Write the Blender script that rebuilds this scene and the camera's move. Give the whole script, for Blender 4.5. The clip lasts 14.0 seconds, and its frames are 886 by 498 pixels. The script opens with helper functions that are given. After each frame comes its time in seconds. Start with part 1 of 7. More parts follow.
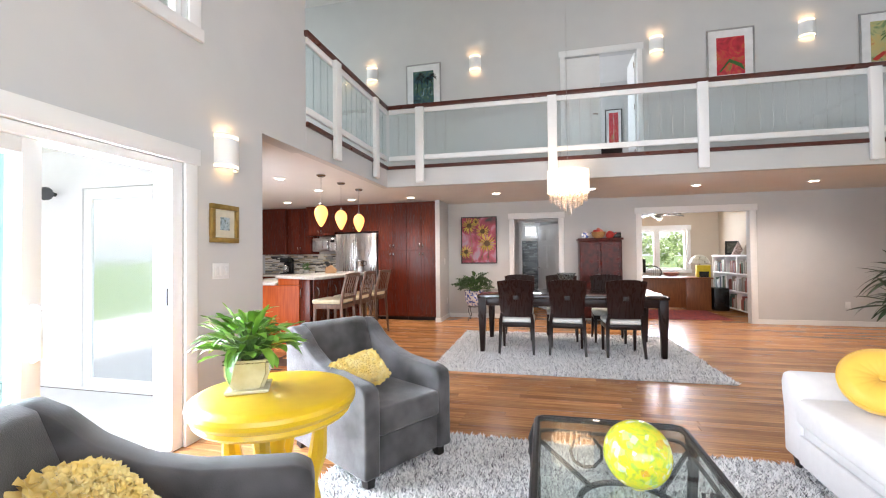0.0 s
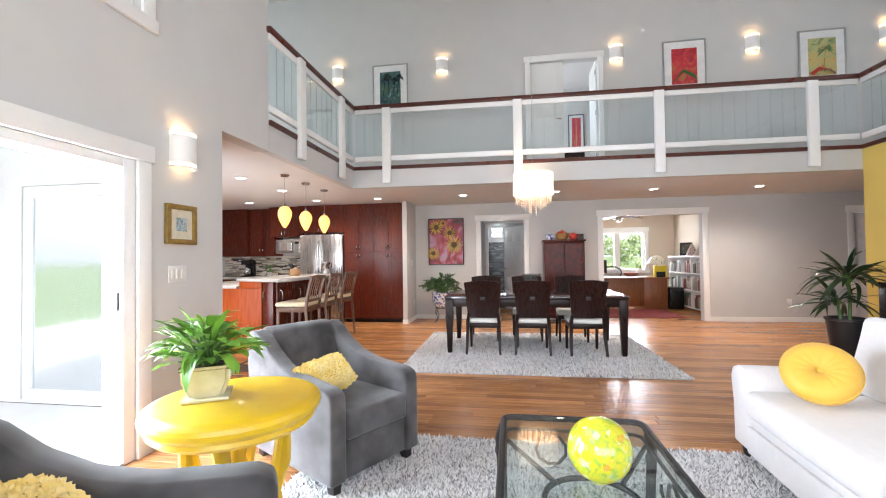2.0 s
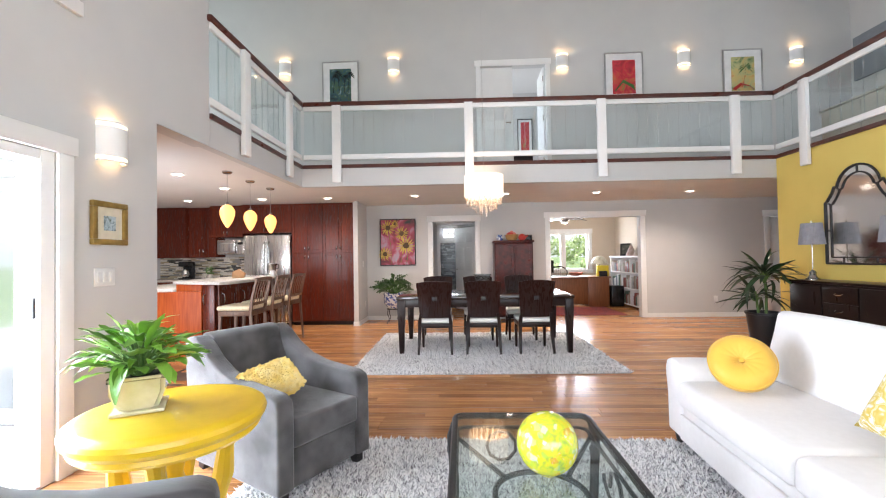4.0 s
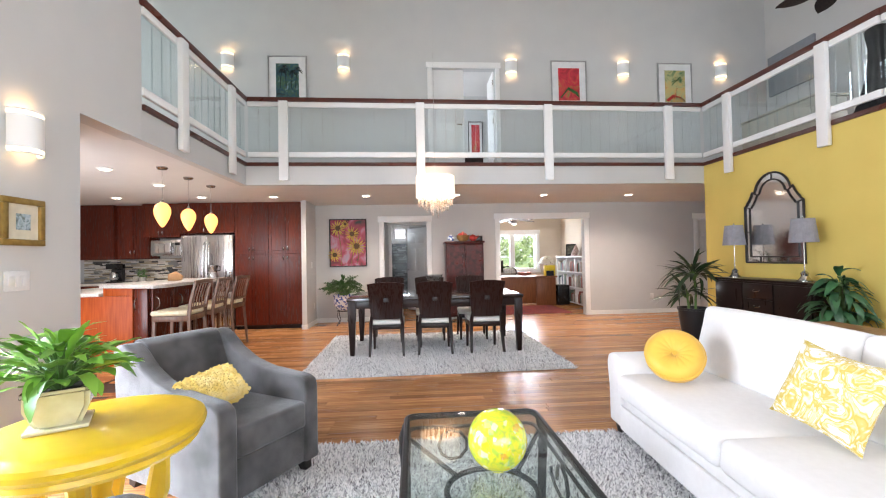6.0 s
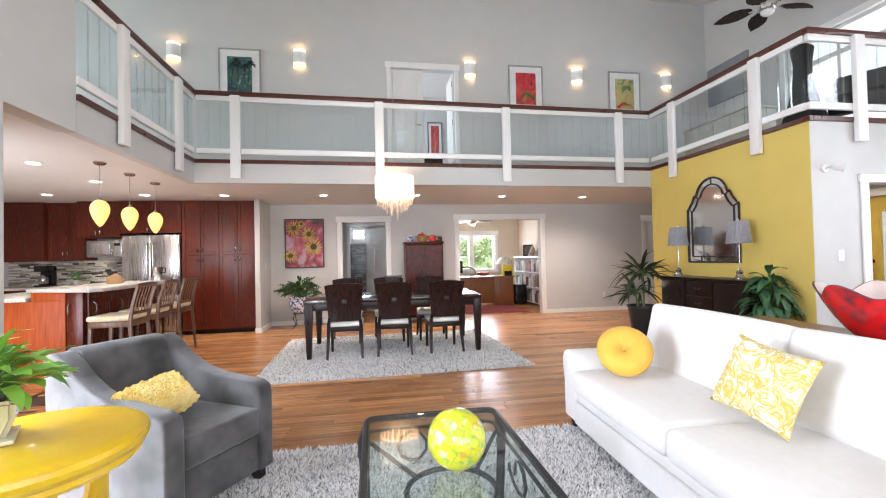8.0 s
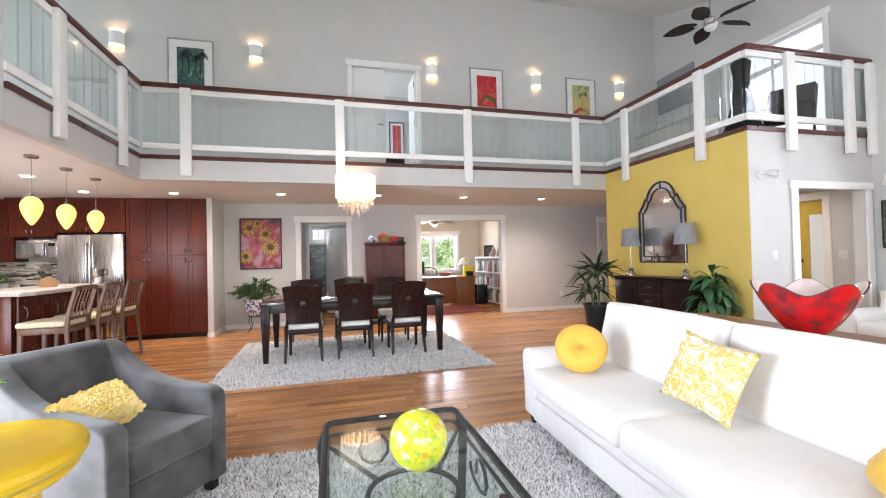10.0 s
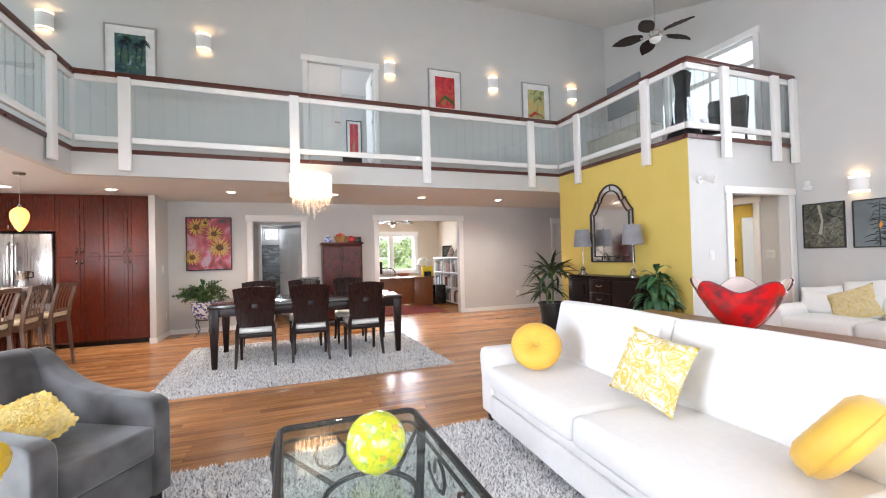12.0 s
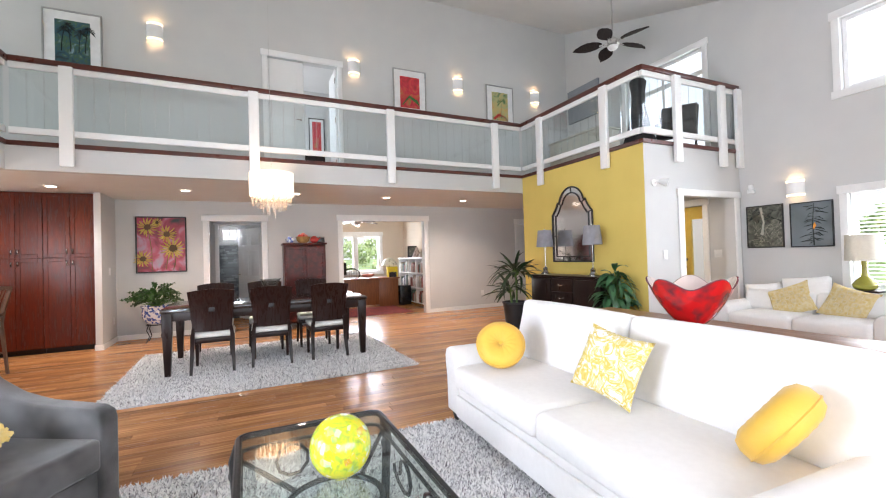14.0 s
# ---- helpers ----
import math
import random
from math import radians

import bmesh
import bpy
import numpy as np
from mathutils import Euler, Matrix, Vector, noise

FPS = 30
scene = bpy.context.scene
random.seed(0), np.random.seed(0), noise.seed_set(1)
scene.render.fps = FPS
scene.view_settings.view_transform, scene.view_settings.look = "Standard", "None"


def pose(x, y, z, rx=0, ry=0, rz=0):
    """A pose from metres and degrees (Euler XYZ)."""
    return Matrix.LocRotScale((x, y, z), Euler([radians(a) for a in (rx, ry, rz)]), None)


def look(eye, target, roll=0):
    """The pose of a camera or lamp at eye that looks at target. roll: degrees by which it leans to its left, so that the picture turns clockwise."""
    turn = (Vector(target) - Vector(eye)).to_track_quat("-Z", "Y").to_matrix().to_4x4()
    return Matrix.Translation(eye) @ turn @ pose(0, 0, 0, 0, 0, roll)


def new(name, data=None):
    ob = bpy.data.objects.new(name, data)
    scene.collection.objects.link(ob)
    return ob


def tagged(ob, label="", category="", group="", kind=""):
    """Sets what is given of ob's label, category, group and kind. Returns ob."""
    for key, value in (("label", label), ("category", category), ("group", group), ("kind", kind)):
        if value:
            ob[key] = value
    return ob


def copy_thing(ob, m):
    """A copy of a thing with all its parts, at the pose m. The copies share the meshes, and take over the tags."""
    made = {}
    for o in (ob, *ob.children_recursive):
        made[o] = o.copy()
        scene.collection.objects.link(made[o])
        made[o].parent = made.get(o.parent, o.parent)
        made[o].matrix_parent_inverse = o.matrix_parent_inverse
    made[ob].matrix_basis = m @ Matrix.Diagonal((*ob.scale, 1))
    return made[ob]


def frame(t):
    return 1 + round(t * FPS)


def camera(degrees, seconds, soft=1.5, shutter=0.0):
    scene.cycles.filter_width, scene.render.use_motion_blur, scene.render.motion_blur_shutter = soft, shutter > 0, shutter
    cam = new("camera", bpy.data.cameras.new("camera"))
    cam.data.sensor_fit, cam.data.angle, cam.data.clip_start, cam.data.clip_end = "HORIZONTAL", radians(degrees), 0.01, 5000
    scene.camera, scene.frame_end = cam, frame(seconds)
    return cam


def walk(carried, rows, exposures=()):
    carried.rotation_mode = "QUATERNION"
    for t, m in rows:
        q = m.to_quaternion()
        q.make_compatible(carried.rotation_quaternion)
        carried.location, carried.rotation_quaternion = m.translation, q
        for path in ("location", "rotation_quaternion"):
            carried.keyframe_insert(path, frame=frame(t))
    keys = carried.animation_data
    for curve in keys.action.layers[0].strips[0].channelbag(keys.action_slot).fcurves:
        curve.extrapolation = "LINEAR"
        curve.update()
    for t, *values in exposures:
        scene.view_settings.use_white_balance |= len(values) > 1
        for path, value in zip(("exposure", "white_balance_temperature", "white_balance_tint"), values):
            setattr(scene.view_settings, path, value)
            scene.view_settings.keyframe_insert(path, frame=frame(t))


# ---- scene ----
cam = camera(92.76, 14.0, soft=1.1)
EYE = 1.27
ROWS = [(0, 13.56, 1.01, 0.61), (0.5, 12.82, 1.09, 0.64), (1, 11.85, 1.13, 0.66), (1.5, 10.55, 1.14, 0.71), (2, 9.12, 1.16, 0.78),
        (2.5, 7.54, 1.14, 0.82), (3, 5.90, 1.15, 0.86), (5.5, -2.31, 1.12, 1.10), (6, -3.95, 1.12, 1.15), (6.5, -5.61, 1.10, 1.20),
        (7, -7.04, 1.10, 1.24), (7.5, -8.29, 1.09, 1.26), (8, -9.43, 1.08, 1.31), (10.5, -15.96, 1.01, 1.42), (11, -17.33, 0.98, 1.46),
        (11.5, -18.80, 0.95, 1.47), (12, -20.26, 0.93, 1.50), (12.5, -21.73, 0.92, 1.56), (13, -23.05, 0.92, 1.65), (13.5, -24.25, 0.88, 1.67),
        (14, -24.97, 0.85, 1.70)]
walk(cam, [(t, pose(0, 0, EYE, 90 + p, r, y)) for t, y, p, r in ROWS], exposures=[(0, 0.55, 6500, 15), (14, 0.55, 6500, 15)])

# ---- light ----
world = bpy.data.worlds.new("sky")
scene.world = world
world.use_nodes = True
wn = world.node_tree
sky = wn.nodes.new("ShaderNodeTexSky")
sky.sky_type, sky.sun_disc = "NISHITA", False
sky.sun_elevation, sky.sun_rotation = radians(55), radians(201)
sky.air_density, sky.dust_density = 1.0, 6.0
haze = wn.nodes.new("ShaderNodeMixRGB")
haze.inputs[0].default_value, haze.inputs[2].default_value = 0.6, (8.6, 9.1, 9.6, 1)
wn.links.new(sky.outputs[0], haze.inputs[1])
wn.links.new(haze.outputs[0], wn.nodes["Background"].inputs[0])
wn.nodes["Background"].inputs[1].default_value = 0.15
sun = new("sun", bpy.data.lights.new("sun", "SUN"))
sun.data.energy, sun.data.angle, sun.data.color = 3.7, radians(8), (1, 0.96, 0.9)
sun.matrix_world = look((-3.5, -9, 14), (0, 0, 0))


def window_light(name, place, towards, w, h, watts, color=(0.84, 0.92, 1.0)):
    lamp = new(name, bpy.data.lights.new(name, "AREA"))
    lamp.data.shape, lamp.data.size, lamp.data.size_y = "RECTANGLE", w, h
    lamp.data.energy, lamp.data.color = watts, color
    lamp.matrix_world = look(place, towards)
    return lamp


window_light("skylight_slider", (-2.62, 1.5, 1.0), (0, 1.5, 0.8), 1.7, 1.8, 215, (0.80, 0.88, 1.0))
window_light("skylight_upper_left", (-2.62, 1.65, 3.4), (0, 1.65, 3.0), 1.5, 0.9, 10)
window_light("skylight_upper_right", (6.92, 1.7, 3.6), (0, 1.7, 2.6), 1.5, 0.9, 36, (0.80, 0.88, 1.0))
window_light("skylight_right", (6.92, 1.7, 1.3), (0, 1.7, 1.1), 1.5, 1.1, 110)
window_light("skylight_behind", (1.2, -2.62, 1.6), (1.2, 4, 0.2), 6.2, 1.9, 160)
window_light("skylight_office", (2.95, 12.25, 1.4), (2.95, 10, 1.1), 1.1, 0.95, 75)
window_light("skylight_bath", (-0.33, 10.78, 1.87), (-0.2, 9, 1.2), 0.3, 0.28, 24)
# no window seen here: fill lamp added to brighten the bedroom
window_light("fill_light_bedroom", (-0.7, 9.0, 4.0), (2, 9.0, 3.8), 1.0, 1.0, 40)
window_light("skylight_loft", (6.92, 4.75, 3.6), (4, 4.75, 3.4), 1.2, 1.6, 18)
window_light("skylight_loft_left", (-6.8, 5.6, 4.1), (-2, 6.4, 4.0), 1.8, 1.3, 70, (0.80, 0.92, 0.96))
window_light("skylight_terrace_door", (-3.97, 3.42, 1.0), (-3.97, 6, 0.9), 0.8, 1.7, 45)


def bulb(name, place, watts, radius=0.03, color=(1.0, 0.62, 0.28)):
    lamp = new(name, bpy.data.lights.new(name, "POINT"))
    lamp.data.energy, lamp.data.color, lamp.data.shadow_soft_size = watts, color, radius
    lamp.location = place
    return lamp


# ---- materials ----
def surface(name, a, b=None, scale=8.0, rough=0.6, metal=0.0, bump=0.0, bscale=60.0, stretch=(1, 1, 1), detail=4.0, blotch=0.06,
            vary=0.0, spec=0.5, sheen=0.0, coat=0.0):
    """Two tones mixed by noise, a second, larger noise for stains, fine relief; vary: difference from piece to piece."""
    m = bpy.data.materials.new(name)
    m.use_nodes = True
    nt = m.node_tree
    bs = nt.nodes["Principled BSDF"]
    b = b or tuple(c * 0.88 for c in a)
    tc = nt.nodes.new("ShaderNodeTexCoord")
    mp = nt.nodes.new("ShaderNodeMapping")
    mp.inputs["Scale"].default_value = stretch
    nt.links.new(tc.outputs["Object"], mp.inputs["Vector"])
    n1 = nt.nodes.new("ShaderNodeTexNoise")
    n1.inputs["Scale"].default_value, n1.inputs["Detail"].default_value = scale, detail
    nt.links.new(mp.outputs[0], n1.inputs["Vector"])
    ramp = nt.nodes.new("ShaderNodeValToRGB")
    ramp.color_ramp.elements[0].position, ramp.color_ramp.elements[1].position = 0.32, 0.68
    ramp.color_ramp.elements[0].color, ramp.color_ramp.elements[1].color = (*a, 1), (*b, 1)
    nt.links.new(n1.outputs["Fac"], ramp.inputs[0])
    n2 = nt.nodes.new("ShaderNodeTexNoise")
    n2.inputs["Scale"].default_value = scale * 0.13
    nt.links.new(tc.outputs["Object"], n2.inputs["Vector"])
    hsv = nt.nodes.new("ShaderNodeHueSaturation")
    mr = nt.nodes.new("ShaderNodeMapRange")
    mr.inputs["To Min"].default_value, mr.inputs["To Max"].default_value = 1 - blotch * 2, 1 + blotch * 2
    nt.links.new(n2.outputs["Fac"], mr.inputs["Value"])
    val = mr.outputs[0]
    if vary:
        oi = nt.nodes.new("ShaderNodeObjectInfo")
        mr2 = nt.nodes.new("ShaderNodeMapRange")
        mr2.inputs["To Min"].default_value, mr2.inputs["To Max"].default_value = 1 - vary, 1 + vary
        nt.links.new(oi.outputs["Random"], mr2.inputs["Value"])
        mu = nt.nodes.new("ShaderNodeMath")
        mu.operation = "MULTIPLY"
        nt.links.new(val, mu.inputs[0]), nt.links.new(mr2.outputs[0], mu.inputs[1])
        val = mu.outputs[0]
        off = nt.nodes.new("ShaderNodeVectorMath")
        off.operation = "SCALE"
        off.inputs[0].default_value = (37, 19, 53)
        nt.links.new(oi.outputs["Random"], off.inputs["Scale"])
        nt.links.new(off.outputs[0], mp.inputs["Location"])
    nt.links.new(val, hsv.inputs["Value"])
    nt.links.new(ramp.outputs[0], hsv.inputs["Color"])
    nt.links.new(hsv.outputs[0], bs.inputs["Base Color"])
    mr3 = nt.nodes.new("ShaderNodeMapRange")
    mr3.inputs["To Min"].default_value, mr3.inputs["To Max"].default_value = max(rough - 0.08, 0.02), min(rough + 0.08, 1)
    nt.links.new(n1.outputs["Fac"], mr3.inputs["Value"])
    nt.links.new(mr3.outputs[0], bs.inputs["Roughness"])
    bs.inputs["Metallic"].default_value = metal
    bs.inputs["Specular IOR Level"].default_value = spec
    bs.inputs["Sheen Weight"].default_value = sheen
    bs.inputs["Coat Weight"].default_value = coat
    if bump:
        n3 = nt.nodes.new("ShaderNodeTexNoise")
        n3.inputs["Scale"].default_value, n3.inputs["Detail"].default_value = bscale, 3
        nt.links.new(mp.outputs[0], n3.inputs["Vector"])
        bp = nt.nodes.new("ShaderNodeBump")
        bp.inputs["Strength"].default_value, bp.inputs["Distance"].default_value = bump, 0.01
        nt.links.new(n3.outputs["Fac"], bp.inputs["Height"])
        nt.links.new(bp.outputs[0], bs.inputs["Normal"])
    return m


def glowing(name, color, strength):
    m = bpy.data.materials.new(name)
    m.use_nodes = True
    bs = m.node_tree.nodes["Principled BSDF"]
    bs.inputs["Base Color"].default_value = (*color, 1)
    bs.inputs["Emission Color"].default_value = (*color, 1)
    bs.inputs["Emission Strength"].default_value = strength
    return m


def glassy(name, color, rough=0.02, gloss=0.035):
    """Thin clear pane: mostly straight-through, glossier at a slant."""
    m = bpy.data.materials.new(name)
    m.use_nodes = True
    nt = m.node_tree
    nt.nodes.remove(nt.nodes["Principled BSDF"])
    tr, gl = nt.nodes.new("ShaderNodeBsdfTransparent"), nt.nodes.new("ShaderNodeBsdfGlossy")
    mx, fr = nt.nodes.new("ShaderNodeMixShader"), nt.nodes.new("ShaderNodeLayerWeight")
    tr.inputs[0].default_value = (*color, 1)
    gl.inputs["Roughness"].default_value = rough
    pw, ml = nt.nodes.new("ShaderNodeMath"), nt.nodes.new("ShaderNodeMath")
    pw.operation, ml.operation = "POWER", "MULTIPLY_ADD"
    pw.inputs[1].default_value, ml.inputs[1].default_value, ml.inputs[2].default_value = 4.0, 0.8, gloss
    nt.links.new(fr.outputs["Facing"], pw.inputs[0]), nt.links.new(pw.outputs[0], ml.inputs[0])
    nt.links.new(ml.outputs[0], mx.inputs[0])
    nt.links.new(tr.outputs[0], mx.inputs[1]), nt.links.new(gl.outputs[0], mx.inputs[2])
    nt.links.new(mx.outputs[0], nt.nodes["Material Output"].inputs[0])
    return m


M_WALL = surface("grey_wall_paint", (0.58, 0.58, 0.57), (0.56, 0.56, 0.555), 3, 0.75, bump=0.05, bscale=220, blotch=0.012)
M_YELLOW = surface("yellow_wall_paint", (0.74, 0.57, 0.15), (0.71, 0.545, 0.14), 3, 0.75, bump=0.05, bscale=220, blotch=0.015)
M_CEIL = surface("ceiling_paint", (0.72, 0.71, 0.69), (0.70, 0.69, 0.67), 3, 0.85, bump=0.06, bscale=150, blotch=0.012)
M_TRIM = surface("white_trim_paint", (0.82, 0.82, 0.81), (0.80, 0.80, 0.79), 5, 0.45, bump=0.03, bscale=90, blotch=0.015)
M_FLOOR = surface("wood_plank", (0.58, 0.29, 0.115), (0.30, 0.115, 0.042), 30, 0.25, bump=0.06, bscale=40, stretch=(0.05, 1.9, 1), detail=7, blotch=0.14, vary=0.32)
M_SUB = surface("dark_joint", (0.05, 0.025, 0.012), rough=0.8)
M_REDWOOD = surface("red_brown_wood", (0.135, 0.024, 0.011), (0.062, 0.011, 0.006), 10, 0.26, stretch=(6, 6, 0.5), blotch=0.1, vary=0.12, bump=0.03, spec=0.3)
M_CAP = surface("mahogany_handrail", (0.10, 0.022, 0.012), (0.06, 0.014, 0.009), 8, 0.3, blotch=0.08)
M_DARK = surface("espresso_wood", (0.022, 0.011, 0.009), (0.013, 0.007, 0.006), 14, 0.3, stretch=(1, 1, 0.2), blotch=0.1, spec=0.25)
M_PANE = glassy("railing_glass", (0.95, 0.985, 0.99))
M_CLEAR = glassy("window_glass", (0.97, 0.98, 0.98))
M_RUG = surface("grey_shag", (0.80, 0.80, 0.81), (0.46, 0.465, 0.48), 55, 0.95, bump=0.6, bscale=160, blotch=0.08)
M_OUT = surface("white_stucco", (0.78, 0.78, 0.79), (0.75, 0.75, 0.76), 4, 0.8, bump=0.1, bscale=120)


M_ROD = glassy("glass_edge", (0.95, 0.98, 0.985), 0.05, 0.22)


# ---- mesh helpers ----
def link_mesh(name, bm, material, parent=None, label="", smooth=35.0):
    me = bpy.data.meshes.new(name)
    bmesh.ops.recalc_face_normals(bm, faces=bm.faces)
    bm.to_mesh(me)
    bm.free()
    me.materials.append(material)
    if smooth:
        me.polygons.foreach_set("use_smooth", [True] * len(me.polygons))
        me.set_sharp_from_angle(angle=radians(smooth))
    ob = new(name, me)
    if parent is not None:
        ob.parent = parent
    if label:
        ob["label"] = label
    return ob


def part(name, bm, material, parent, label="", smooth=35.0):
    return link_mesh(name, bm, material, parent, label, smooth)


def thing(name, m, label, category, group="", kind=""):
    ob = new(name)
    ob.empty_display_size = 0.1
    ob.matrix_world = m
    return tagged(ob, label, category, group, kind)


def box(x0, x1, y0, y1, z0, z1, bevel=0.0, seg=2, bm=None):
    """A box, with rounded edges where bevel is given, added to bm."""
    out = bm or bmesh.new()
    b = bmesh.new()
    bmesh.ops.create_cube(b, size=1, matrix=Matrix.LocRotScale(((x0 + x1) / 2, (y0 + y1) / 2, (z0 + z1) / 2), None, (x1 - x0, y1 - y0, z1 - z0)))
    if bevel:
        bmesh.ops.bevel(b, geom=b.edges[:], offset=min(bevel, (x1 - x0) * 0.49, (y1 - y0) * 0.49, (z1 - z0) * 0.49), segments=seg, profile=0.5, affect="EDGES")
    merge(out, b)
    return out


def merge(out, b, m=None):
    if m is not None:
        b.transform(m)
    me = bpy.data.meshes.new("scratch")
    b.to_mesh(me)
    b.free()
    out.from_mesh(me)
    bpy.data.meshes.remove(me)
    return out


def lathe(profile, n=24, bm=None, at=(0, 0, 0), squash=(1, 1)):
    """A turned shape from (radius, height) pairs, closed at both ends."""
    out = bm or bmesh.new()
    rings = []
    for rad, h in profile:
        rings.append([out.verts.new((at[0] + rad * squash[0] * math.cos(2 * math.pi * k / n), at[1] + rad * squash[1] * math.sin(2 * math.pi * k / n), at[2] + h)) for k in range(n)])
    for a, b in zip(rings, rings[1:]):
        for k in range(n):
            out.faces.new((a[k], a[(k + 1) % n], b[(k + 1) % n], b[k]))
    out.faces.new(rings[0][::-1]), out.faces.new(rings[-1])
    return out


def tube(points, radius, n=8, bm=None, flat=1.0):
    """A rod along points; radius is one number or one for each point."""
    out = bm or bmesh.new()
    pts = [Vector(p) for p in points]
    rad = radius if isinstance(radius, (list, tuple)) else [radius] * len(pts)
    rings = []
    side = None
    for i, p in enumerate(pts):
        d = (pts[min(i + 1, len(pts) - 1)] - pts[max(i - 1, 0)]).normalized()
        if side is None:
            side = d.orthogonal().normalized()
        side = (side - d * side.dot(d)).normalized()
        up = d.cross(side)
        rings.append([out.verts.new(p + (side * math.cos(2 * math.pi * k / n) + up * math.sin(2 * math.pi * k / n) * flat) * rad[i]) for k in range(n)])
    for a, b in zip(rings, rings[1:]):
        for k in range(n):
            out.faces.new((a[k], a[(k + 1) % n], b[(k + 1) % n], b[k]))
    out.faces.new(rings[0][::-1]), out.faces.new(rings[-1])
    return out


def prism(outline, depth, axis="y", bm=None, at=0.0, bevel=0.0):
    """A flat outline of (u, v) pairs pushed to a depth: axis y: (x, z), x: (y, z), z: (x, y)."""
    out = bm or bmesh.new()
    b = bmesh.new()

    def place(u, v, w):
        return {"y": (u, w, v), "x": (w, u, v), "z": (u, v, w)}[axis]
    lo = [b.verts.new(place(u, v, at)) for u, v in outline]
    hi = [b.verts.new(place(u, v, at + depth)) for u, v in outline]
    b.faces.new(lo), b.faces.new(hi[::-1])
    for k in range(len(lo)):
        b.faces.new((lo[k], hi[k], hi[(k + 1) % len(lo)], lo[(k + 1) % len(lo)]))
    bmesh.ops.recalc_face_normals(b, faces=b.faces)
    if bevel:
        bmesh.ops.bevel(b, geom=b.edges[:], offset=bevel, segments=2, profile=0.5, affect="EDGES")
    return merge(out, b)


# ---- the rooms ----
XL, XW = -2.40, 6.65          # left and right wall faces
YB, YU, YF = 8.70, 7.40, 3.79  # ground-floor back wall, upper back wall, doorway wall
YE, YER = 6.25, 6.40           # balcony edge at its left and right ends
XY = 4.64                     # yellow wall face
ZC, ZF = 2.37, 2.67           # lower ceiling, upper floor
YBACK = -2.40                 # wall behind


def roof(y):
    return 6.2 + (y - 7.4) * 0.337


def wall(name, axis, w0, w1, u0, u1, z0, z1, holes=(), material=None, label="", slope=False, category="wall"):
    """A wall of real thickness with openings through it. axis y: it stands across y from w0 to w1 and runs along x."""
    us = sorted({u0, u1, *[h[0] for h in holes], *[h[1] for h in holes]})
    zs = sorted({z0, z1, *[h[2] for h in holes], *[h[3] for h in holes]})

    def solid(i, k):
        if not (0 <= i < len(us) - 1 and 0 <= k < len(zs) - 1):
            return False
        u, z = (us[i] + us[i + 1]) / 2, (zs[k] + zs[k + 1]) / 2
        return not any(a < u < b and c < z < d for a, b, c, d in holes)
    bm = bmesh.new()
    cache = {}

    def v(i, k, w):
        if (i, k, w) not in cache:
            u, z = us[i], zs[k]
            y = u if axis == "x" else w
            if slope and k == len(zs) - 1:
                z = roof(y)
            cache[i, k, w] = bm.verts.new((w, u, z) if axis == "x" else (u, w, z))
        return cache[i, k, w]
    for i in range(len(us) - 1):
        for k in range(len(zs) - 1):
            if not solid(i, k):
                continue
            for w in (w0, w1):
                bm.faces.new((v(i, k, w), v(i + 1, k, w), v(i + 1, k + 1, w), v(i, k + 1, w)))
            for di, dk, a, b in ((-1, 0, (i, k), (i, k + 1)), (1, 0, (i + 1, k), (i + 1, k + 1)), (0, -1, (i, k), (i + 1, k)), (0, 1, (i, k + 1), (i + 1, k + 1))):
                if not solid(i + di, k + dk):
                    bm.faces.new((v(*a, w0), v(*b, w0), v(*b, w1), v(*a, w1)))
    ob = link_mesh(name, bm, material or M_WALL, smooth=0)
    return tagged(ob, label or "plain grey painted interior wall", category, kind="structure")


def slab(name, bm, material, label, category):
    return tagged(link_mesh(name, bm, material, smooth=0), label, category, kind="structure")


# ground-floor walls
SL = (0.55, 2.385, 0.0, 1.93)       # sliding door
wall("wall_left", "x", XL - 0.16, XL, YBACK, 3.22, 0, ZC, [SL], label="grey painted wall with a sliding door")
wall("wall_left_upper", "x", XL - 0.16, XL, YBACK, 3.92, ZC, 9, [(0.9, 2.42, 2.92, 3.85)], slope=True, label="grey painted upper wall with a high window")
wall("wall_kitchen_front", "y", 3.22, 3.38, -6.6, XL - 0.16, 0, ZC, [(-4.45, -3.5, 0.02, 1.98)], material=M_OUT, label="white outer wall of the kitchen")
wall("wall_kitchen_left", "x", -6.76, -6.6, 3.22, 8.86, 0, ZC)
wall("wall_back", "y", YB, YB + 0.14, -6.6, 9.2, 0, ZC, [(-0.60, 0.27, 0, 2.01), (1.80, 3.60, 0, 2.04), (6.12, 6.95, 0, 1.99)], label="grey painted wall with two cased openings")
wall("wall_stub", "x", -2.062, -1.975, 7.93, YB, 0, ZC, label="short grey wall end beside the pantry")
wall("wall_yellow", "x", XY, XY + 0.13, YF + 0.13, YER, 0, ZF - 0.03, material=M_YELLOW, label="mustard yellow painted accent wall")
wall("wall_doorway", "y", YF, YF + 0.13, XY + 0.004, XW, 0, ZF - 0.03, [(5.36, 6.49, 0, 1.98)], label="pale grey wall with a cased doorway")
slab("wall_yellow_end", box(XY, XY + 0.13, YF + 0.004, YF + 0.13, 0, ZF - 0.03), M_YELLOW, "yellow painted end of the accent wall", "wall")
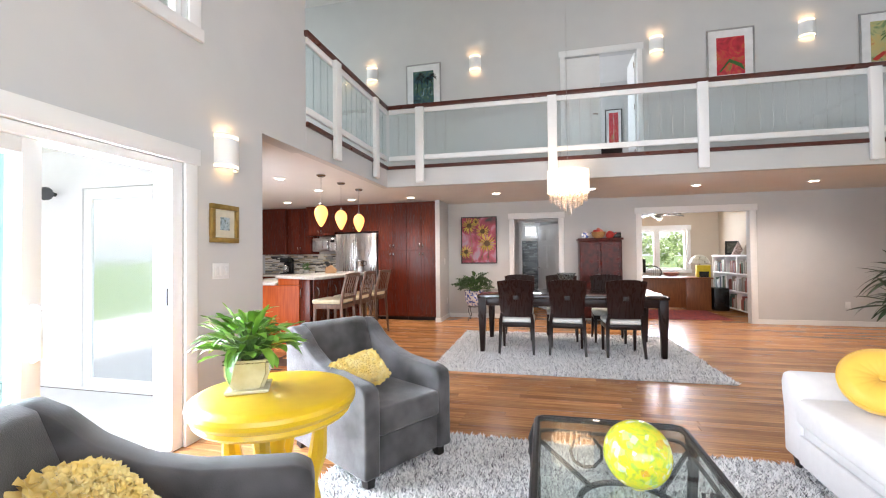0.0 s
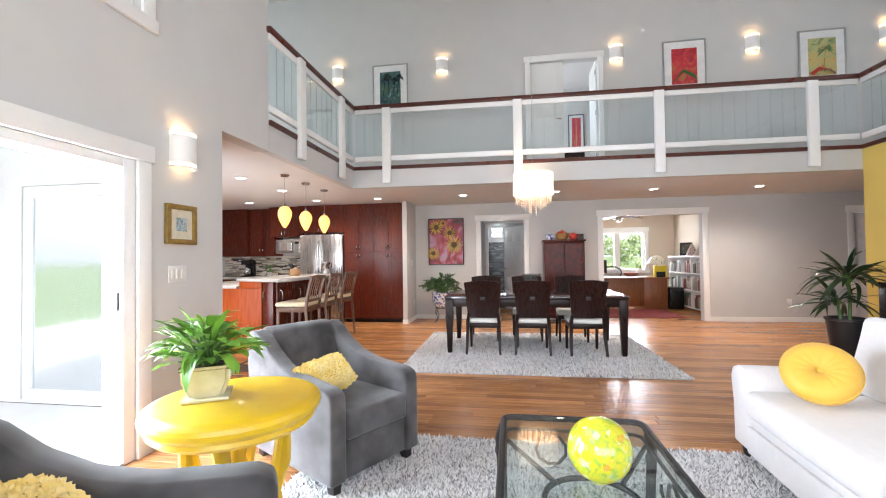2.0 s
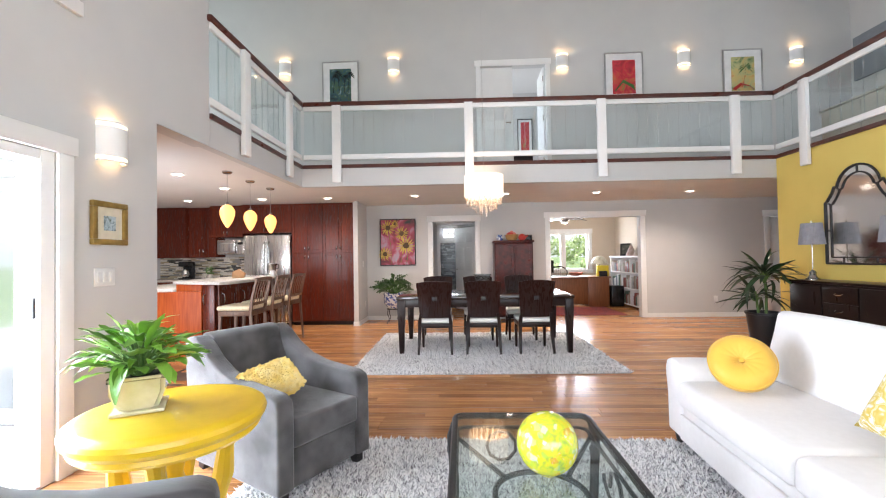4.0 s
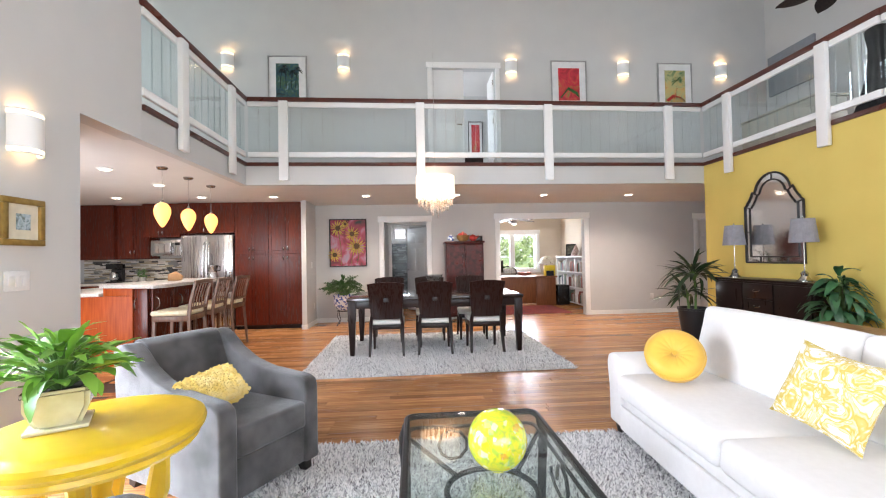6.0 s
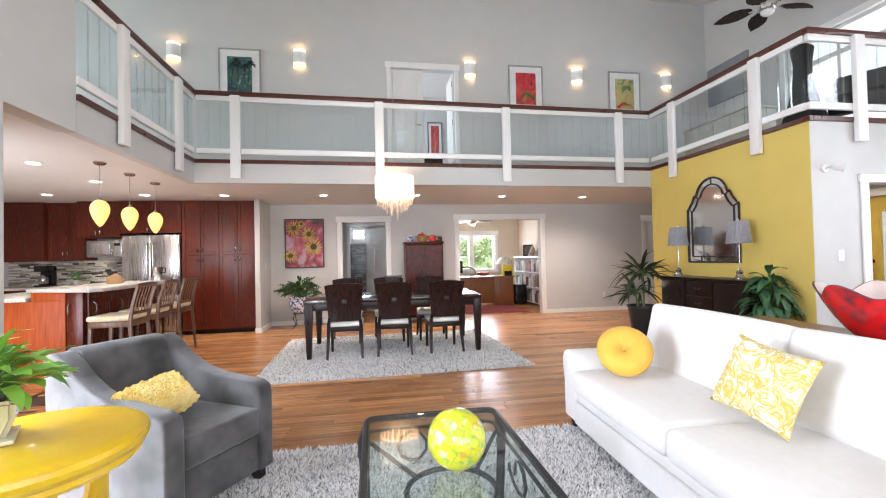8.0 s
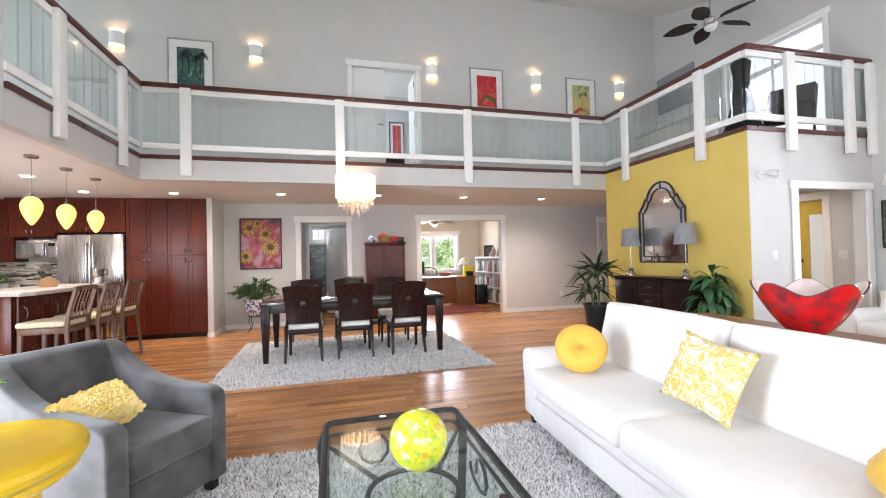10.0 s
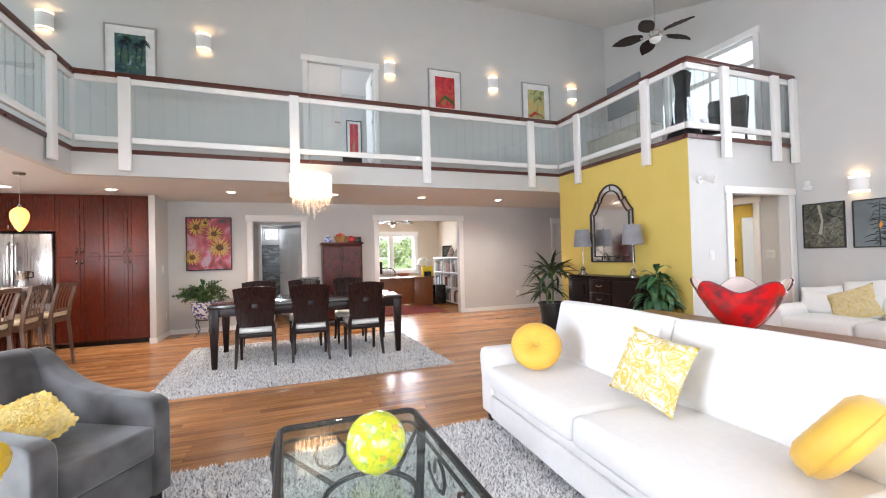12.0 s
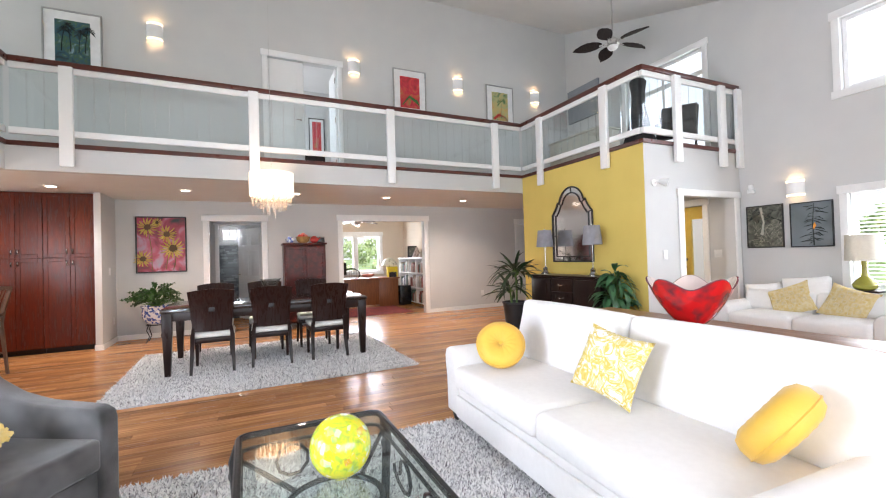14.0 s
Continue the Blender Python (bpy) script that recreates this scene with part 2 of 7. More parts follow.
wall("wall_right", "x", XW, XW + 0.16, YBACK, YU + 0.1, 0, 9,
     [(1.03, 2.557, 0.734, 1.878), (1.03, 2.567, 3.146, 4.033), (4.27, 5.77, ZF + 0.02, 4.477), (4.36, 5.22, 0.0, 1.95)], slope=True, label="grey painted wall with tall windows")
wall("wall_behind", "y", YBACK - 0.16, YBACK, XL - 0.16, XW + 0.16, 0, 9, [(-1.9, 4.4, 0.5, 2.5)], slope=True, label="grey painted wall with a wide window")
wall("wall_upper_back", "y", YU, YU + 0.14, -6.6, XW, ZF - 0.05, 9, [(0.375, 1.505, ZF, 4.62)], slope=True, label="grey painted gallery wall with a double door")
wall("wall_loft_left", "x", -6.76, -6.6, 3.92, YU + 0.14, ZC + 0.3, 9, [(4.7, 6.5, 3.45, 4.75)], slope=True)
wall("wall_loft_front", "y", 3.92, 4.06, -6.6, XL - 0.16, ZC + 0.3, 9, slope=True)
wall("wall_corridor", "x", 9.06, 9.2, YF, YB, 0, ZC)
wall("wall_corridor_front", "y", 6.27, 6.40, XY + 0.13, 9.06, 0, ZC)
# rooms behind
wall("wall_bath_back", "y", 10.6, 10.7, -1.6, 1.4, 0, ZC, [(-0.50, -0.16, 1.72, 2.02)])
wall("wall_bath_left", "x", -1.7, -1.6, YB + 0.14, 10.7, 0, ZC)
wall("wall_bath_right", "x", 0.7, 0.8, YB + 0.14, 10.6, 0, ZC)
M_WARM = surface("cream_wall_paint", (0.62, 0.54, 0.44), (0.60, 0.52, 0.425), 3, 0.75, bump=0.05, bscale=220, blotch=0.012)
wall("wall_office_back", "y", 12.0, 12.14, 0.8, 4.42, 0, ZC, [(2.36, 3.54, 0.87, 1.89)], material=M_WARM, label="cream painted wall with a window")
wall("wall_office_right", "x", 4.28, 4.42, YB + 0.14, 12.0, 0, ZC, material=M_WARM, label="cream painted wall")
wall("wall_office_left", "x", 0.66, 0.8, 10.7, 12.0, 0, ZC, material=M_WARM, label="cream painted wall")
wall("wall_bedroom_back", "y", 10.2, 10.3, -0.6, 3.0, ZF, 5.2, label="pale lilac-grey bedroom wall")
wall("wall_bedroom_right", "x", 2.3, 2.4, YU + 0.14, 10.2, ZF, 5.2, label="pale lilac-grey bedroom wall")
# opening out of view, added to let the bedroom fill lamp shine in
wall("wall_bedroom_left", "x", -0.6, -0.5, YU + 0.14, 10.2, ZF, 5.2, [(8.4, 9.6, 3.4, 4.6)], label="pale lilac-grey bedroom wall")
slab("ceiling_bedroom", box(-0.6, 2.4, YU + 0.14, 10.3, 5.2, 5.3), M_CEIL, "white painted ceiling", "ceiling")

# ceilings and upper floor
prof = [(YBACK - 0.2, roof(YBACK - 0.2)), (YU + 0.2, roof(YU + 0.2)), (YU + 0.2, roof(YU + 0.2) + 0.15), (YBACK - 0.2, roof(YBACK - 0.2) + 0.15)]
slab("ceiling", prism(prof, XW + 0.4 + 6.76, "x", at=-6.76), M_CEIL, "white sloping ceiling", "ceiling")
slab("ceiling_lower", prism([(-6.7, YE + 0.1), (XL, YE + 0.1), (XY, YER + 0.1), (9.2, YER + 0.1), (9.2, 12.14), (-6.7, 12.14)], 0.12, "z", at=ZC), M_CEIL, "white painted lower ceiling", "ceiling")
slab("ceiling_kitchen", box(-6.7, XL - 0.1, 3.22, YE + 0.1, ZC, ZC + 0.12), M_CEIL, "white painted kitchen ceiling", "ceiling")
slab("ceiling_hall", box(XY + 0.13, XW, YF + 0.13, 6.27, ZC, ZC + 0.12), M_CEIL, "white painted hall ceiling", "ceiling")
slab("fascia_front", prism([(XL, YE), (XY, YER), (XY, YER + 0.1), (XL, YE + 0.1)], ZF - ZC - 0.028, "z", at=ZC - 0.002), M_WALL, "grey painted edge of the gallery", "fascia")
slab("fascia_left", box(XL - 0.1, XL, 3.924, YE + 0.1, ZC - 0.002, ZF - 0.03), M_WALL, "grey painted edge of the gallery", "fascia")
M_CARPET = surface("beige_carpet", (0.42, 0.38, 0.33), (0.36, 0.33, 0.28), 120, 0.95, bump=0.3, bscale=300)
slab("floor_upper", prism([(XL - 0.01, YE + 0.022), (XY + 0.02, YER + 0.022), (XY + 0.02, 10.3), (XL - 0.01, 10.3)], 0.12, "z", at=ZF - 0.12), M_CARPET, "beige carpeted gallery floor", "floor")
slab("floor_upper_left", box(-6.6, XL - 0.012, 3.9, YU, ZF - 0.12, ZF), M_CARPET, "beige carpeted gallery floor", "floor")
slab("floor_upper_right", box(XY + 0.022, XW, YF + 0.022, YU, ZF - 0.12, ZF), M_CARPET, "beige carpeted loft floor", "floor")
# red-brown nosing under the railings
slab("trim_nosing_front", prism([(XL, YE - 0.03), (XY, YER - 0.03), (XY, YER + 0.02), (XL, YE + 0.02)], 0.052, "z", at=ZF - 0.03, bevel=0.006), M_CAP, "red-brown wooden nosing", "trim")
slab("trim_nosing_left", box(XL - 0.02, XL + 0.03, 3.92, YE - 0.03, ZF - 0.03, ZF + 0.022, 0.006), M_CAP, "red-brown wooden nosing", "trim")
slab("trim_nosing_right", box(XY - 0.03, XY + 0.02, YF - 0.03, YER - 0.03, ZF - 0.03, ZF + 0.022, 0.006), M_CAP, "red-brown wooden nosing", "trim")
slab("trim_nosing_end", box(XY + 0.02, XW, YF - 0.03, YF + 0.02, ZF - 0.03, ZF + 0.022, 0.006), M_CAP, "red-brown wooden nosing", "trim")

# floor: sub-floor and ground
floor = slab("floor", box(-6.8, 9.3, YBACK - 0.2, 12.2, -0.16, -0.012), M_SUB, "glossy red-brown hardwood plank floor", "floor")
M_GROUND = surface("lawn", (0.20, 0.29, 0.12), (0.14, 0.22, 0.08), 30, 0.9, bump=0.4, bscale=80)
slab("ground", box(-400, 400, -400, 400, -0.5, -0.2), M_GROUND, "green lawn reaching the horizon", "ground")
slab("terrace", box(-9, XL - 0.16, -4, 3.22, -0.18, -0.006), M_OUT, "white terrace floor outside the sliding door", "terrace")


# ---- casings ----
def casing_y(name, x0, x1, z1, y, sgn=-1, w=0.10, t=0.025, z0=0.0, sill=False, head=0.12, label="white painted door casing"):
    """Casing round an opening in a wall that runs along x; sgn: the side of the wall it stands on."""
    ya, yb = sorted((y + sgn * 0.002, y + sgn * t))
    ob = thing(name, Matrix(), label, "casing", kind="structure")
    part("casing_side", box(x0 - w, x0, ya, yb, z0, z1, 0.004), M_TRIM, ob)
    part("casing_side", box(x1, x1 + w, ya, yb, z0, z1, 0.004), M_TRIM, ob)
    ya, yb = sorted((y + sgn * 0.002, y + sgn * (t + 0.008)))
    part("casing_head", box(x0 - w - 0.02, x1 + w + 0.02, ya, yb, z1, z1 + head, 0.004), M_TRIM, ob)
    if sill:
        part("sill", box(x0 - w - 0.02, x1 + w + 0.02, ya, yb, z0 - 0.09, z0, 0.004), M_TRIM, ob)
    return ob


def casing_x(name, y0, y1, z1, x, sgn=1, w=0.10, t=0.025, z0=0.0, sill=False, head=0.10, label="white painted casing"):
    xa, xb = sorted((x + sgn * 0.002, x + sgn * t))
    ob = thing(name, Matrix(), label, "casing", kind="structure")
    part("casing_side", box(xa, xb, y0 - w, y0, z0, z1, 0.004), M_TRIM, ob)
    part("casing_side", box(xa, xb, y1, y1 + w, z0, z1, 0.004), M_TRIM, ob)
    xa, xb = sorted((x + sgn * 0.002, x + sgn * (t + 0.008)))
    part("casing_head", box(xa, xb, y0 - w - 0.02, y1 + w + 0.02, z1, z1 + head, 0.004), M_TRIM, ob)
    if sill:
        part("sill", box(xa, xb, y0 - w - 0.02, y1 + w + 0.02, z0 - 0.09, z0, 0.004), M_TRIM, ob)
    return ob


casing_y("trim_door_1", -0.60, 0.27, 2.01, YB)
casing_y("trim_opening_2", 1.80, 3.60, 2.04, YB)
casing_y("trim_door_3", 6.12, 6.95, 1.99, YB)
casing_y("trim_doorway", 5.36, 6.49, 1.98, YF, head=0.09)
casing_y("trim_gallery_door", 0.375, 1.505, 4.62, YU, z0=ZF, w=0.08, head=0.10)
casing_x("trim_slider", 0.55, 2.385, 1.93, XL, head=0.115)
casing_x("trim_window_upper_left", 0.9, 2.42, 3.85, XL, z0=2.92, sill=True)
casing_x("trim_window_upper_right", 1.03, 2.567, 4.033, XW, -1, z0=3.146, sill=True, w=0.08)
casing_x("trim_window_right", 1.03, 2.557, 1.878, XW, -1, z0=0.734, sill=True, w=0.08)
casing_x("trim_loft_window", 4.27, 5.77, 4.477, XW, -1, z0=ZF + 0.02, w=0.08)
casing_x("trim_entry_door", 4.36, 5.22, 1.95, XW, -1, w=0.09)
casing_y("trim_office_window", 2.36, 3.54, 1.89, 12.0, z0=0.87, sill=True, w=0.09)
casing_y("trim_bath_window", -0.50, -0.16, 2.02, 10.6, z0=1.72, sill=True, w=0.04, head=0.05)


def baseboard(x0, x1, y0, y1):
    slab("baseboard", box(x0, x1, y0, y1, -0.008, 0.085, 0.004), M_TRIM, "white painted baseboard", "baseboard")


baseboard(-1.978, -0.705, YB - 0.016, YB - 0.002)
baseboard(0.375, 1.695, YB - 0.016, YB - 0.002)
baseboard(3.705, 6.01, YB - 0.016, YB - 0.002)
baseboard(-2.07, -1.961, 7.914, 7.928)
baseboard(-1.973, -1.959, 7.93, YB - 0.02)
baseboard(XL + 0.002, XL + 0.016, 2.475, 3.22)
baseboard(XY - 0.016, XY - 0.002, YF, YER)
baseboard(XY, 5.25, YF - 0.016, YF - 0.002)
baseboard(XW - 0.016, XW - 0.002, -2.4, YF - 0.02)
baseboard(XW - 0.016, XW - 0.002, YF + 0.14, 4.26)
baseboard(4.264, 4.278, YB + 0.15, 12.0)


# ---- railing ----
def railing(name, p0, p1, posts):
    """A white railing from p0 to p1 with glass strips, a red-brown handrail and posts that run down over the fascia."""
    p0, p1 = Vector(p0), Vector(p1)
    length = (p1 - p0).length
    d = (p1 - p0).normalized()
    ob = thing(name, Matrix.Translation(p0) @ Matrix.Rotation(math.atan2(d.y, d.x), 4, "Z"),
               "white gallery railing with glass strips and red-brown handrail", "railing", kind="structure")
    part("bottom_rail", box(0, length, -0.02, 0.02, 0.10, 0.175, 0.004), M_TRIM, ob)
    part("top_rail", box(0, length, -0.02, 0.02, 0.84, 0.91, 0.004), M_TRIM, ob)
    part("handrail", box(-0.03, length + 0.03, -0.045, 0.045, 0.91, 0.972, 0.012), M_CAP, ob, "red-brown polished handrail")
    for u in posts:
        part("post", box(u - 0.064, u + 0.064, -0.075, -0.022, -0.25, 0.908, 0.004), M_TRIM, ob)
    n = round(length / 0.15)
    step = length / n
    strip = None
    for i in range(n):
        if strip is None:
            strip = part("glass_strip", box(0.006, step - 0.006, -0.004, 0.004, 0.172, 0.843), M_PANE, ob, "clear glass strip", smooth=0)
            strip.visible_shadow = False
        else:
            s = new("glass_strip", strip.data)
            s.parent, s.visible_shadow = ob, False
            s.location.x = i * step
    rod = None
    for i in range(1, n):
        if rod is None:
            rod = part("baluster", box(-0.003, 0.003, -0.005, 0.005, 0.17, 0.845), M_ROD, ob, "slim clear edge strip", smooth=0)
            rod.location.x = i * step
        else:
            s = new("baluster", rod.data)
            s.parent, s.location.x = ob, i * step
    return ob


railing("railing_front", (XL + 0.04, YE, ZF), (XY - 0.04, YER, ZF), [0.51, 2.49, 4.45, 6.39])
railing("railing_left", (XL, 3.92, ZF), (XL, YE - 0.02, ZF), [0.60, 1.78])
railing("railing_right", (XY, YER - 0.02, ZF), (XY, YF + 0.03, ZF), [0.565, 2.0])
railing("railing_end", (XY, YF, ZF), (XW, YF, ZF), [0.61, 1.57, 1.96])


# ---- lamps ----
M_LAMPWHITE = glowing("lit_lamp_glass", (1.0, 0.82, 0.55), 1.8)
M_DOWN = glowing("lit_downlight", (1.0, 0.9, 0.75), 9.0)
M_CERAMIC = surface("white_plaster_shade", (0.85, 0.85, 0.84), (0.83, 0.83, 0.82), 6, 0.5, blotch=0.01)
M_STEEL = surface("brushed_steel", (0.62, 0.61, 0.60), (0.50, 0.49, 0.48), 40, 0.28, metal=1.0, stretch=(1, 1, 0.04), blotch=0.05)
M_CHROME = surface("polished_chrome", (0.50, 0.49, 0.48), rough=0.2, metal=1.0, blotch=0.02)
M_BRONZE = surface("satin_nickel", (0.35, 0.31, 0.27), rough=0.35, metal=1.0)
M_CORD = surface("grey_cord", (0.35, 0.34, 0.33), rough=0.8)
M_IRON = surface("black_iron", (0.012, 0.012, 0.013), (0.02, 0.02, 0.02), 30, 0.42, bump=0.15, bscale=90, blotch=0.1)


def sconce(name, m, w=0.115, h=0.28, watts=0.85):
    """Half-round wall lamp, open above and below; local -y points away from the wall."""
    ob = thing(name, m, "white half-round wall sconce, lit above and below", "wall lamp", "wall sconces")
    n = 16
    arc = [(w * math.cos(math.pi + math.pi * k / n), 0.9 * w * math.sin(math.pi + math.pi * k / n)) for k in range(n + 1)]

    def shell(z0, z1, r0=1.0, r1=0.93):
        ring = [(a * r0, b * r0) for a, b in arc] + [(a * r1, b * r1) for a, b in reversed(arc)]
        return prism(ring, z1 - z0, "z", at=z0)
    part("shade", shell(-h / 2 + 0.035, h / 2 - 0.035), M_CERAMIC, ob)
    part("glass_band", shell(h / 2 - 0.033, h / 2 - 0.012, 0.98, 0.9), M_LAMPWHITE, ob, "glowing glass band")
    part("glass_band", shell(-h / 2 + 0.012, -h / 2 + 0.033, 0.98, 0.9), M_LAMPWHITE, ob, "glowing glass band")
    part("rim", shell(h / 2 - 0.012, h / 2), M_CERAMIC, ob)
    part("rim", shell(-h / 2, -h / 2 + 0.012), M_CERAMIC, ob)
    part("back_plate", box(-w * 0.9, w * 0.9, -0.012, -0.002, -h / 2 + 0.04, h / 2 - 0.04), M_CERAMIC, ob)
    bulb("bulb", m @ Vector((0, -0.05, h / 2 - 0.02)), watts, 0.02)
    bulb("bulb", m @ Vector((0, -0.05, -h / 2 + 0.02)), watts * 0.28, 0.02)
    return ob


for sx, sz in ((-3.12, 4.70), (-1.16, 4.69), (1.80, 4.645), (3.87, 4.625), (5.74, 4.61)):
    sconce("wall_sconce", pose(sx, YU - 0.003, sz), 0.105, 0.27)
sconce("wall_sconce", pose(XL + 0.003, 2.765, 2.085, 0, 0, 90), 0.108, 0.27, 0.6)
sconce("wall_sconce", pose(XW - 0.003, 3.09, 2.02, 0, 0, -90), 0.105, 0.23, 0.5)


def downlight(x, y, watts=32):
    ob = thing("recessed_light", pose(x, y, ZC), "round white recessed ceiling downlight, lit", "ceiling light", "recessed lights")
    part("trim_ring", lathe([(0.058, -0.002), (0.085, -0.002), (0.085, -0.009), (0.062, -0.014), (0.058, -0.002)][1:4] + [(0.058, -0.012)], 24), M_TRIM, ob)
    part("lens", lathe([(0.056, -0.017), (0.056, -0.0125)], 24), M_DOWN, ob, "glowing lens")
    lamp = new("downlight_lamp", bpy.data.lights.new("downlight_lamp", "SPOT"))
    lamp.data.energy, lamp.data.color, lamp.data.spot_size, lamp.data.spot_blend = watts, (1.0, 0.89, 0.75), radians(150), 0.9
    lamp.data.shadow_soft_size = 0.05
    lamp.location = (x, y, ZC - 0.03)


for dx, dy in ((-3.52, 5.09), (-4.9, 7.34), (-3.55, 6.17), (-3.55, 7.36), (-2.38, 7.40), (-0.81, 7.38), (0.77, 7.36), (2.36, 7.46), (4.0, 7.56)):
    downlight(dx, dy, 58 if dx < -2 else (62 if dx < 2 else 95))
# one more, hidden above the doorway head, added to brighten the entry hall
downlight(5.9, 4.75, 52)

M_AMBER = glowing("lit_amber_glass", (1.0, 0.50, 0.13), 1.25)


def pendant(x, y):
    ob = thing("pendant_lamp", pose(x, y, ZC), "amber glass egg-shaped pendant lamp over the bar", "pendant lamp", "pendants over the bar")
    part("canopy", lathe([(0.058, -0.002), (0.06, -0.014), (0.045, -0.03), (0.012, -0.036)], 20), M_CHROME, ob)
    part("cord", tube([(0, 0, -0.03), (0, 0, -0.42)], 0.003, 6), M_CORD, ob)
    part("socket", lathe([(0.012, -0.38), (0.02, -0.40), (0.03, -0.425), (0.02, -0.43)], 16), M_CHROME, ob)
    part("shade", lathe([(0.022, -0.41), (0.05, -0.425), (0.074, -0.455), (0.086, -0.495), (0.083, -0.54), (0.068, -0.59), (0.045, -0.64), (0.024, -0.675), (0.008, -0.692)], 24), M_AMBER, ob, "glowing amber glass")


for px, py in ((-2.86, 5.03), (-2.89, 5.65), (-2.895, 6.27)):
    pendant(px, py)

# chandelier
M_DRUM = glowing("lit_fabric_drum", (1.0, 0.86, 0.70), 0.68)
M_CRYSTAL = bpy.data.materials.new("crystal")
M_CRYSTAL.use_nodes = True
_b = M_CRYSTAL.node_tree.nodes["Principled BSDF"]
_b.inputs["Base Color"].default_value, _b.inputs["Roughness"].default_value = (1, 0.93, 0.85, 1), 0.05
_b.inputs["Transmission Weight"].default_value, _b.inputs["IOR"].default_value = 0.7, 1.5
ch = thing("chandelier", pose(0.324, 6.0, 2.42), "white drum chandelier with hanging crystals, lit", "chandelier")
part("drum_shade", lathe([(0.262, -0.305), (0.276, -0.305), (0.276, 0.0), (0.262, 0.0), (0.262, -0.305)], 40), M_DRUM, ch, "glowing pleated white fabric drum")
part("cord", tube([(0, 0, 0.02), (0, 0, roof(6.0) - 2.43)], 0.0018, 6), M_STEEL, ch)
part("spider", tube([(-0.27, 0, -0.01), (0.27, 0, -0.01)], 0.005, 6, bm=tube([(0, -0.27, -0.01), (0, 0.27, -0.01)], 0.005, 6)), M_CHROME, ch)
rng = random.Random(4)
drops = bmesh.new()
for ring, (rad, low, num) in enumerate(((0.24, -0.39, 20), (0.18, -0.44, 14), (0.12, -0.49, 9), (0.05, -0.54, 4))):
    for k in range(num):
        a = 2 * math.pi * (k + 0.5 * ring) / num
        z = -0.29
        while z > low - rng.random() * 0.05:
            s = rng.uniform(0.009, 0.016)
            b = bmesh.new()
            bmesh.ops.create_icosphere(b, subdivisions=1, radius=s, matrix=pose(rad * math.cos(a), rad * math.sin(a), z, rng.random() * 90, 0, 0))
            merge(drops, b)
            z -= s * 2.1
tagged(part("crystal_fringe", drops, M_CRYSTAL, ch, "strings of clear faceted crystals", smooth=0), kind="stuff")
bulb("chandelier_bulb", (0.324, 6.0, 2.22), 2.5, 0.06, (1, 0.82, 0.6))


# ---- kitchen ----
M_GRANITE = surface("pale_granite", (0.60, 0.58, 0.55), (0.38, 0.36, 0.34), 70, 0.22, blotch=0.08)
# brighter, more orange cherry: daylight on the bar's end is put into the colour
M_SUNLITWOOD = surface("sunlit_cherry_wood", (0.42, 0.085, 0.015), (0.30, 0.05, 0.010), 9, 0.4, stretch=(6, 6, 0.4), blotch=0.1, bump=0.03, spec=0.15)
M_BLACK = surface("black_gloss", (0.01, 0.01, 0.011), rough=0.25)
M_WHITE = surface("white_gloss", (0.8, 0.8, 0.8), rough=0.3)


def panel_door(name, x0, x1, y, z0, z1, parent, material, rail=0.055, handles=(), t=0.02):
    """A framed cabinet door facing -y: a recessed panel in a proud frame; handles as (x, z, vertical)."""
    bm = box(x0 + 0.002, x1 - 0.002, y - t * 0.5, y, z0 + 0.002, z1 - 0.002)
    for a in ((x0 + 0.002, x0 + rail, z0 + 0.002, z1 - 0.002), (x1 - rail, x1 - 0.002, z0 + 0.002, z1 - 0.002),
              (x0 + rail, x1 - rail, z0 + 0.002, z0 + rail), (x0 + rail, x1 - rail, z1 - rail, z1 - 0.002)):
        box(a[0], a[1], y - t, y - t * 0.45, a[2], a[3], 0.003, 1, bm)
    d = part(name, bm, material, parent)
    for hx, hz in handles:
        part("knob", tube([(hx, y - t, hz - 0.022), (hx, y - t - 0.026, hz - 0.026), (hx, y - t - 0.034, hz), (hx, y - t - 0.026, hz + 0.026), (hx, y - t, hz + 0.03)], 0.009, 8), M_CHROME, d, "small bright metal pull")
    return d


def cabinet(name, x0, x1, y0, y1, z0, z1, rows, label, material=None, toe=0.0, cols=2):
    """A cabinet unit with rows of doors: rows as (z0, z1, handle height)."""
    material = material or M_REDWOOD
    ob = thing(name, Matrix(), label, "cabinet", "kitchen cabinets")
    part("body", box(x0 + 0.001, x1 - 0.001, y0 + 0.021, y1, z0 + toe, z1, 0.002), material, ob)
    if toe:
        part("plinth", box(x0 + 0.001, x1 - 0.001, y0 + 0.08, y1, z0, z0 + toe), M_DARK, ob)
    w = (x1 - x0) / cols
    for a, b, hz in rows:
        for c in range(cols):
            hx = (x0 + x1) / 2 + (0.035 if c else -0.035) if cols == 2 else x1 - 0.05
            panel_door("door", x0 + c * w, x0 + (c + 1) * w, y0 + 0.02, a, b, ob, material, handles=[(hx, hz)] if hz else [])
    return ob


tall = "tall red-brown wooden pantry cabinet with four doors"
cabinet("pantry_cabinet", -2.69, -2.066, 8.05, YB - 0.01, 0, ZC - 0.004, [(0.09, 1.40, 1.32), (1.405, ZC - 0.01, 1.49)], tall, toe=0.08)
cabinet("pantry_cabinet", -3.30, -2.692, 8.05, YB - 0.01, 0, ZC - 0.004, [(0.09, 1.40, 1.32), (1.405, ZC - 0.01, 1.49)], tall, toe=0.08)
wl = "red-brown wooden wall cabinet with two doors"
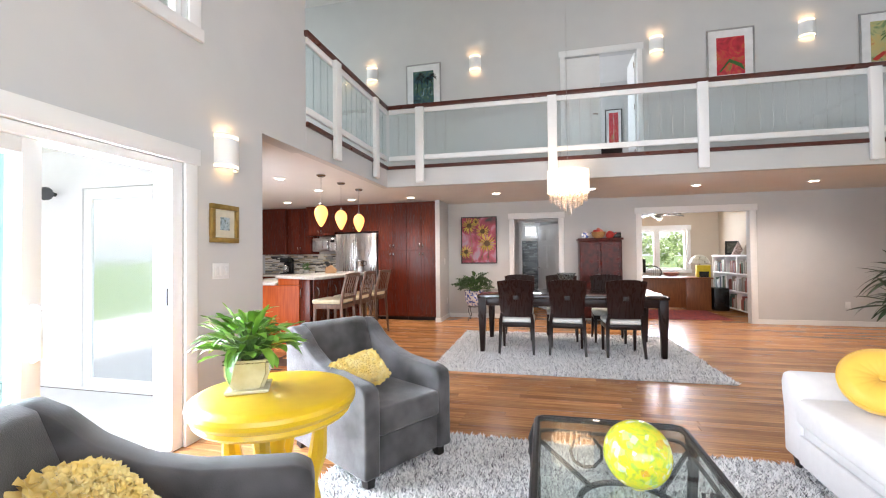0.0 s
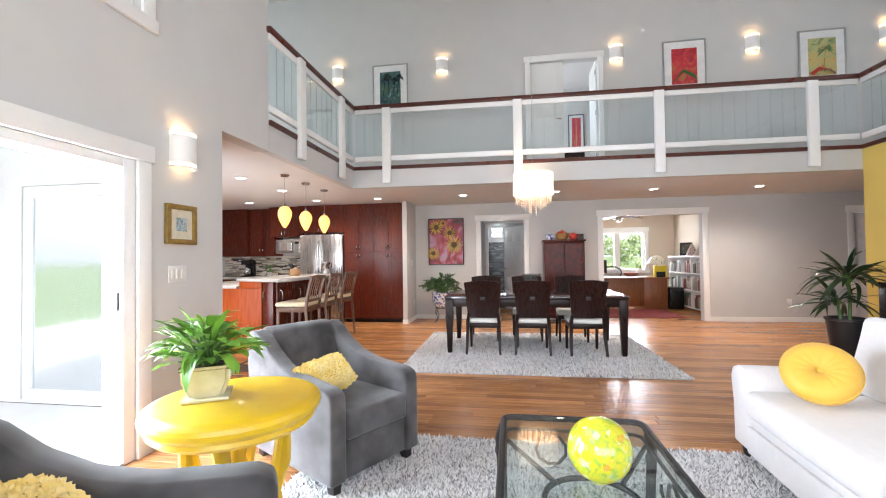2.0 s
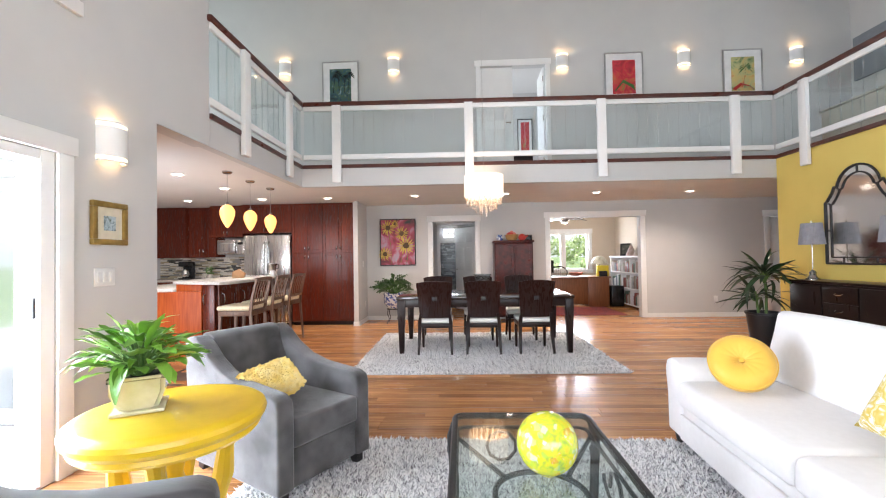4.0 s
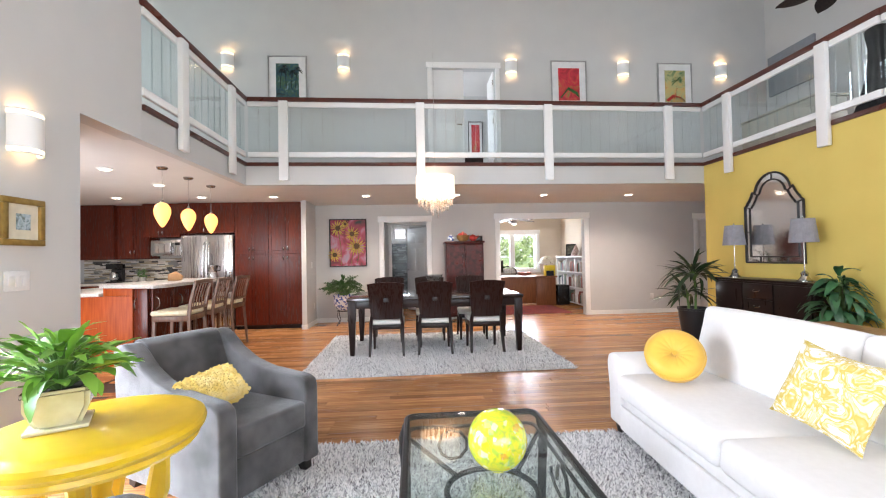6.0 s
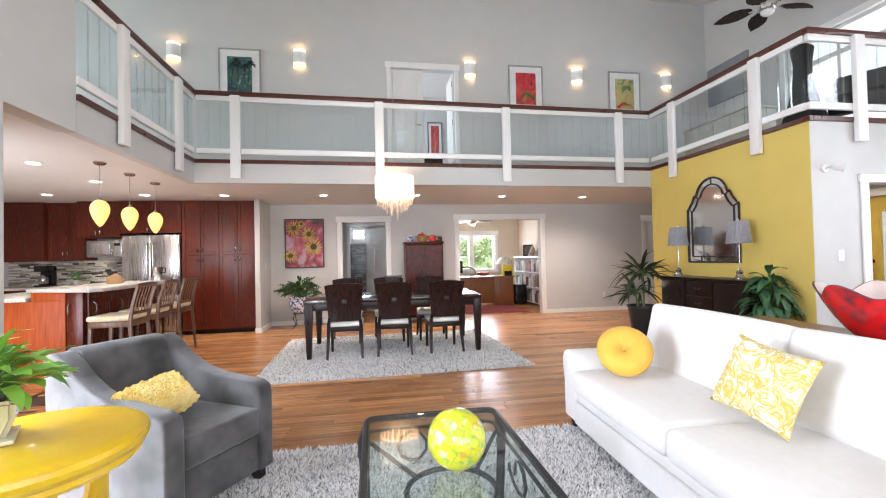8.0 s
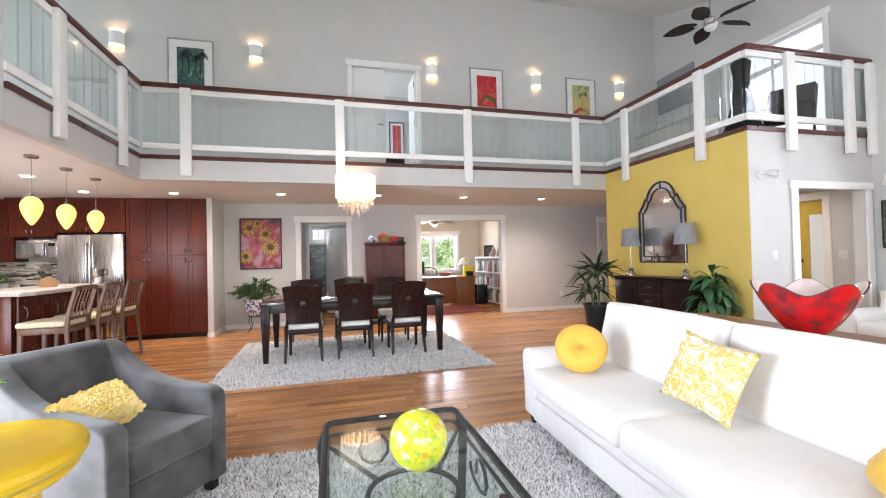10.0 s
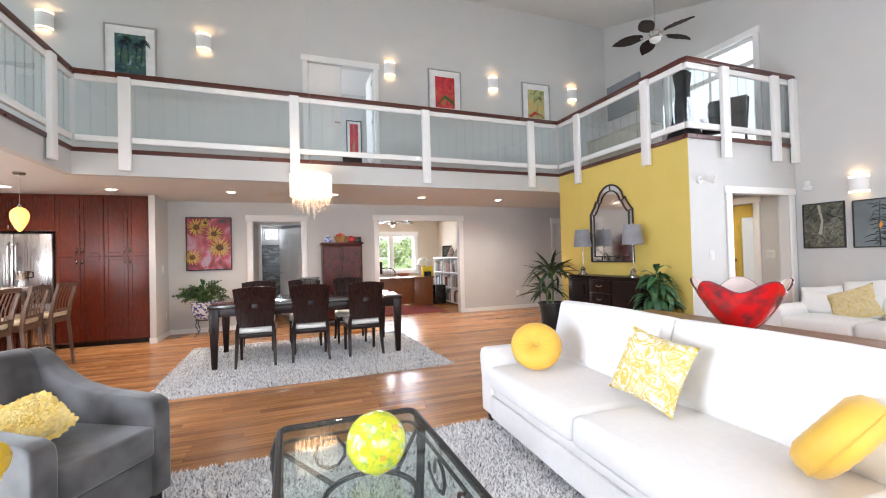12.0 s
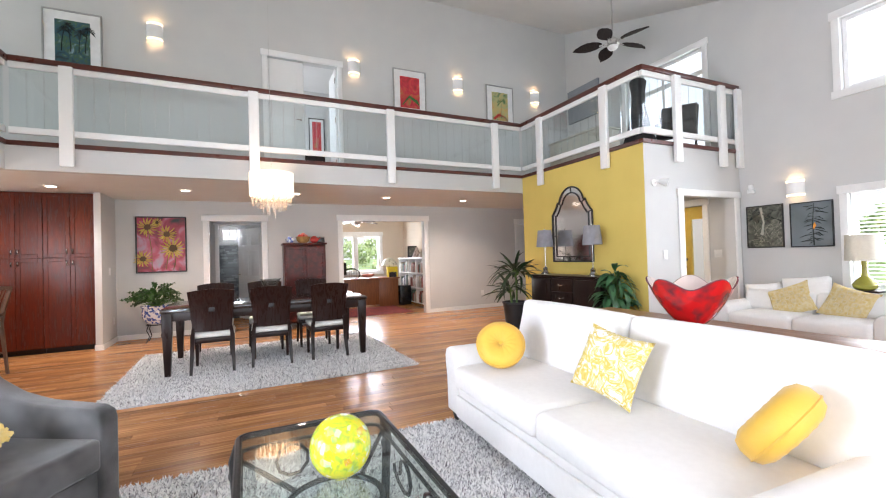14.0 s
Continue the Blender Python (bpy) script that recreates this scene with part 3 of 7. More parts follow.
cabinet("wall_cabinet", -4.30, -3.302, 8.05, YB - 0.01, 1.80, ZC - 0.004, [(1.81, ZC - 0.01, 1.86)], "red-brown wooden cabinet above the refrigerator")
cabinet("wall_cabinet", -4.98, -4.305, 8.12, YB - 0.01, 1.74, ZC - 0.004, [(1.75, ZC - 0.01, 1.82)], "red-brown wooden cabinet above the microwave")
cabinet("wall_cabinet", -5.56, -4.985, 8.34, YB - 0.01, 1.35, ZC - 0.004, [(1.36, ZC - 0.01, 1.48)], wl)
cabinet("wall_cabinet", -6.4, -5.565, 8.25, YB - 0.01, 1.35, ZC - 0.004, [(1.36, ZC - 0.01, 0)], "red-brown wooden corner wall cabinet", cols=1)
cabinet("base_cabinet", -6.4, -4.32, 8.08, YB - 0.01, 0, 0.87, [(0.1, 0.86, 0.75)], "red-brown wooden base cabinet under the counter", toe=0.09, cols=4)
tagged(link_mesh("countertop", box(-6.4, -4.30, 8.05, YB - 0.005, 0.872, 0.912, 0.006), M_GRANITE), "pale granite worktop along the kitchen wall", "countertop")

# fridge
fr = thing("refrigerator", pose(-3.77, 8.0, 0), "stainless steel french-door refrigerator", "refrigerator")
part("body", box(-0.455, 0.455, 0.05, 0.66, 0.02, 1.755, 0.01), M_IRON, fr)
part("door", box(-0.455, -0.003, 0, 0.048, 0.72, 1.76, 0.012), M_STEEL, fr)
part("door", box(0.003, 0.455, 0, 0.048, 0.72, 1.76, 0.012), M_STEEL, fr)
part("freezer_drawer", box(-0.455, 0.455, 0, 0.048, 0.06, 0.712, 0.012), M_STEEL, fr)
for s in (-1, 1):
    part("handle", tube([(s * 0.045, 0, 0.85), (s * 0.045, -0.05, 0.9), (s * 0.05, -0.06, 1.2), (s * 0.045, -0.05, 1.58), (s * 0.045, 0, 1.63)], 0.014, 8), M_CHROME, fr)
part("handle", tube([(-0.35, 0, 0.64), (-0.3, -0.05, 0.64), (0.3, -0.05, 0.64), (0.35, 0, 0.64)], 0.013, 8), M_CHROME, fr)

mw = thing("microwave", pose(-4.53, 8.08, 1.40), "stainless steel built-in microwave oven", "microwave")
part("body", box(-0.275, 0.275, 0.02, 0.60, 0, 0.285, 0.008), M_STEEL, mw)
part("door", box(-0.27, 0.12, -0.005, 0.018, 0.012, 0.275, 0.005), M_CHROME, mw)
part("window", box(-0.215, 0.065, -0.010, -0.006, 0.06, 0.225, 0.003), M_STEEL, mw, "pale reflecting oven window")
part("handle", tube([(0.098, 0, 0.04), (0.098, -0.04, 0.05), (0.098, -0.04, 0.235), (0.098, 0, 0.245)], 0.009, 8), M_CHROME, mw)
part("control_panel", box(0.125, 0.27, -0.005, 0.018, 0.012, 0.275, 0.005), M_STEEL, mw)
part("display", box(0.15, 0.245, -0.009, -0.006, 0.19, 0.24, 0.002), M_BLACK, mw)

# mosaic backsplash: strips of stone and glass
M_MOSAIC = [surface("mosaic_" + n, c, rough=0.2, scale=20, vary=0.15) for n, c in
            (("sand", (0.56, 0.48, 0.34)), ("white", (0.74, 0.71, 0.64)), ("grey", (0.30, 0.30, 0.28)), ("dark", (0.08, 0.075, 0.07)))]
sp = slab("backsplash", box(-6.4, -4.25, YB - 0.012, YB - 0.004, 0.912, 1.36), surface("grout", (0.35, 0.33, 0.3), rough=0.9), "stone and glass mosaic strip backsplash", "backsplash")
rng = random.Random(8)
mos = [bmesh.new() for _ in M_MOSAIC]
zz = 0.916
while zz < 1.35:
    h = rng.choice((0.014, 0.022, 0.03))
    x = -6.4
    while x < -4.26:
        w = rng.uniform(0.06, 0.22)
        box(x + 0.001, min(x + w, -4.252) - 0.001, YB - 0.019 - rng.random() * 0.003, YB - 0.0125, zz, min(zz + h - 0.002, 1.352), bm=mos[rng.choice((0, 0, 1, 1, 1, 2, 3))])
        x += w
    zz += h
for b, m in zip(mos, M_MOSAIC):
    tagged(part("mosaic_strips", b, m, sp, smooth=0), kind="stuff")

hp = thing("herb_pot", pose(-5.15, 8.4, 0.913), "small leafy herb pot on the kitchen worktop", "potted plant")
part("pot", lathe([(0.045, 0), (0.06, 0.09), (0.055, 0.09), (0.05, 0.07)], 16), M_GRANITE, hp)
herb = bmesh.new()
rng = random.Random(31)
for k in range(40):
    a, q = rng.uniform(0, 6.28), rng.uniform(0.02, 0.09)
    c = Vector((q * math.cos(a), q * math.sin(a) * 0.7, 0.10 + rng.uniform(0, 0.14)))
    u = Vector((rng.uniform(-1, 1), rng.uniform(-1, 1), rng.uniform(-0.4, 1))).normalized() * 0.035
    w = u.orthogonal().normalized() * 0.014
    vs = [herb.verts.new(c - u), herb.verts.new(c + w), herb.verts.new(c + u), herb.verts.new(c - w)]
    herb.faces.new(vs)
tagged(part("herb_leaves", herb, surface("herb_green", (0.10, 0.2, 0.05), (0.06, 0.12, 0.03), 20, 0.6), hp), kind="stuff")

# bar
bar = thing("kitchen_bar", pose(0, 0, 0), "cherry wood kitchen bar with a lower sink counter", "kitchen island")
# end and riser panels carry the daylit tint; the other bar panels don't
part("end_panel", box(-4.75, -3.44, 5.42, 5.46, 0.0, 0.872, 0.003), M_SUNLITWOOD, bar, "cherry wood end panel, tinted orange-red for daylight")
part("riser_panel", box(-3.78, -3.44, 5.42, 5.46, 0.874, 0.975, 0.003), M_SUNLITWOOD, bar)
part("body", prism([(-3.44, 5.462), (-3.26, 5.462), (-3.26, 7.05), (-3.75, 7.05), (-3.75, 5.462)], 0.975, "z"), M_REDWOOD, bar)
part("sink_cabinet", box(-4.75, -3.752, 5.462, 7.05, 0, 0.872), M_REDWOOD, bar)
for k in range(3):
    y0 = 5.48 + k * 0.52
    bm = box(-3.259, -3.244, y0, y0 + 0.50, 0.1, 0.95, 0.003)
    for a in ((y0, y0 + 0.06, 0.1, 0.95), (y0 + 0.44, y0 + 0.5, 0.1, 0.95), (y0 + 0.06, y0 + 0.44, 0.1, 0.16), (y0 + 0.06, y0 + 0.44, 0.89, 0.95)):
        box(-3.25, -3.236, *a, 0.002, 1, bm)
    d = part("door", bm, M_REDWOOD, bar)
    part("handle", tube([(-3.236, y0 + 0.07, 0.70), (-3.205, y0 + 0.07, 0.72), (-3.195, y0 + 0.07, 0.77), (-3.205, y0 + 0.07, 0.82), (-3.236, y0 + 0.07, 0.84)], 0.008, 8), M_CHROME, d, "arched bright metal handle")
part("front_door", box(-3.43, -3.27, 5.43, 5.458, 0.06, 0.96, 0.004), M_REDWOOD, bar)
part("handle", tube([(-3.40, 5.43, 0.70), (-3.40, 5.40, 0.72), (-3.40, 5.39, 0.77), (-3.40, 5.40, 0.82), (-3.40, 5.43, 0.84)], 0.008, 8), M_CHROME, bar, "arched bright metal handle")
tagged(link_mesh("bar_countertop", prism([(-3.80, 5.38), (-3.3, 5.16), (-2.98, 5.05), (-2.90, 5.15), (-2.92, 7.05), (-3.80, 7.05)], 0.04, "z", at=0.977, bevel=0.008), M_GRANITE), "pale granite raised bar top", "countertop")
tagged(link_mesh("sink_countertop", box(-4.8, -3.805, 5.38, 7.08, 0.874, 0.914, 0.006), M_GRANITE), "pale granite lower counter beside the bar", "countertop")

# bar stools
M_STOOL = surface("walnut_stool_wood", (0.17, 0.082, 0.045), (0.095, 0.044, 0.024), 12, 0.4, stretch=(4, 4, 0.5))
M_STOOLPAD = surface("cream_print_fabric", (0.78, 0.70, 0.52), (0.66, 0.56, 0.36), 25, 0.85, bump=0.1)


def bar_stool(m):
    """Faces local +y."""
    ob = thing("bar_stool", m, "dark wooden bar stool with slatted back and cream seat", "bar stool", "stools at the bar")
    for sx in (-1, 1):
        part("leg", tube([(sx * 0.185, 0.19, 0.62), (sx * 0.195, 0.21, 0)], [0.024, 0.018], 4), M_STOOL, ob)
        part("leg", tube([(sx * 0.19, -0.20, 0.62), (sx * 0.20, -0.25, 0)], [0.024, 0.018], 4), M_STOOL, ob)
        part("back_post", tube([(sx * 0.19, -0.20, 0.60), (sx * 0.195, -0.23, 0.80), (sx * 0.20, -0.29, 1.03)], [0.024, 0.022, 0.018], 4), M_STOOL, ob)
    part("seat_frame", box(-0.21, 0.21, -0.21, 0.21, 0.57, 0.635, 0.006), M_STOOL, ob)
    part("seat_cushion", box(-0.22, 0.22, -0.20, 0.23, 0.637, 0.70, 0.028, 3), M_STOOLPAD, ob, "cream printed seat cushion")
    part("top_rail", prism([(-0.21, 0.99), (-0.1, 1.015), (0.1, 1.015), (0.21, 0.99), (0.21, 1.05), (0, 1.06), (-0.21, 1.05)], 0.025, "y", at=-0.30), M_STOOL, ob)
    for k in range(5):
        x = -0.13 + k * 0.065
        part("slat", tube([(x, -0.222, 0.72), (x, -0.24, 0.85), (x, -0.29, 1.01)], 0.014, 4, flat=0.5), M_STOOL, ob)
    part("cross_rail", box(-0.19, 0.19, -0.235, -0.205, 0.70, 0.735, 0.004), M_STOOL, ob)
    part("footrest", tube([(-0.19, 0.205, 0.2), (0.19, 0.205, 0.2)], 0.014, 6), M_STOOL, ob)
    part("stretcher", tube([(-0.195, 0.2, 0.26), (-0.2, -0.23, 0.26)], 0.011, 6), M_STOOL, ob)
    part("stretcher", tube([(0.195, 0.2, 0.26), (0.2, -0.23, 0.26)], 0.011, 6), M_STOOL, ob)
    return ob


st = bar_stool(pose(-2.89, 5.43, 0, 0, 0, 90))
copy_thing(st, pose(-2.90, 6.03, 0, 0, 0, 92))
copy_thing(st, pose(-2.89, 6.66, 0, 0, 0, 86))

# counter-top things
kb = thing("knife_block", pose(-3.35, 6.2, 1.018, 0, 0, 20), "light wooden knife block with black-handled knives", "knife block")
part("block", prism([(-0.09, 0), (0.07, 0), (0.09, 0.06), (0.0, 0.13), (-0.09, 0.09)], 0.1, "y", at=-0.05, bevel=0.005), surface("oak_block", (0.36, 0.2, 0.09), scale=12, stretch=(1, 1, 5)), kb)
for k in range(6):
    part("knife_handle", tube([(-0.055 + 0.02 * (k // 2), -0.025 + 0.05 * (k % 2), 0.10), (-0.10 + 0.02 * (k // 2), -0.025 + 0.05 * (k % 2), 0.19)], 0.009, 6), M_BLACK, kb)
cm = thing("coffee_maker", pose(-5.6, 8.35, 0.913), "black coffee maker with steel trim", "coffee maker")
part("base", box(-0.1, 0.1, -0.12, 0.12, 0, 0.03, 0.006), M_BLACK, cm)
part("column", box(-0.1, 0.1, 0.03, 0.12, 0.03, 0.34, 0.01), M_BLACK, cm)
part("head", box(-0.1, 0.1, -0.12, 0.12, 0.26, 0.36, 0.015), M_BLACK, cm)
part("carafe", lathe([(0.05, 0.032), (0.07, 0.07), (0.07, 0.15), (0.045, 0.2)], 18, at=(0, -0.04, 0)), M_CHROME, cm)
fp = thing("food_processor", pose(-3.1, 6.75, 1.018), "small steel and glass blender on the bar", "blender")
part("base", lathe([(0.07, 0), (0.075, 0.03), (0.06, 0.09)], 18), M_STEEL, fp)
part("jug", lathe([(0.055, 0.092), (0.07, 0.17), (0.072, 0.2)], 18), M_CHROME, fp)
part("handle", tube([(0.06, 0, 0.11), (0.11, 0, 0.12), (0.11, 0, 0.18), (0.07, 0, 0.19)], 0.008, 6), M_BLACK, fp)

# ---- dining ----
RUGZ = 0.022


def shag_rug(name, x0, x1, y0, y1, m, label, n, seed):
    """A thick shag rug: a base and a pile of many short leaning tufts."""
    ob = thing(name, m, label, "rug")
    part("backing", box(x0, x1, y0, y1, -0.001, 0.012, 0.004), M_RUG, ob)
    r = np.random.RandomState(seed)
    cx, cy = r.uniform(x0 - 0.01, x1 + 0.01, n), r.uniform(y0 - 0.015, y1 + 0.015, n)
    a, ln, h = r.uniform(0, 2 * np.pi, n), r.uniform(0.014, 0.034, n), r.uniform(0.012, 0.028, n)
    w = 0.0075
    vs = np.empty((n, 3, 3))
    for k, s in ((0, -1), (1, 1)):
        vs[:, k] = np.stack([cx - s * w * np.sin(a), cy + s * w * np.cos(a), np.full(n, 0.006)], 1)
    vs[:, 2] = np.stack([cx + ln * np.cos(a), cy + ln * np.sin(a), 0.006 + h], 1)
    me = bpy.data.meshes.new("shag_surface")
    me.from_pydata(vs.reshape(-1, 3).tolist(), [], [(3 * k, 3 * k + 1, 3 * k + 2) for k in range(n)])
    me.materials.append(M_PILE)
    pile = new("shag_surface", me)
    pile.parent = ob
    tagged(pile, kind="stuff")
    return ob


def island_tones(name, stops, rough=0.95):
    """Tone from tuft to tuft."""
    m = bpy.data.materials.new(name)
    m.use_nodes = True
    nt = m.node_tree
    g = nt.nodes.new("ShaderNodeNewGeometry")
    r = nt.nodes.new("ShaderNodeValToRGB")
    el = r.color_ramp.elements
    el[0].position, el[0].color = stops[0][0], (*stops[0][1], 1)
    el[1].position, el[1].color = stops[-1][0], (*stops[-1][1], 1)
    for p, c in stops[1:-1]:
        e = el.new(p)
        e.color = (*c, 1)
    nt.links.new(g.outputs["Random Per Island"], r.inputs[0])
    bs = nt.nodes["Principled BSDF"]
    nt.links.new(r.outputs[0], bs.inputs["Base Color"])
    bs.inputs["Roughness"].default_value = rough
    return m


M_PILE = island_tones("grey_shag_pile", ((0, (0.07, 0.07, 0.078)), (0.16, (0.40, 0.40, 0.41)), (0.36, (0.90, 0.895, 0.89)), (1, (0.97, 0.965, 0.955))))
shag_rug("dining_rug", -1.52, 1.52, -1.22, 1.22, pose(0.255, 5.82, 0, 0, 0, 0.6), "mottled grey shag rug under the dining table", 60000, 1)

tb = thing("dining_table", pose(0.28, 6.04, RUGZ), "dark espresso wooden dining table on the rug", "dining table")
part("tabletop", box(-1.15, 1.15, -0.56, 0.56, 0.70, 0.74, 0.005), surface("espresso_gloss", (0.02, 0.012, 0.01), (0.014, 0.009, 0.008), 12, 0.16, stretch=(0.2, 2, 1), coat=0.3), tb)
part("apron", box(-1.10, 1.10, -0.51, 0.51, 0.60, 0.699, 0.004), M_DARK, tb)
for sx in (-1, 1):
    for sy in (-1, 1):
        part("leg", prism([(-0.05, 0.699), (-0.05, 0.55), (-0.028, 0), (0.028, 0), (0.05, 0.55), (0.05, 0.699)], 0.08, "y", at=-0.04, bevel=0.004), M_DARK, tb).location = (sx * 1.09, sy * 0.50, 0)

M_SEAT = surface("cream_seat_fabric", (0.84, 0.82, 0.77), (0.80, 0.78, 0.72), 60, 0.85, bump=0.1, bscale=300)


def dining_chair(m):
    """Faces local +y."""
    ob = thing("dining_chair", m, "dark wooden dining chair with solid back and cream seat", "chair", "chairs round the table")
    bm = bmesh.new()
    cols, rws = 8, 8
    grid = {}
    for s, off in ((0, 0.0), (1, -0.024)):
        for i in range(cols + 1):
            for j in range(rws + 1):
                u, v = i / cols * 2 - 1, j / rws
                half = 0.195 + 0.04 * v
                z = 0.468 + v * (0.455 + 0.025 * (1 - u * u))
                y = -0.20 - 0.09 * v * v - 0.03 * (1 - u * u) + off
                grid[s, i, j] = bm.verts.new((u * half, y, z))
    for i in range(cols):
        for j in range(rws):
            for s in (0, 1):
                bm.faces.new([grid[s, i, j], grid[s, i + 1, j], grid[s, i + 1, j + 1], grid[s, i, j + 1]])
    for i in range(cols):
        for j in (0, rws):
            bm.faces.new([grid[0, i, j], grid[0, i + 1, j], grid[1, i + 1, j], grid[1, i, j]])
    for j in range(rws):
        for i in (0, cols):
            bm.faces.new([grid[0, i, j], grid[0, i, j + 1], grid[1, i, j + 1], grid[1, i, j]])
    part("backrest", bm, M_CHAIR, ob, "dark brown solid curved backrest")
    part("ornament", box(-0.03, 0.03, -0.290, -0.270, 0.69, 0.74, 0.004), M_IRON, ob)
    part("seat_frame", box(-0.22, 0.22, -0.20, 0.22, 0.33, 0.385, 0.008), M_DARK, ob)
    part("seat_cushion", box(-0.225, 0.225, -0.19, 0.235, 0.387, 0.455, 0.03, 3), M_SEAT, ob, "cream fabric seat cushion")
    for sx in (-1, 1):
        part("leg", tube([(sx * 0.195, 0.195, 0.34), (sx * 0.195, 0.205, 0)], [0.03, 0.02], 4), M_DARK, ob)
        part("leg", tube([(sx * 0.185, -0.235, 0.52), (sx * 0.20, -0.20, 0.42), (sx * 0.205, -0.20, 0.25), (sx * 0.215, -0.27, 0)], [0.022, 0.03, 0.028, 0.02], 4), M_DARK, ob)
    return ob


M_CHAIR = surface("dark_mahogany", (0.026, 0.009, 0.007), (0.014, 0.006, 0.005), 14, 0.28, stretch=(4, 4, 0.3), blotch=0.1, spec=0.25)
c0 = dining_chair(pose(-0.365, 5.70, RUGZ))
for cx, cy, cr in ((0.265, 5.71, -1), (0.93, 5.72, 2), (-0.40, 6.55, 180), (0.24, 6.55, 180), (0.89, 6.55, 178)):
    copy_thing(c0, pose(cx, cy, RUGZ, 0, 0, cr))

gb = thing("glass_bowl", pose(0.28, 6.0, RUGZ + 0.741), "cut crystal glass bowl on the dining table", "bowl")
part("bowl", lathe([(0.06, 0), (0.06, 0.012), (0.018, 0.03), (0.016, 0.10), (0.03, 0.14), (0.08, 0.18), (0.125, 0.265), (0.13, 0.265), (0.085, 0.175), (0.03, 0.15)], 20), glassy("cut_glass", (0.88, 0.92, 0.93), 0.08, 0.16), gb, smooth=0)
pm = thing("place_mat", pose(1.12, 5.95, RUGZ + 0.742), "white runner end on the dining table", "table mat")
part("mat", box(-0.22, -0.02, -0.25, 0.2, 0, 0.003), M_SEAT, pm)


# ---- living room ----
shag_rug("living_rug", -1.25, 1.95, 0.25, 2.93, Matrix(), "mottled grey shag rug under the coffee table", 110000, 2)
M_VELVET = surface("grey_velvet", (0.046, 0.0445, 0.044), (0.125, 0.12, 0.123), 5.5, 0.85, bump=0.2, bscale=260, blotch=0.22, sheen=0.32, spec=0.15, detail=2.0)
M_FOOT = surface("black_wood_foot", (0.015, 0.012, 0.011), rough=0.4)


def armchair(m):
    """Faces local +y; swooping arms that run into the back."""
    ob = thing("armchair", m, "grey velvet armchair with swooping arms and dark feet", "armchair", "grey armchairs")
    arm = [(-0.385, 0.065), (-0.43, 0.45), (-0.455, 0.80), (-0.43, 0.85), (-0.36, 0.86), (-0.29, 0.82), (-0.20, 0.735), (-0.08, 0.665), (0.06, 0.625),
           (0.22, 0.61), (0.34, 0.60), (0.385, 0.575), (0.395, 0.53), (0.395, 0.065)]
    for s in (-1, 1):
        part("arm", prism(arm, 0.115, "x", at=0.255 if s > 0 else -0.37, bevel=0.015), M_VELVET, ob, smooth=60)
    back = [(-0.38, 0.075), (-0.445, 0.80), (-0.43, 0.865), (-0.37, 0.875), (-0.315, 0.85), (-0.17, 0.44), (-0.17, 0.075)]
    part("backrest", prism(back, 0.535, "x", at=-0.2675, bevel=0.02), M_VELVET, ob, smooth=60)
    part("base", box(-0.262, 0.262, -0.30, 0.375, 0.065, 0.285, 0.012), M_VELVET, ob)
    bm = box(-0.256, 0.256, -0.21, 0.40, 0.292, 0.455, 0.024, 4)
    part("seat_cushion", bm, M_VELVET, ob, smooth=60)
    for s in (-1, 1):
        part("foot", tube([(s * 0.30, 0.335, 0.07), (s * 0.305, 0.345, 0)], [0.045, 0.034], 4), M_FOOT, ob)
        part("foot", tube([(s * 0.30, -0.33, 0.07), (s * 0.305, -0.35, 0)], [0.045, 0.034], 4), M_FOOT, ob)
    return ob


RZ = 0.02
arm_b = armchair(pose(-0.931, 0.792, RZ, 0, 0, -60))
arm_a = copy_thing(arm_b, pose(-1.132, 2.575, RZ, 0, 0, -120.5) @ Matrix.Diagonal((0.89, 1.08, 0.925, 1)))


def pillow_mesh(w, h, t, n=16, pinch=0.10):
    """A stuffed square pillow standing in x and z, thick along y, with drawn-out corners."""
    bm = bmesh.new()
    g = {}
    for s in (1, -1):
        for i in range(n + 1):
            for j in range(n + 1):
                u, v = i / n * 2 - 1, j / n * 2 - 1
                edge = (1 - u ** 4) * (1 - v ** 4)
                x = u * (1 - pinch * (1 - v * v) * abs(u)) * w / 2
                z = v * (1 - pinch * (1 - u * u) * abs(v)) * h / 2
                y = s * t / 2 * edge ** 0.55 + 0.006 * noise.noise(Vector((u * 3, v * 3, s)))* edge
                if edge < 1e-9 and s < 0:
                    g[s, i, j] = g[1, i, j]
                else:
                    g[s, i, j] = bm.verts.new((x, y if edge > 1e-9 else 0, z))
    for s in (1, -1):
        for i in range(n):
            for j in range(n):
                bm.faces.new([g[s, i, j], g[s, i + 1, j], g[s, i + 1, j + 1], g[s, i, j + 1]])
    return bm


M_RUFFLE = surface("yellow_ruffle_fabric", (0.84, 0.60, 0.14), (0.90, 0.74, 0.34), 18, 0.85, bump=0.2, bscale=120, sheen=0.2)


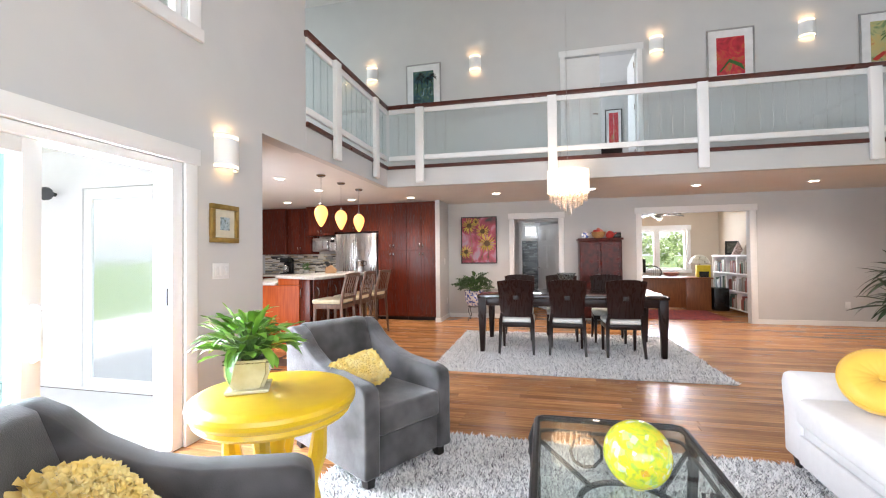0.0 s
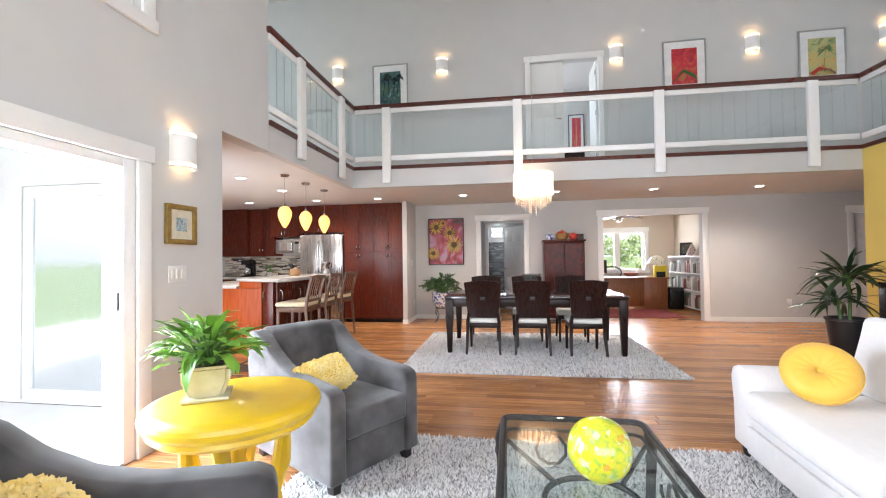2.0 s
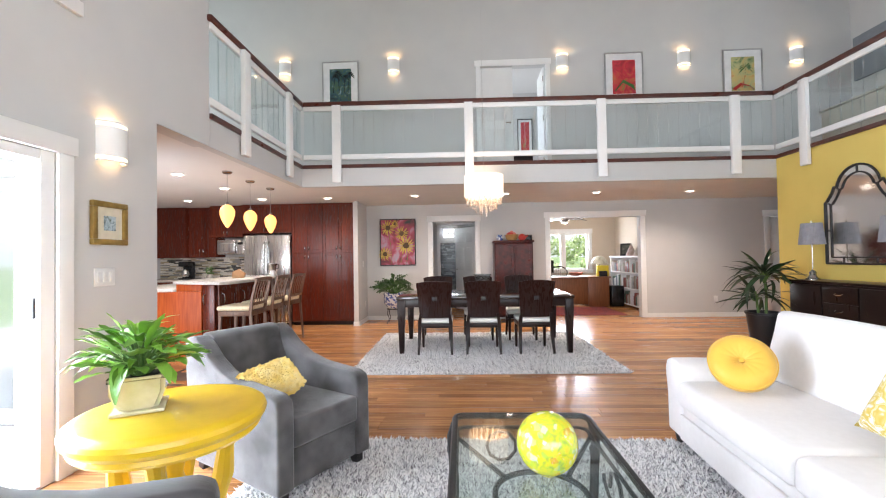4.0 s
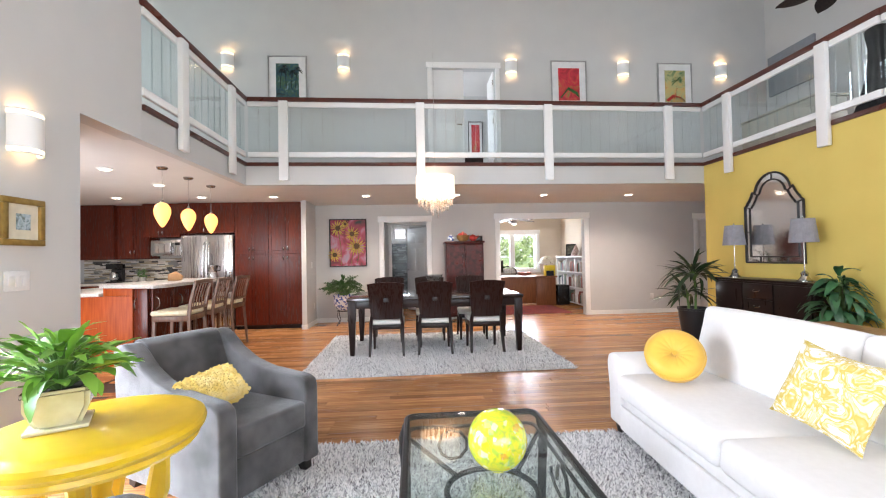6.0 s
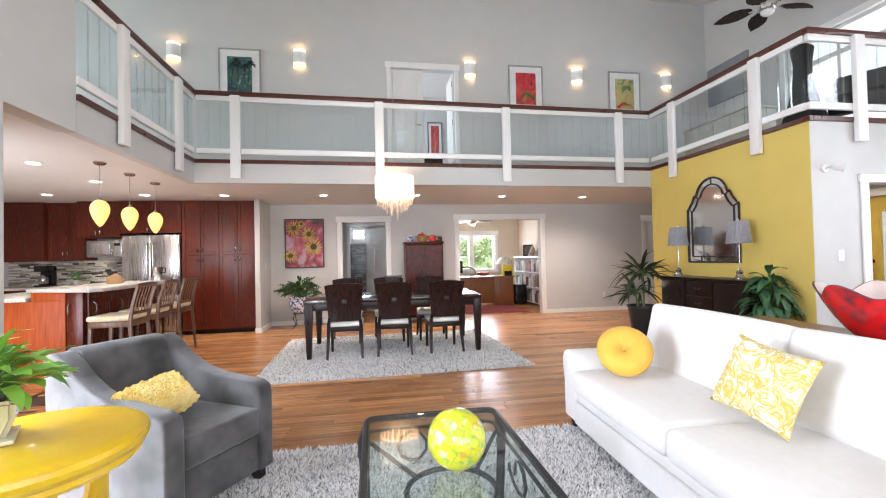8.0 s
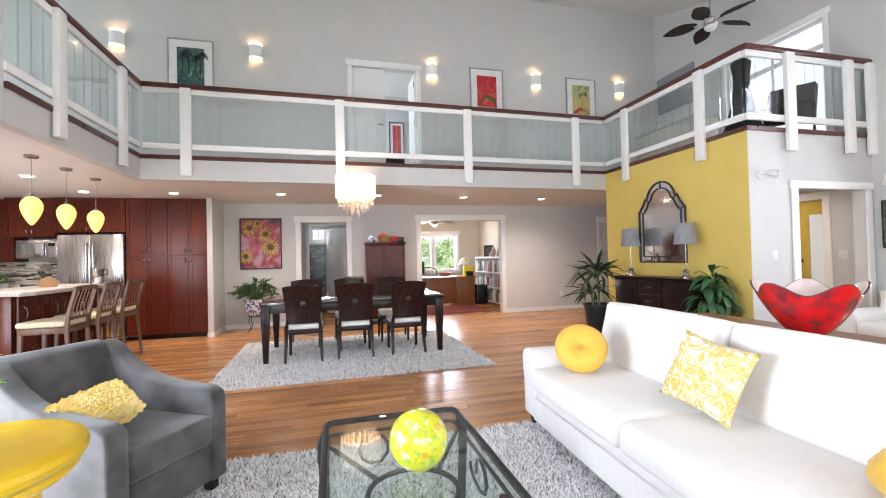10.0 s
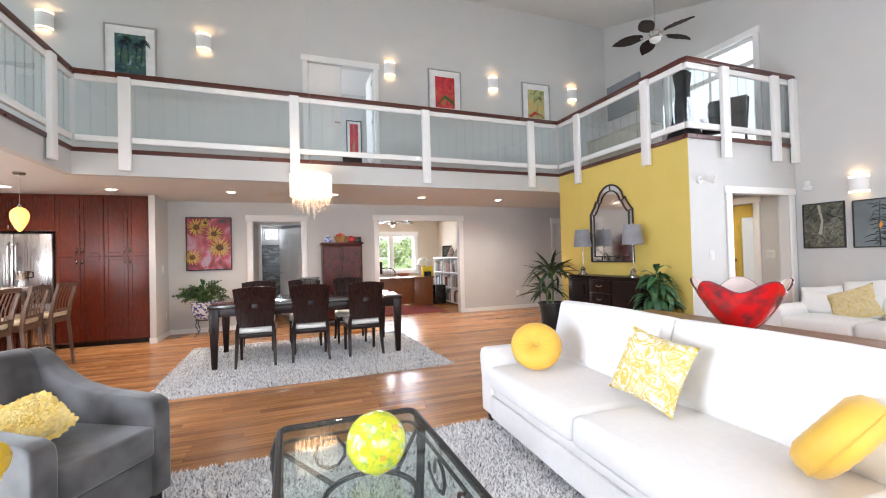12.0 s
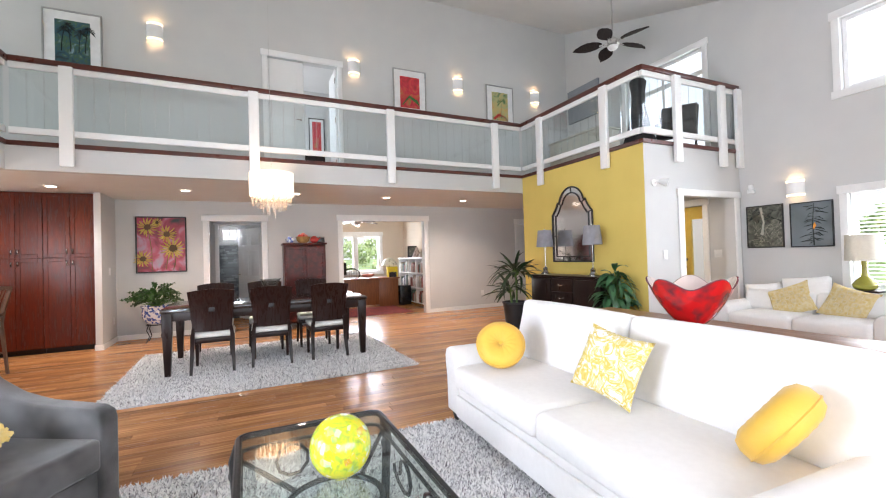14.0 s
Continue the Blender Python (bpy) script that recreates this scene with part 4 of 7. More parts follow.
def ruffle_pillow(m, w=0.33, h=0.22, seed=1):
    ob = thing("ruffled_pillow", m, "yellow pillow covered in fabric ruffles on the armchair", "pillow", "ruffled pillows")
    part("cushion", pillow_mesh(w, h, 0.10), M_RUFFLE, ob)
    r = random.Random(seed)
    bm = bmesh.new()
    for i in range(20):
        for j in range(14):
            u, v = (i + r.random()) / 20 * 2 - 1, (j + r.random()) / 14 * 2 - 1
            e = max((1 - u ** 4) * (1 - v ** 4), 0) ** 0.55
            for s in (1, -1):
                c = Vector((u * w / 2, s * (0.052 * e + 0.004), v * h / 2))
                rad = r.uniform(0.012, 0.021)
                ph = r.random() * 6.28
                mid = bm.verts.new(c)
                ring = [bm.verts.new(c + Vector((rad * math.cos(ph + k * 0.785), s * (0.008 + 0.007 * math.sin(k * 2.4 + ph)), rad * math.sin(ph + k * 0.785)))) for k in range(8)]
                for k in range(8):
                    bm.faces.new((mid, ring[k], ring[(k + 1) % 8]))
    tagged(part("ruffle_cover", bm, M_RUFFLE, ob, smooth=80), kind="stuff")
    return ob


ruffle_pillow(pose(-1.14, 2.44, 0.555, 52, 8, -122), 0.34, 0.215, seed=1)
ruffle_pillow(pose(-1.055, 0.815, 0.64, 55, 0, -60) @ pose(0, 0, 0, 0, 62, 0), seed=2)

# yellow side table
M_YTAB = surface("distressed_yellow_paint", (0.74, 0.48, 0.009), (0.66, 0.41, 0.008), 6, 0.35, bump=0.05, bscale=30, blotch=0.05, coat=0.15)
yt = thing("side_table", pose(-1.125, 1.59, RZ) @ Matrix.Diagonal((1, 1, 1.047, 1)), "distressed bright yellow round side table with turned legs", "side table")
part("tabletop", lathe([(0.27, 0.56), (0.30, 0.565), (0.312, 0.578), (0.306, 0.592), (0.322, 0.602), (0.332, 0.614), (0.335, 0.63), (0.33, 0.645), (0.316, 0.655), (0.29, 0.66)], 64), M_YTAB, yt, smooth=25)
part("column", lathe([(0.05, 0.10), (0.06, 0.13), (0.04, 0.16), (0.03, 0.22), (0.05, 0.30), (0.055, 0.36), (0.035, 0.42), (0.05, 0.50), (0.07, 0.558)], 20), M_YTAB, yt)
for k in range(4):
    a = math.radians(20 + 90 * k)
    c, s = math.cos(a), math.sin(a)
    part("leg", tube([(c * 0.20, s * 0.20, 0.558), (c * 0.185, s * 0.185, 0.50), (c * 0.175, s * 0.175, 0.40), (c * 0.15, s * 0.15, 0.28), (c * 0.16, s * 0.16, 0.18), (c * 0.19, s * 0.19, 0.08), (c * 0.21, s * 0.21, 0)],
                     [0.036, 0.03, 0.04, 0.024, 0.034, 0.022, 0.026], 10), M_YTAB, yt)
    part("brace", tube([(c * 0.16, s * 0.16, 0.2), (c * 0.03, s * 0.03, 0.17)], 0.014, 6), M_YTAB, yt)

# ---- plants ----
def leaf_data(name, length, width, droop, material, fold=0.25, n=7, wave=0.0):
    """One pointed leaf along +x, arching down, folded along its midrib."""
    bm = bmesh.new()
    rows = []
    for i in range(n + 1):
        t = i / n
        w = width * (math.sin(math.pi * min(t * 0.92 + 0.06, 1)) ** 0.8) / 2
        x, z = length * t * (1 - 0.25 * droop * t), -droop * length * t * t * 0.6 + 0.12 * length * t
        up = abs(w) * fold
        wz = wave * math.sin(i * 2.2) * width
        rows.append([bm.verts.new((x, -w, z + up + wz)), bm.verts.new((x, 0, z)), bm.verts.new((x, w, z + up - wz))])
    for a, b in zip(rows, rows[1:]):
        bm.faces.new((a[0], a[1], b[1], b[0])), bm.faces.new((a[1], a[2], b[2], b[1]))
    me = bpy.data.meshes.new(name)
    bm.to_mesh(me), bm.free()
    me.polygons.foreach_set("use_smooth", [True] * len(me.polygons))
    me.materials.append(material)
    return me


def leafy(name, a, b):
    m = surface(name, a, b, 9, 0.38, blotch=0.15, vary=0.3)
    bs = m.node_tree.nodes["Principled BSDF"]
    bs.inputs["Subsurface Weight"].default_value = 0.0
    return m


M_LILY, M_DRAC = leafy("bright_leaf", (0.24, 0.47, 0.055), (0.10, 0.28, 0.035)), leafy("dark_strap_leaf", (0.022, 0.055, 0.02), (0.013, 0.033, 0.013))
M_PHILO, M_BROAD = leafy("philodendron_leaf", (0.055, 0.13, 0.03), (0.03, 0.075, 0.02)), leafy("deep_green_leaf", (0.045, 0.14, 0.05), (0.025, 0.085, 0.035))
M_STEM = surface("green_stem", (0.10, 0.20, 0.05), rough=0.5)
M_SOIL = surface("soil", (0.03, 0.02, 0.015), rough=0.95, bump=0.5)


def foliage(ob, meshes, n, seed, base, spread, lift, size=(0.8, 1.2), tilt=(-10, 60), stem=0.5, squash=1.0):
    """Leaves on stalks that fan out from base: each leaf its own piece, the stalks one part."""
    r = random.Random(seed)
    stalks = bmesh.new()
    for k in range(n):
        a = k * 2.39996 + r.uniform(-0.3, 0.3)
        q = math.sqrt((k + 0.5) / n)
        rad = spread * q * r.uniform(0.75, 1.1)
        tip = Vector((math.cos(a) * rad, math.sin(a) * rad * squash, lift * (1 - 0.75 * q * q) * r.uniform(0.8, 1.15)))
        foot = Vector((math.cos(a) * 0.02, math.sin(a) * 0.02, 0))
        at = Vector(base) + tip * stem
        tube([Vector(base) + foot, Vector(base) + tip * stem * 0.5 + Vector((0, 0, lift * 0.06)), at], [0.005, 0.004, 0.003], 5, stalks)
        lf = new("leaf", r.choice(meshes))
        lf.parent = ob
        lf.matrix_local = pose(*at, 0, 0, math.degrees(a) + r.uniform(-25, 25)) @ pose(0, 0, 0, r.uniform(-25, 25), -r.uniform(*tilt) * (1 - q) - r.uniform(-12, 18), 0) @ Matrix.Scale(r.uniform(*size), 4)
    tagged(part("stem_cluster", stalks, M_STEM, ob), kind="stuff")


pl = thing("potted_peace_lily", pose(-1.24, 1.575, 0.712, 0, 0, 30), "bright green leafy plant in a beige glazed pot", "potted plant")
M_POT = surface("beige_glaze", (0.50, 0.45, 0.27), (0.62, 0.58, 0.42), 14, 0.22, blotch=0.1, coat=0.4)
part("saucer", box(-0.085, 0.085, -0.085, 0.085, 0, 0.014, 0.004), M_POT, pl)
b = bmesh.new()
lv = [(0.060, 0.0), (0.068, 0.02), (0.084, 0.07), (0.085, 0.125), (0.088, 0.13), (0.088, 0.142), (0.078, 0.142), (0.074, 0.12)]
lathe([(r * 1.45, z * 0.88 + 0.0145) for r, z in lv], 4, b)
bmesh.ops.rotate(b, verts=b.verts[:], cent=(0, 0, 0), matrix=Matrix.Rotation(math.pi / 4, 3, "Z"))
bmesh.ops.bevel(b, geom=[e for e in b.edges if abs(e.verts[0].co.z - e.verts[1].co.z) > 0.005], offset=0.015, segments=3, affect="EDGES")
part("pot", b, M_POT, pl, "beige crackle-glazed square pot", smooth=50)
part("soil", box(-0.066, 0.066, -0.066, 0.066, 0.105, 0.130), M_SOIL, pl)
lily = [leaf_data("lily_leaf", ln, wd, d, M_LILY, wave=0.06) for ln, wd, d in ((0.15, 0.046, 0.2), (0.14, 0.05, 0.6), (0.15, 0.044, 1.0))]
foliage(pl, lily, 105, 3, (0, 0, 0.13), 0.19, 0.20, (0.55, 1.15), (10, 85), 0.72)

# coffee table
ct = thing("coffee_table", pose(0.285, 1.63, RZ), "black wrought-iron coffee table with a glass top", "coffee table")
hx, hy, top = 0.335, 0.59, 0.425


def rounded(x, y, r, n=5):
    pts = []
    for sx, sy, a0 in ((1, 1, 0), (-1, 1, 90), (-1, -1, 180), (1, -1, 270)):
        for k in range(n + 1):
            a = math.radians(a0 + 90 * k / n)
            pts.append((sx * (x - r) + r * math.cos(a), sy * (y - r) + r * math.sin(a)))
    return pts


loop = rounded(hx, hy, 0.05)
part("top_frame", tube([(x, y, top) for x, y in loop + loop[:2]], 0.016, 8), M_IRON, ct)
part("lower_frame", tube([(x * 0.97, y * 0.98, top - 0.055) for x, y in loop + loop[:2]], 0.009, 6), M_IRON, ct)
M_TOPGLASS = glassy("table_glass", (0.86, 0.92, 0.90))
gt = part("glass_top", prism(rounded(hx - 0.012, hy - 0.012, 0.04), 0.010, "z", at=top + 0.004), M_TOPGLASS, ct, "clear glass top", smooth=0)
gt.visible_shadow = False
for sx in (-1, 1):
    for sy in (-1, 1):
        px, py = sx * (hx + 0.004), sy * (hy - 0.10)
        part("leg", tube([(px, py, top), (px + sx * 0.02, py, 0.36), (px + sx * 0.012, py, 0.2), (px, py, 0.0)], [0.016, 0.018, 0.016, 0.018], 8), M_IRON, ct)
        part("leg", tube([(px, py + sy * 0.055, top), (px + sx * 0.016, py + sy * 0.055, 0.3), (px, py + sy * 0.055, 0.0)], 0.010, 8), M_IRON, ct)
        part("collar", lathe([(0.022, 0.27), (0.026, 0.28), (0.026, 0.295), (0.022, 0.305)], 12, at=(px + sx * 0.014, py + sy * 0.02, 0)), M_IRON, ct)
        sc = [(sx * (hx - 0.01), sy * (0.02 + 0.10 * k / 10) + sy * 0.10 + sy * 0.09 * math.cos(k * 0.75), top - 0.16 + 0.10 * math.sin(k * 0.75) * (1 - k / 14)) for k in range(10)]
        part("scroll", tube(sc, 0.008, 6), M_IRON, ct)
        part("brace", tube([(sx * 0.125, sy * 0.125, 0.345), (px * 0.96, py, 0.355)], 0.010, 6), M_IRON, ct)
part("ring", tube([(0.175 * math.cos(k * math.pi / 16), 0.175 * math.sin(k * math.pi / 16), 0.345) for k in range(33)], 0.011, 8), M_IRON, ct)
for sy in (-1, 1):
    sc = [(0.10 + 0.075 * math.cos(k * 0.7), sy * (hy - 0.012), top - 0.15 + 0.075 * math.sin(k * 0.7)) for k in range(10)]
    part("scroll", tube(sc, 0.008, 6), M_IRON, ct)
    part("scroll", tube([(-x, y, z) for x, y, z in sc], 0.008, 6), M_IRON, ct)

# art glass ball
M_BALL = bpy.data.materials.new("yellow_art_glass")
M_BALL.use_nodes = True
nt = M_BALL.node_tree
bs = nt.nodes["Principled BSDF"]
tc = nt.nodes.new("ShaderNodeTexCoord")
wv = nt.nodes.new("ShaderNodeTexNoise")
wv.inputs["Scale"].default_value, wv.inputs["Detail"].default_value, wv.inputs["Distortion"].default_value = 30, 3, 1.2
vo = nt.nodes.new("ShaderNodeTexVoronoi")
vo.inputs["Scale"].default_value = 48
nt.links.new(tc.outputs["Object"], wv.inputs["Vector"]), nt.links.new(tc.outputs["Object"], vo.inputs["Vector"])
r1 = nt.nodes.new("ShaderNodeValToRGB")
e = r1.color_ramp.elements
e[0].position, e[0].color = 0.34, (0.20, 0.36, 0.10, 1)
e[1].position, e[1].color = 0.70, (0.60, 0.62, 0.38, 1)
for p, c in ((0.42, (0.36, 0.55, 0.04, 1)), (0.50, (0.64, 0.68, 0.03, 1)), (0.60, (0.70, 0.65, 0.03, 1)), (0.655, (0.75, 0.45, 0.02, 1)), (0.67, (0.8, 0.82, 0.3, 1))):
    x = e.new(p)
    x.color = c
nt.links.new(wv.outputs["Fac"], r1.inputs[0])
r2 = nt.nodes.new("ShaderNodeValToRGB")
r2.color_ramp.interpolation = "CONSTANT"
e = r2.color_ramp.elements
e[0].position, e[0].color = 0.0, (0.66, 0.65, 0.03, 1)
e[1].position, e[1].color = 0.8, (0.45, 0.66, 0.30, 1)
for p, c in ((0.55, (0.48, 0.62, 0.05, 1)), (0.9, (0.78, 0.86, 0.78, 1)), (0.96, (0.6, 0.2, 0.04, 1))):
    x = e.new(p)
    x.color = c
sepc = nt.nodes.new("ShaderNodeSeparateColor")
nt.links.new(vo.outputs["Color"], sepc.inputs[0]), nt.links.new(sepc.outputs[0], r2.inputs[0])
mx = nt.nodes.new("ShaderNodeMixRGB")
mx.inputs[0].default_value = 0.45
nt.links.new(r1.outputs[0], mx.inputs[1]), nt.links.new(r2.outputs[0], mx.inputs[2])
nt.links.new(mx.outputs[0], bs.inputs["Base Color"])
bs.inputs["Roughness"].default_value, bs.inputs["Coat Weight"].default_value = 0.08, 0.6
bs.inputs["Subsurface Weight"].default_value, bs.inputs["Subsurface Radius"].default_value, bs.inputs["Subsurface Scale"].default_value = 0.5, (1, 0.9, 0.3), 0.06
gbz = RZ + top + 0.014
gs = thing("glass_ball", pose(0.304, 1.605, gbz), "yellow-green speckled art glass ball on the coffee table", "glass ball")
b = bmesh.new()
bmesh.ops.create_uvsphere(b, u_segments=40, v_segments=24, radius=0.112, matrix=pose(0, 0, 0.112 + 0.002))
part("ball", b, M_BALL, gs)
part("foot_ring", lathe([(0.03, 0), (0.032, 0.006), (0.028, 0.01)], 16), M_BALL, gs)

# white sofas
M_SOFA = surface("white_linen", (0.84, 0.83, 0.82), (0.81, 0.80, 0.79), 30, 0.9, bump=0.10, bscale=260, blotch=0.02, sheen=0.15)


def soft_box(x0, x1, y0, y1, z0, z1, bev, puff=0.02, n=3):
    """A cushion: a well rounded box, bulging on its broad faces."""
    bm = box(x0, x1, y0, y1, z0, z1, bev, 4)
    bmesh.ops.subdivide_edges(bm, edges=[e for e in bm.edges if e.calc_length() > 0.15], cuts=n, use_grid_fill=True)
    c, s = Vector(((x0 + x1) / 2, (y0 + y1) / 2, (z0 + z1) / 2)), Vector(((x1 - x0) / 2, (y1 - y0) / 2, (z1 - z0) / 2))
    for v in bm.verts:
        d = v.co - c
        u = [max(0.0, 1 - (d[k] / s[k]) ** 2) for k in range(3)]
        v.co += Vector((d.x / s.x * puff * 0.4 * u[1] * u[2], d.y / s.y * puff * u[0] * u[2], d.z / s.z * puff * u[0] * u[1]))
        v.co += Vector((1, 1, 1)) * 0.003 * noise.noise(v.co * 7)
    return bm


def sofa(name, m, width, label, seats=2, depth=1.0, low=0.0):
    """Faces local +y; rolled arms, loose seat and back cushions."""
    ob = thing(name, m, label, "sofa")
    h = width / 2
    armp = [(-0.10, 0.07), (-0.105, 0.33), (-0.125, 0.43), (-0.13, 0.49), (-0.105, 0.545), (-0.05, 0.57), (0.02, 0.565), (0.07, 0.535), (0.09, 0.49), (0.09, 0.07)]
    for s in (-1, 1):
        prof = [(s * (h - 0.13 - u), v) for u, v in armp]
        part("arm", prism(prof, depth - 0.09, "y", at=-depth / 2 + 0.03, bevel=0.02), M_SOFA, ob, smooth=60)
    part("base", box(-h + 0.215, h - 0.215, -depth / 2 + 0.06, depth / 2 - 0.075, 0.07, 0.29, 0.015), M_SOFA, ob)
    part("front_band", box(-h + 0.218, h - 0.218, depth / 2 - 0.074, depth / 2 - 0.05, 0.07, 0.235, 0.01), M_SOFA, ob)
    part("back_frame", prism([(-depth / 2, 0.07), (-depth / 2 - 0.01, 0.72 - low), (-depth / 2 + 0.04, 0.77 - low), (-depth / 2 + 0.14, 0.76 - low), (-depth / 2 + 0.20, 0.30), (-depth / 2 + 0.2, 0.07)], width - 0.28, "x", at=-h + 0.14, bevel=0.02), M_SOFA, ob, smooth=60)
    w = (width - 0.44) / seats
    for k in range(seats):
        x = -h + 0.22 + k * w
        part("seat_cushion", soft_box(x + 0.003, x + w - 0.003, -depth / 2 + 0.24, depth / 2 - 0.03, 0.292, 0.455, 0.045, 0.02), M_SOFA, ob, smooth=70)
        bc = soft_box(x + 0.002 - (0.09 if k == 0 else 0), x + w - 0.002 + (0.09 if k == seats - 1 else 0), -0.12, 0.12, 0, 0.455 - low, 0.045, 0.018)
        bc.transform(pose(0, -depth / 2 + 0.345, 0.435, 14, 0, 0))
        part("back_cushion", bc, M_SOFA, ob, smooth=70)
    for sx in (-1, 1):
        for sy in (-1, 1):
            part("foot", lathe([(0.022, 0), (0.036, 0.07)], 12, at=(sx * (h - 0.10), sy * (depth / 2 - 0.11), 0)), M_FOOT, ob)
    return ob


sofa("sofa", pose(1.805, 1.765, 0.018, 0, 0, 87.5) @ Matrix.Diagonal((1, 1, 0.975, 1)), 2.45, "white linen two-cushion sofa with rolled arms", depth=1.06)
sofa("loveseat", pose(5.95, 2.66, 0, 0, 0, 90), 1.80, "white linen low-backed sofa against the grey wall", depth=1.0, low=0.20)

M_GOLD = surface("golden_yellow_silk", (0.78, 0.47, 0.06), (0.72, 0.42, 0.05), 9, 0.55, bump=0.12, bscale=40, blotch=0.08, sheen=0.2)


def round_pillow(m):
    """A round tufted cushion, flat along local y."""
    ob = thing("round_pillow", m, "golden yellow round tufted pillow on the white sofa", "pillow", "round yellow pillows")
    r = 0.165
    prof = [(0.012, -0.028), (0.02, -0.045), (0.07, -0.062), (0.115, -0.066), (0.15, -0.05), (r, -0.02), (r, 0.02), (0.15, 0.05), (0.115, 0.066), (0.07, 0.062), (0.02, 0.045), (0.012, 0.028)]
    bm = lathe(prof, 48)
    for v in bm.verts:
        a = math.atan2(v.co.y, v.co.x)
        q = math.hypot(v.co.x, v.co.y) / r
        v.co.z *= 1 + 0.05 * math.cos(a * 16) * max(0, 1 - abs(q - 0.4) * 2)
    bm.transform(Matrix.Rotation(math.pi / 2, 4, "X"))
    part("cushion", bm, M_GOLD, ob, smooth=60)
    for s in (-1, 1):
        part("button", tube([(0, s * 0.026, 0), (0, s * 0.042, 0)], 0.014, 12), M_GOLD, ob)
    part("piping", tube([(r * math.cos(k * math.pi / 24), -0.022, r * math.sin(k * math.pi / 24)) for k in range(49)], 0.004, 6), M_GOLD, ob)
    return ob


rp = round_pillow(pose(1.59, 2.51, 0.635, -38, 0, -30))
lean = Vector((0.25, -0.115, 0.24)).normalized()
away = Vector((0.845, 0.427, -0.32)).normalized()
flat = (away - lean * away.dot(lean)).normalized()
nrm = flat * -0.06 + lean.cross(flat) * (0.998 if lean.cross(flat).z > 0 else -0.998)
copy_thing(rp, Matrix.Translation((1.72, 0.88, 0.63)) @ Matrix((lean, nrm, lean.cross(nrm))).transposed().to_4x4())

# square printed pillow
M_PRINT = bpy.data.materials.new("yellow_floral_print")
M_PRINT.use_nodes = True
nt = M_PRINT.node_tree
bs = nt.nodes["Principled BSDF"]
tc = nt.nodes.new("ShaderNodeTexCoord")
ns = nt.nodes.new("ShaderNodeTexNoise")
ns.inputs["Scale"].default_value, ns.inputs["Distortion"].default_value, ns.inputs["Detail"].default_value = 9.5, 2.8, 1.5
rp_ = nt.nodes.new("ShaderNodeValToRGB")
el = rp_.color_ramp.elements
el[0].position, el[0].color = 0.38, (0.80, 0.79, 0.73, 1)
el[1].position, el[1].color = 0.66, (0.80, 0.79, 0.73, 1)
for p, c in ((0.42, (0.62, 0.47, 0.11, 1)), (0.47, (0.74, 0.68, 0.44, 1)), (0.52, (0.60, 0.44, 0.08, 1)), (0.60, (0.66, 0.52, 0.16, 1))):
    x = el.new(p)
    x.color = c
nt.links.new(tc.outputs["Object"], ns.inputs["Vector"]), nt.links.new(ns.outputs["Fac"], rp_.inputs[0])
nt.links.new(rp_.outputs[0], bs.inputs["Base Color"])
bs.inputs["Roughness"].default_value = 0.9
sp_ = thing("printed_pillow", pose(1.72, 1.655, 0.672, 24, 0, 98) @ pose(0, 0, 0, 0, -9, 0), "white square pillow with yellow floral print on the sofa", "pillow")
part("cushion", pillow_mesh(0.385, 0.36, 0.13), M_PRINT, sp_)
for yy, zz_, wd, rz in ((2.80, 0.655, 0.50, 96), (3.26, 0.60, 0.40, 112)):
    wp = thing("white_pillow", pose(6.16, yy, zz_, 20, 6, rz), "plump white linen pillow on the low sofa", "pillow", "white pillows")
    part("cushion", pillow_mesh(wd, wd * 0.92, 0.19, pinch=0.05), M_SOFA, wp, smooth=80)
M_KEYLINE = surface("pale_gold_thread", (0.72, 0.62, 0.40), rough=0.9)
M_KEY = surface("gold_key_pattern", (0.62, 0.46, 0.17), (0.70, 0.60, 0.38), 30, 0.9)
for yy, rz, rx, xx in ((2.90, 100, 26, 6.02), (2.36, 80, 26, 6.02)):
    kp = thing("patterned_pillow", pose(xx, yy, 0.595, rx, 22 if yy > 2.6 else -14, rz), "gold pillow with a key pattern on the white sofa", "pillow", "gold pillows")
    part("cushion", pillow_mesh(0.46, 0.40, 0.14), M_KEY, kp)
    b = bmesh.new()
    for k in range(-3, 4):
        for j in range(-2, 3):
            if (k + j) % 2 == 0:
                e = (1 - (k / 4.2) ** 4) * (1 - (j / 3.2) ** 4)
                for s in (-1, 1):
                    for q in ((k * 0.05 - 0.024, k * 0.05 + 0.024, j * 0.055 + 0.014, j * 0.055 + 0.021), (k * 0.05 + 0.017, k * 0.05 + 0.024, j * 0.055 - 0.02, j * 0.055 + 0.014),
                              (k * 0.05 - 0.01, k * 0.05 + 0.017, j * 0.055 - 0.02, j * 0.055 - 0.013), (k * 0.05 - 0.024, k * 0.05 - 0.017, j * 0.055 - 0.02, j * 0.055 + 0.014)):
                        y = s * (0.073 * e ** 0.55 + 0.002)
                        box(q[0], q[1], min(y, y - s * 0.014), max(y, y - s * 0.014), q[2], q[3], bm=b)
    tagged(part("key_pattern", b, M_KEYLINE, kp, "cream key pattern"), kind="stuff")

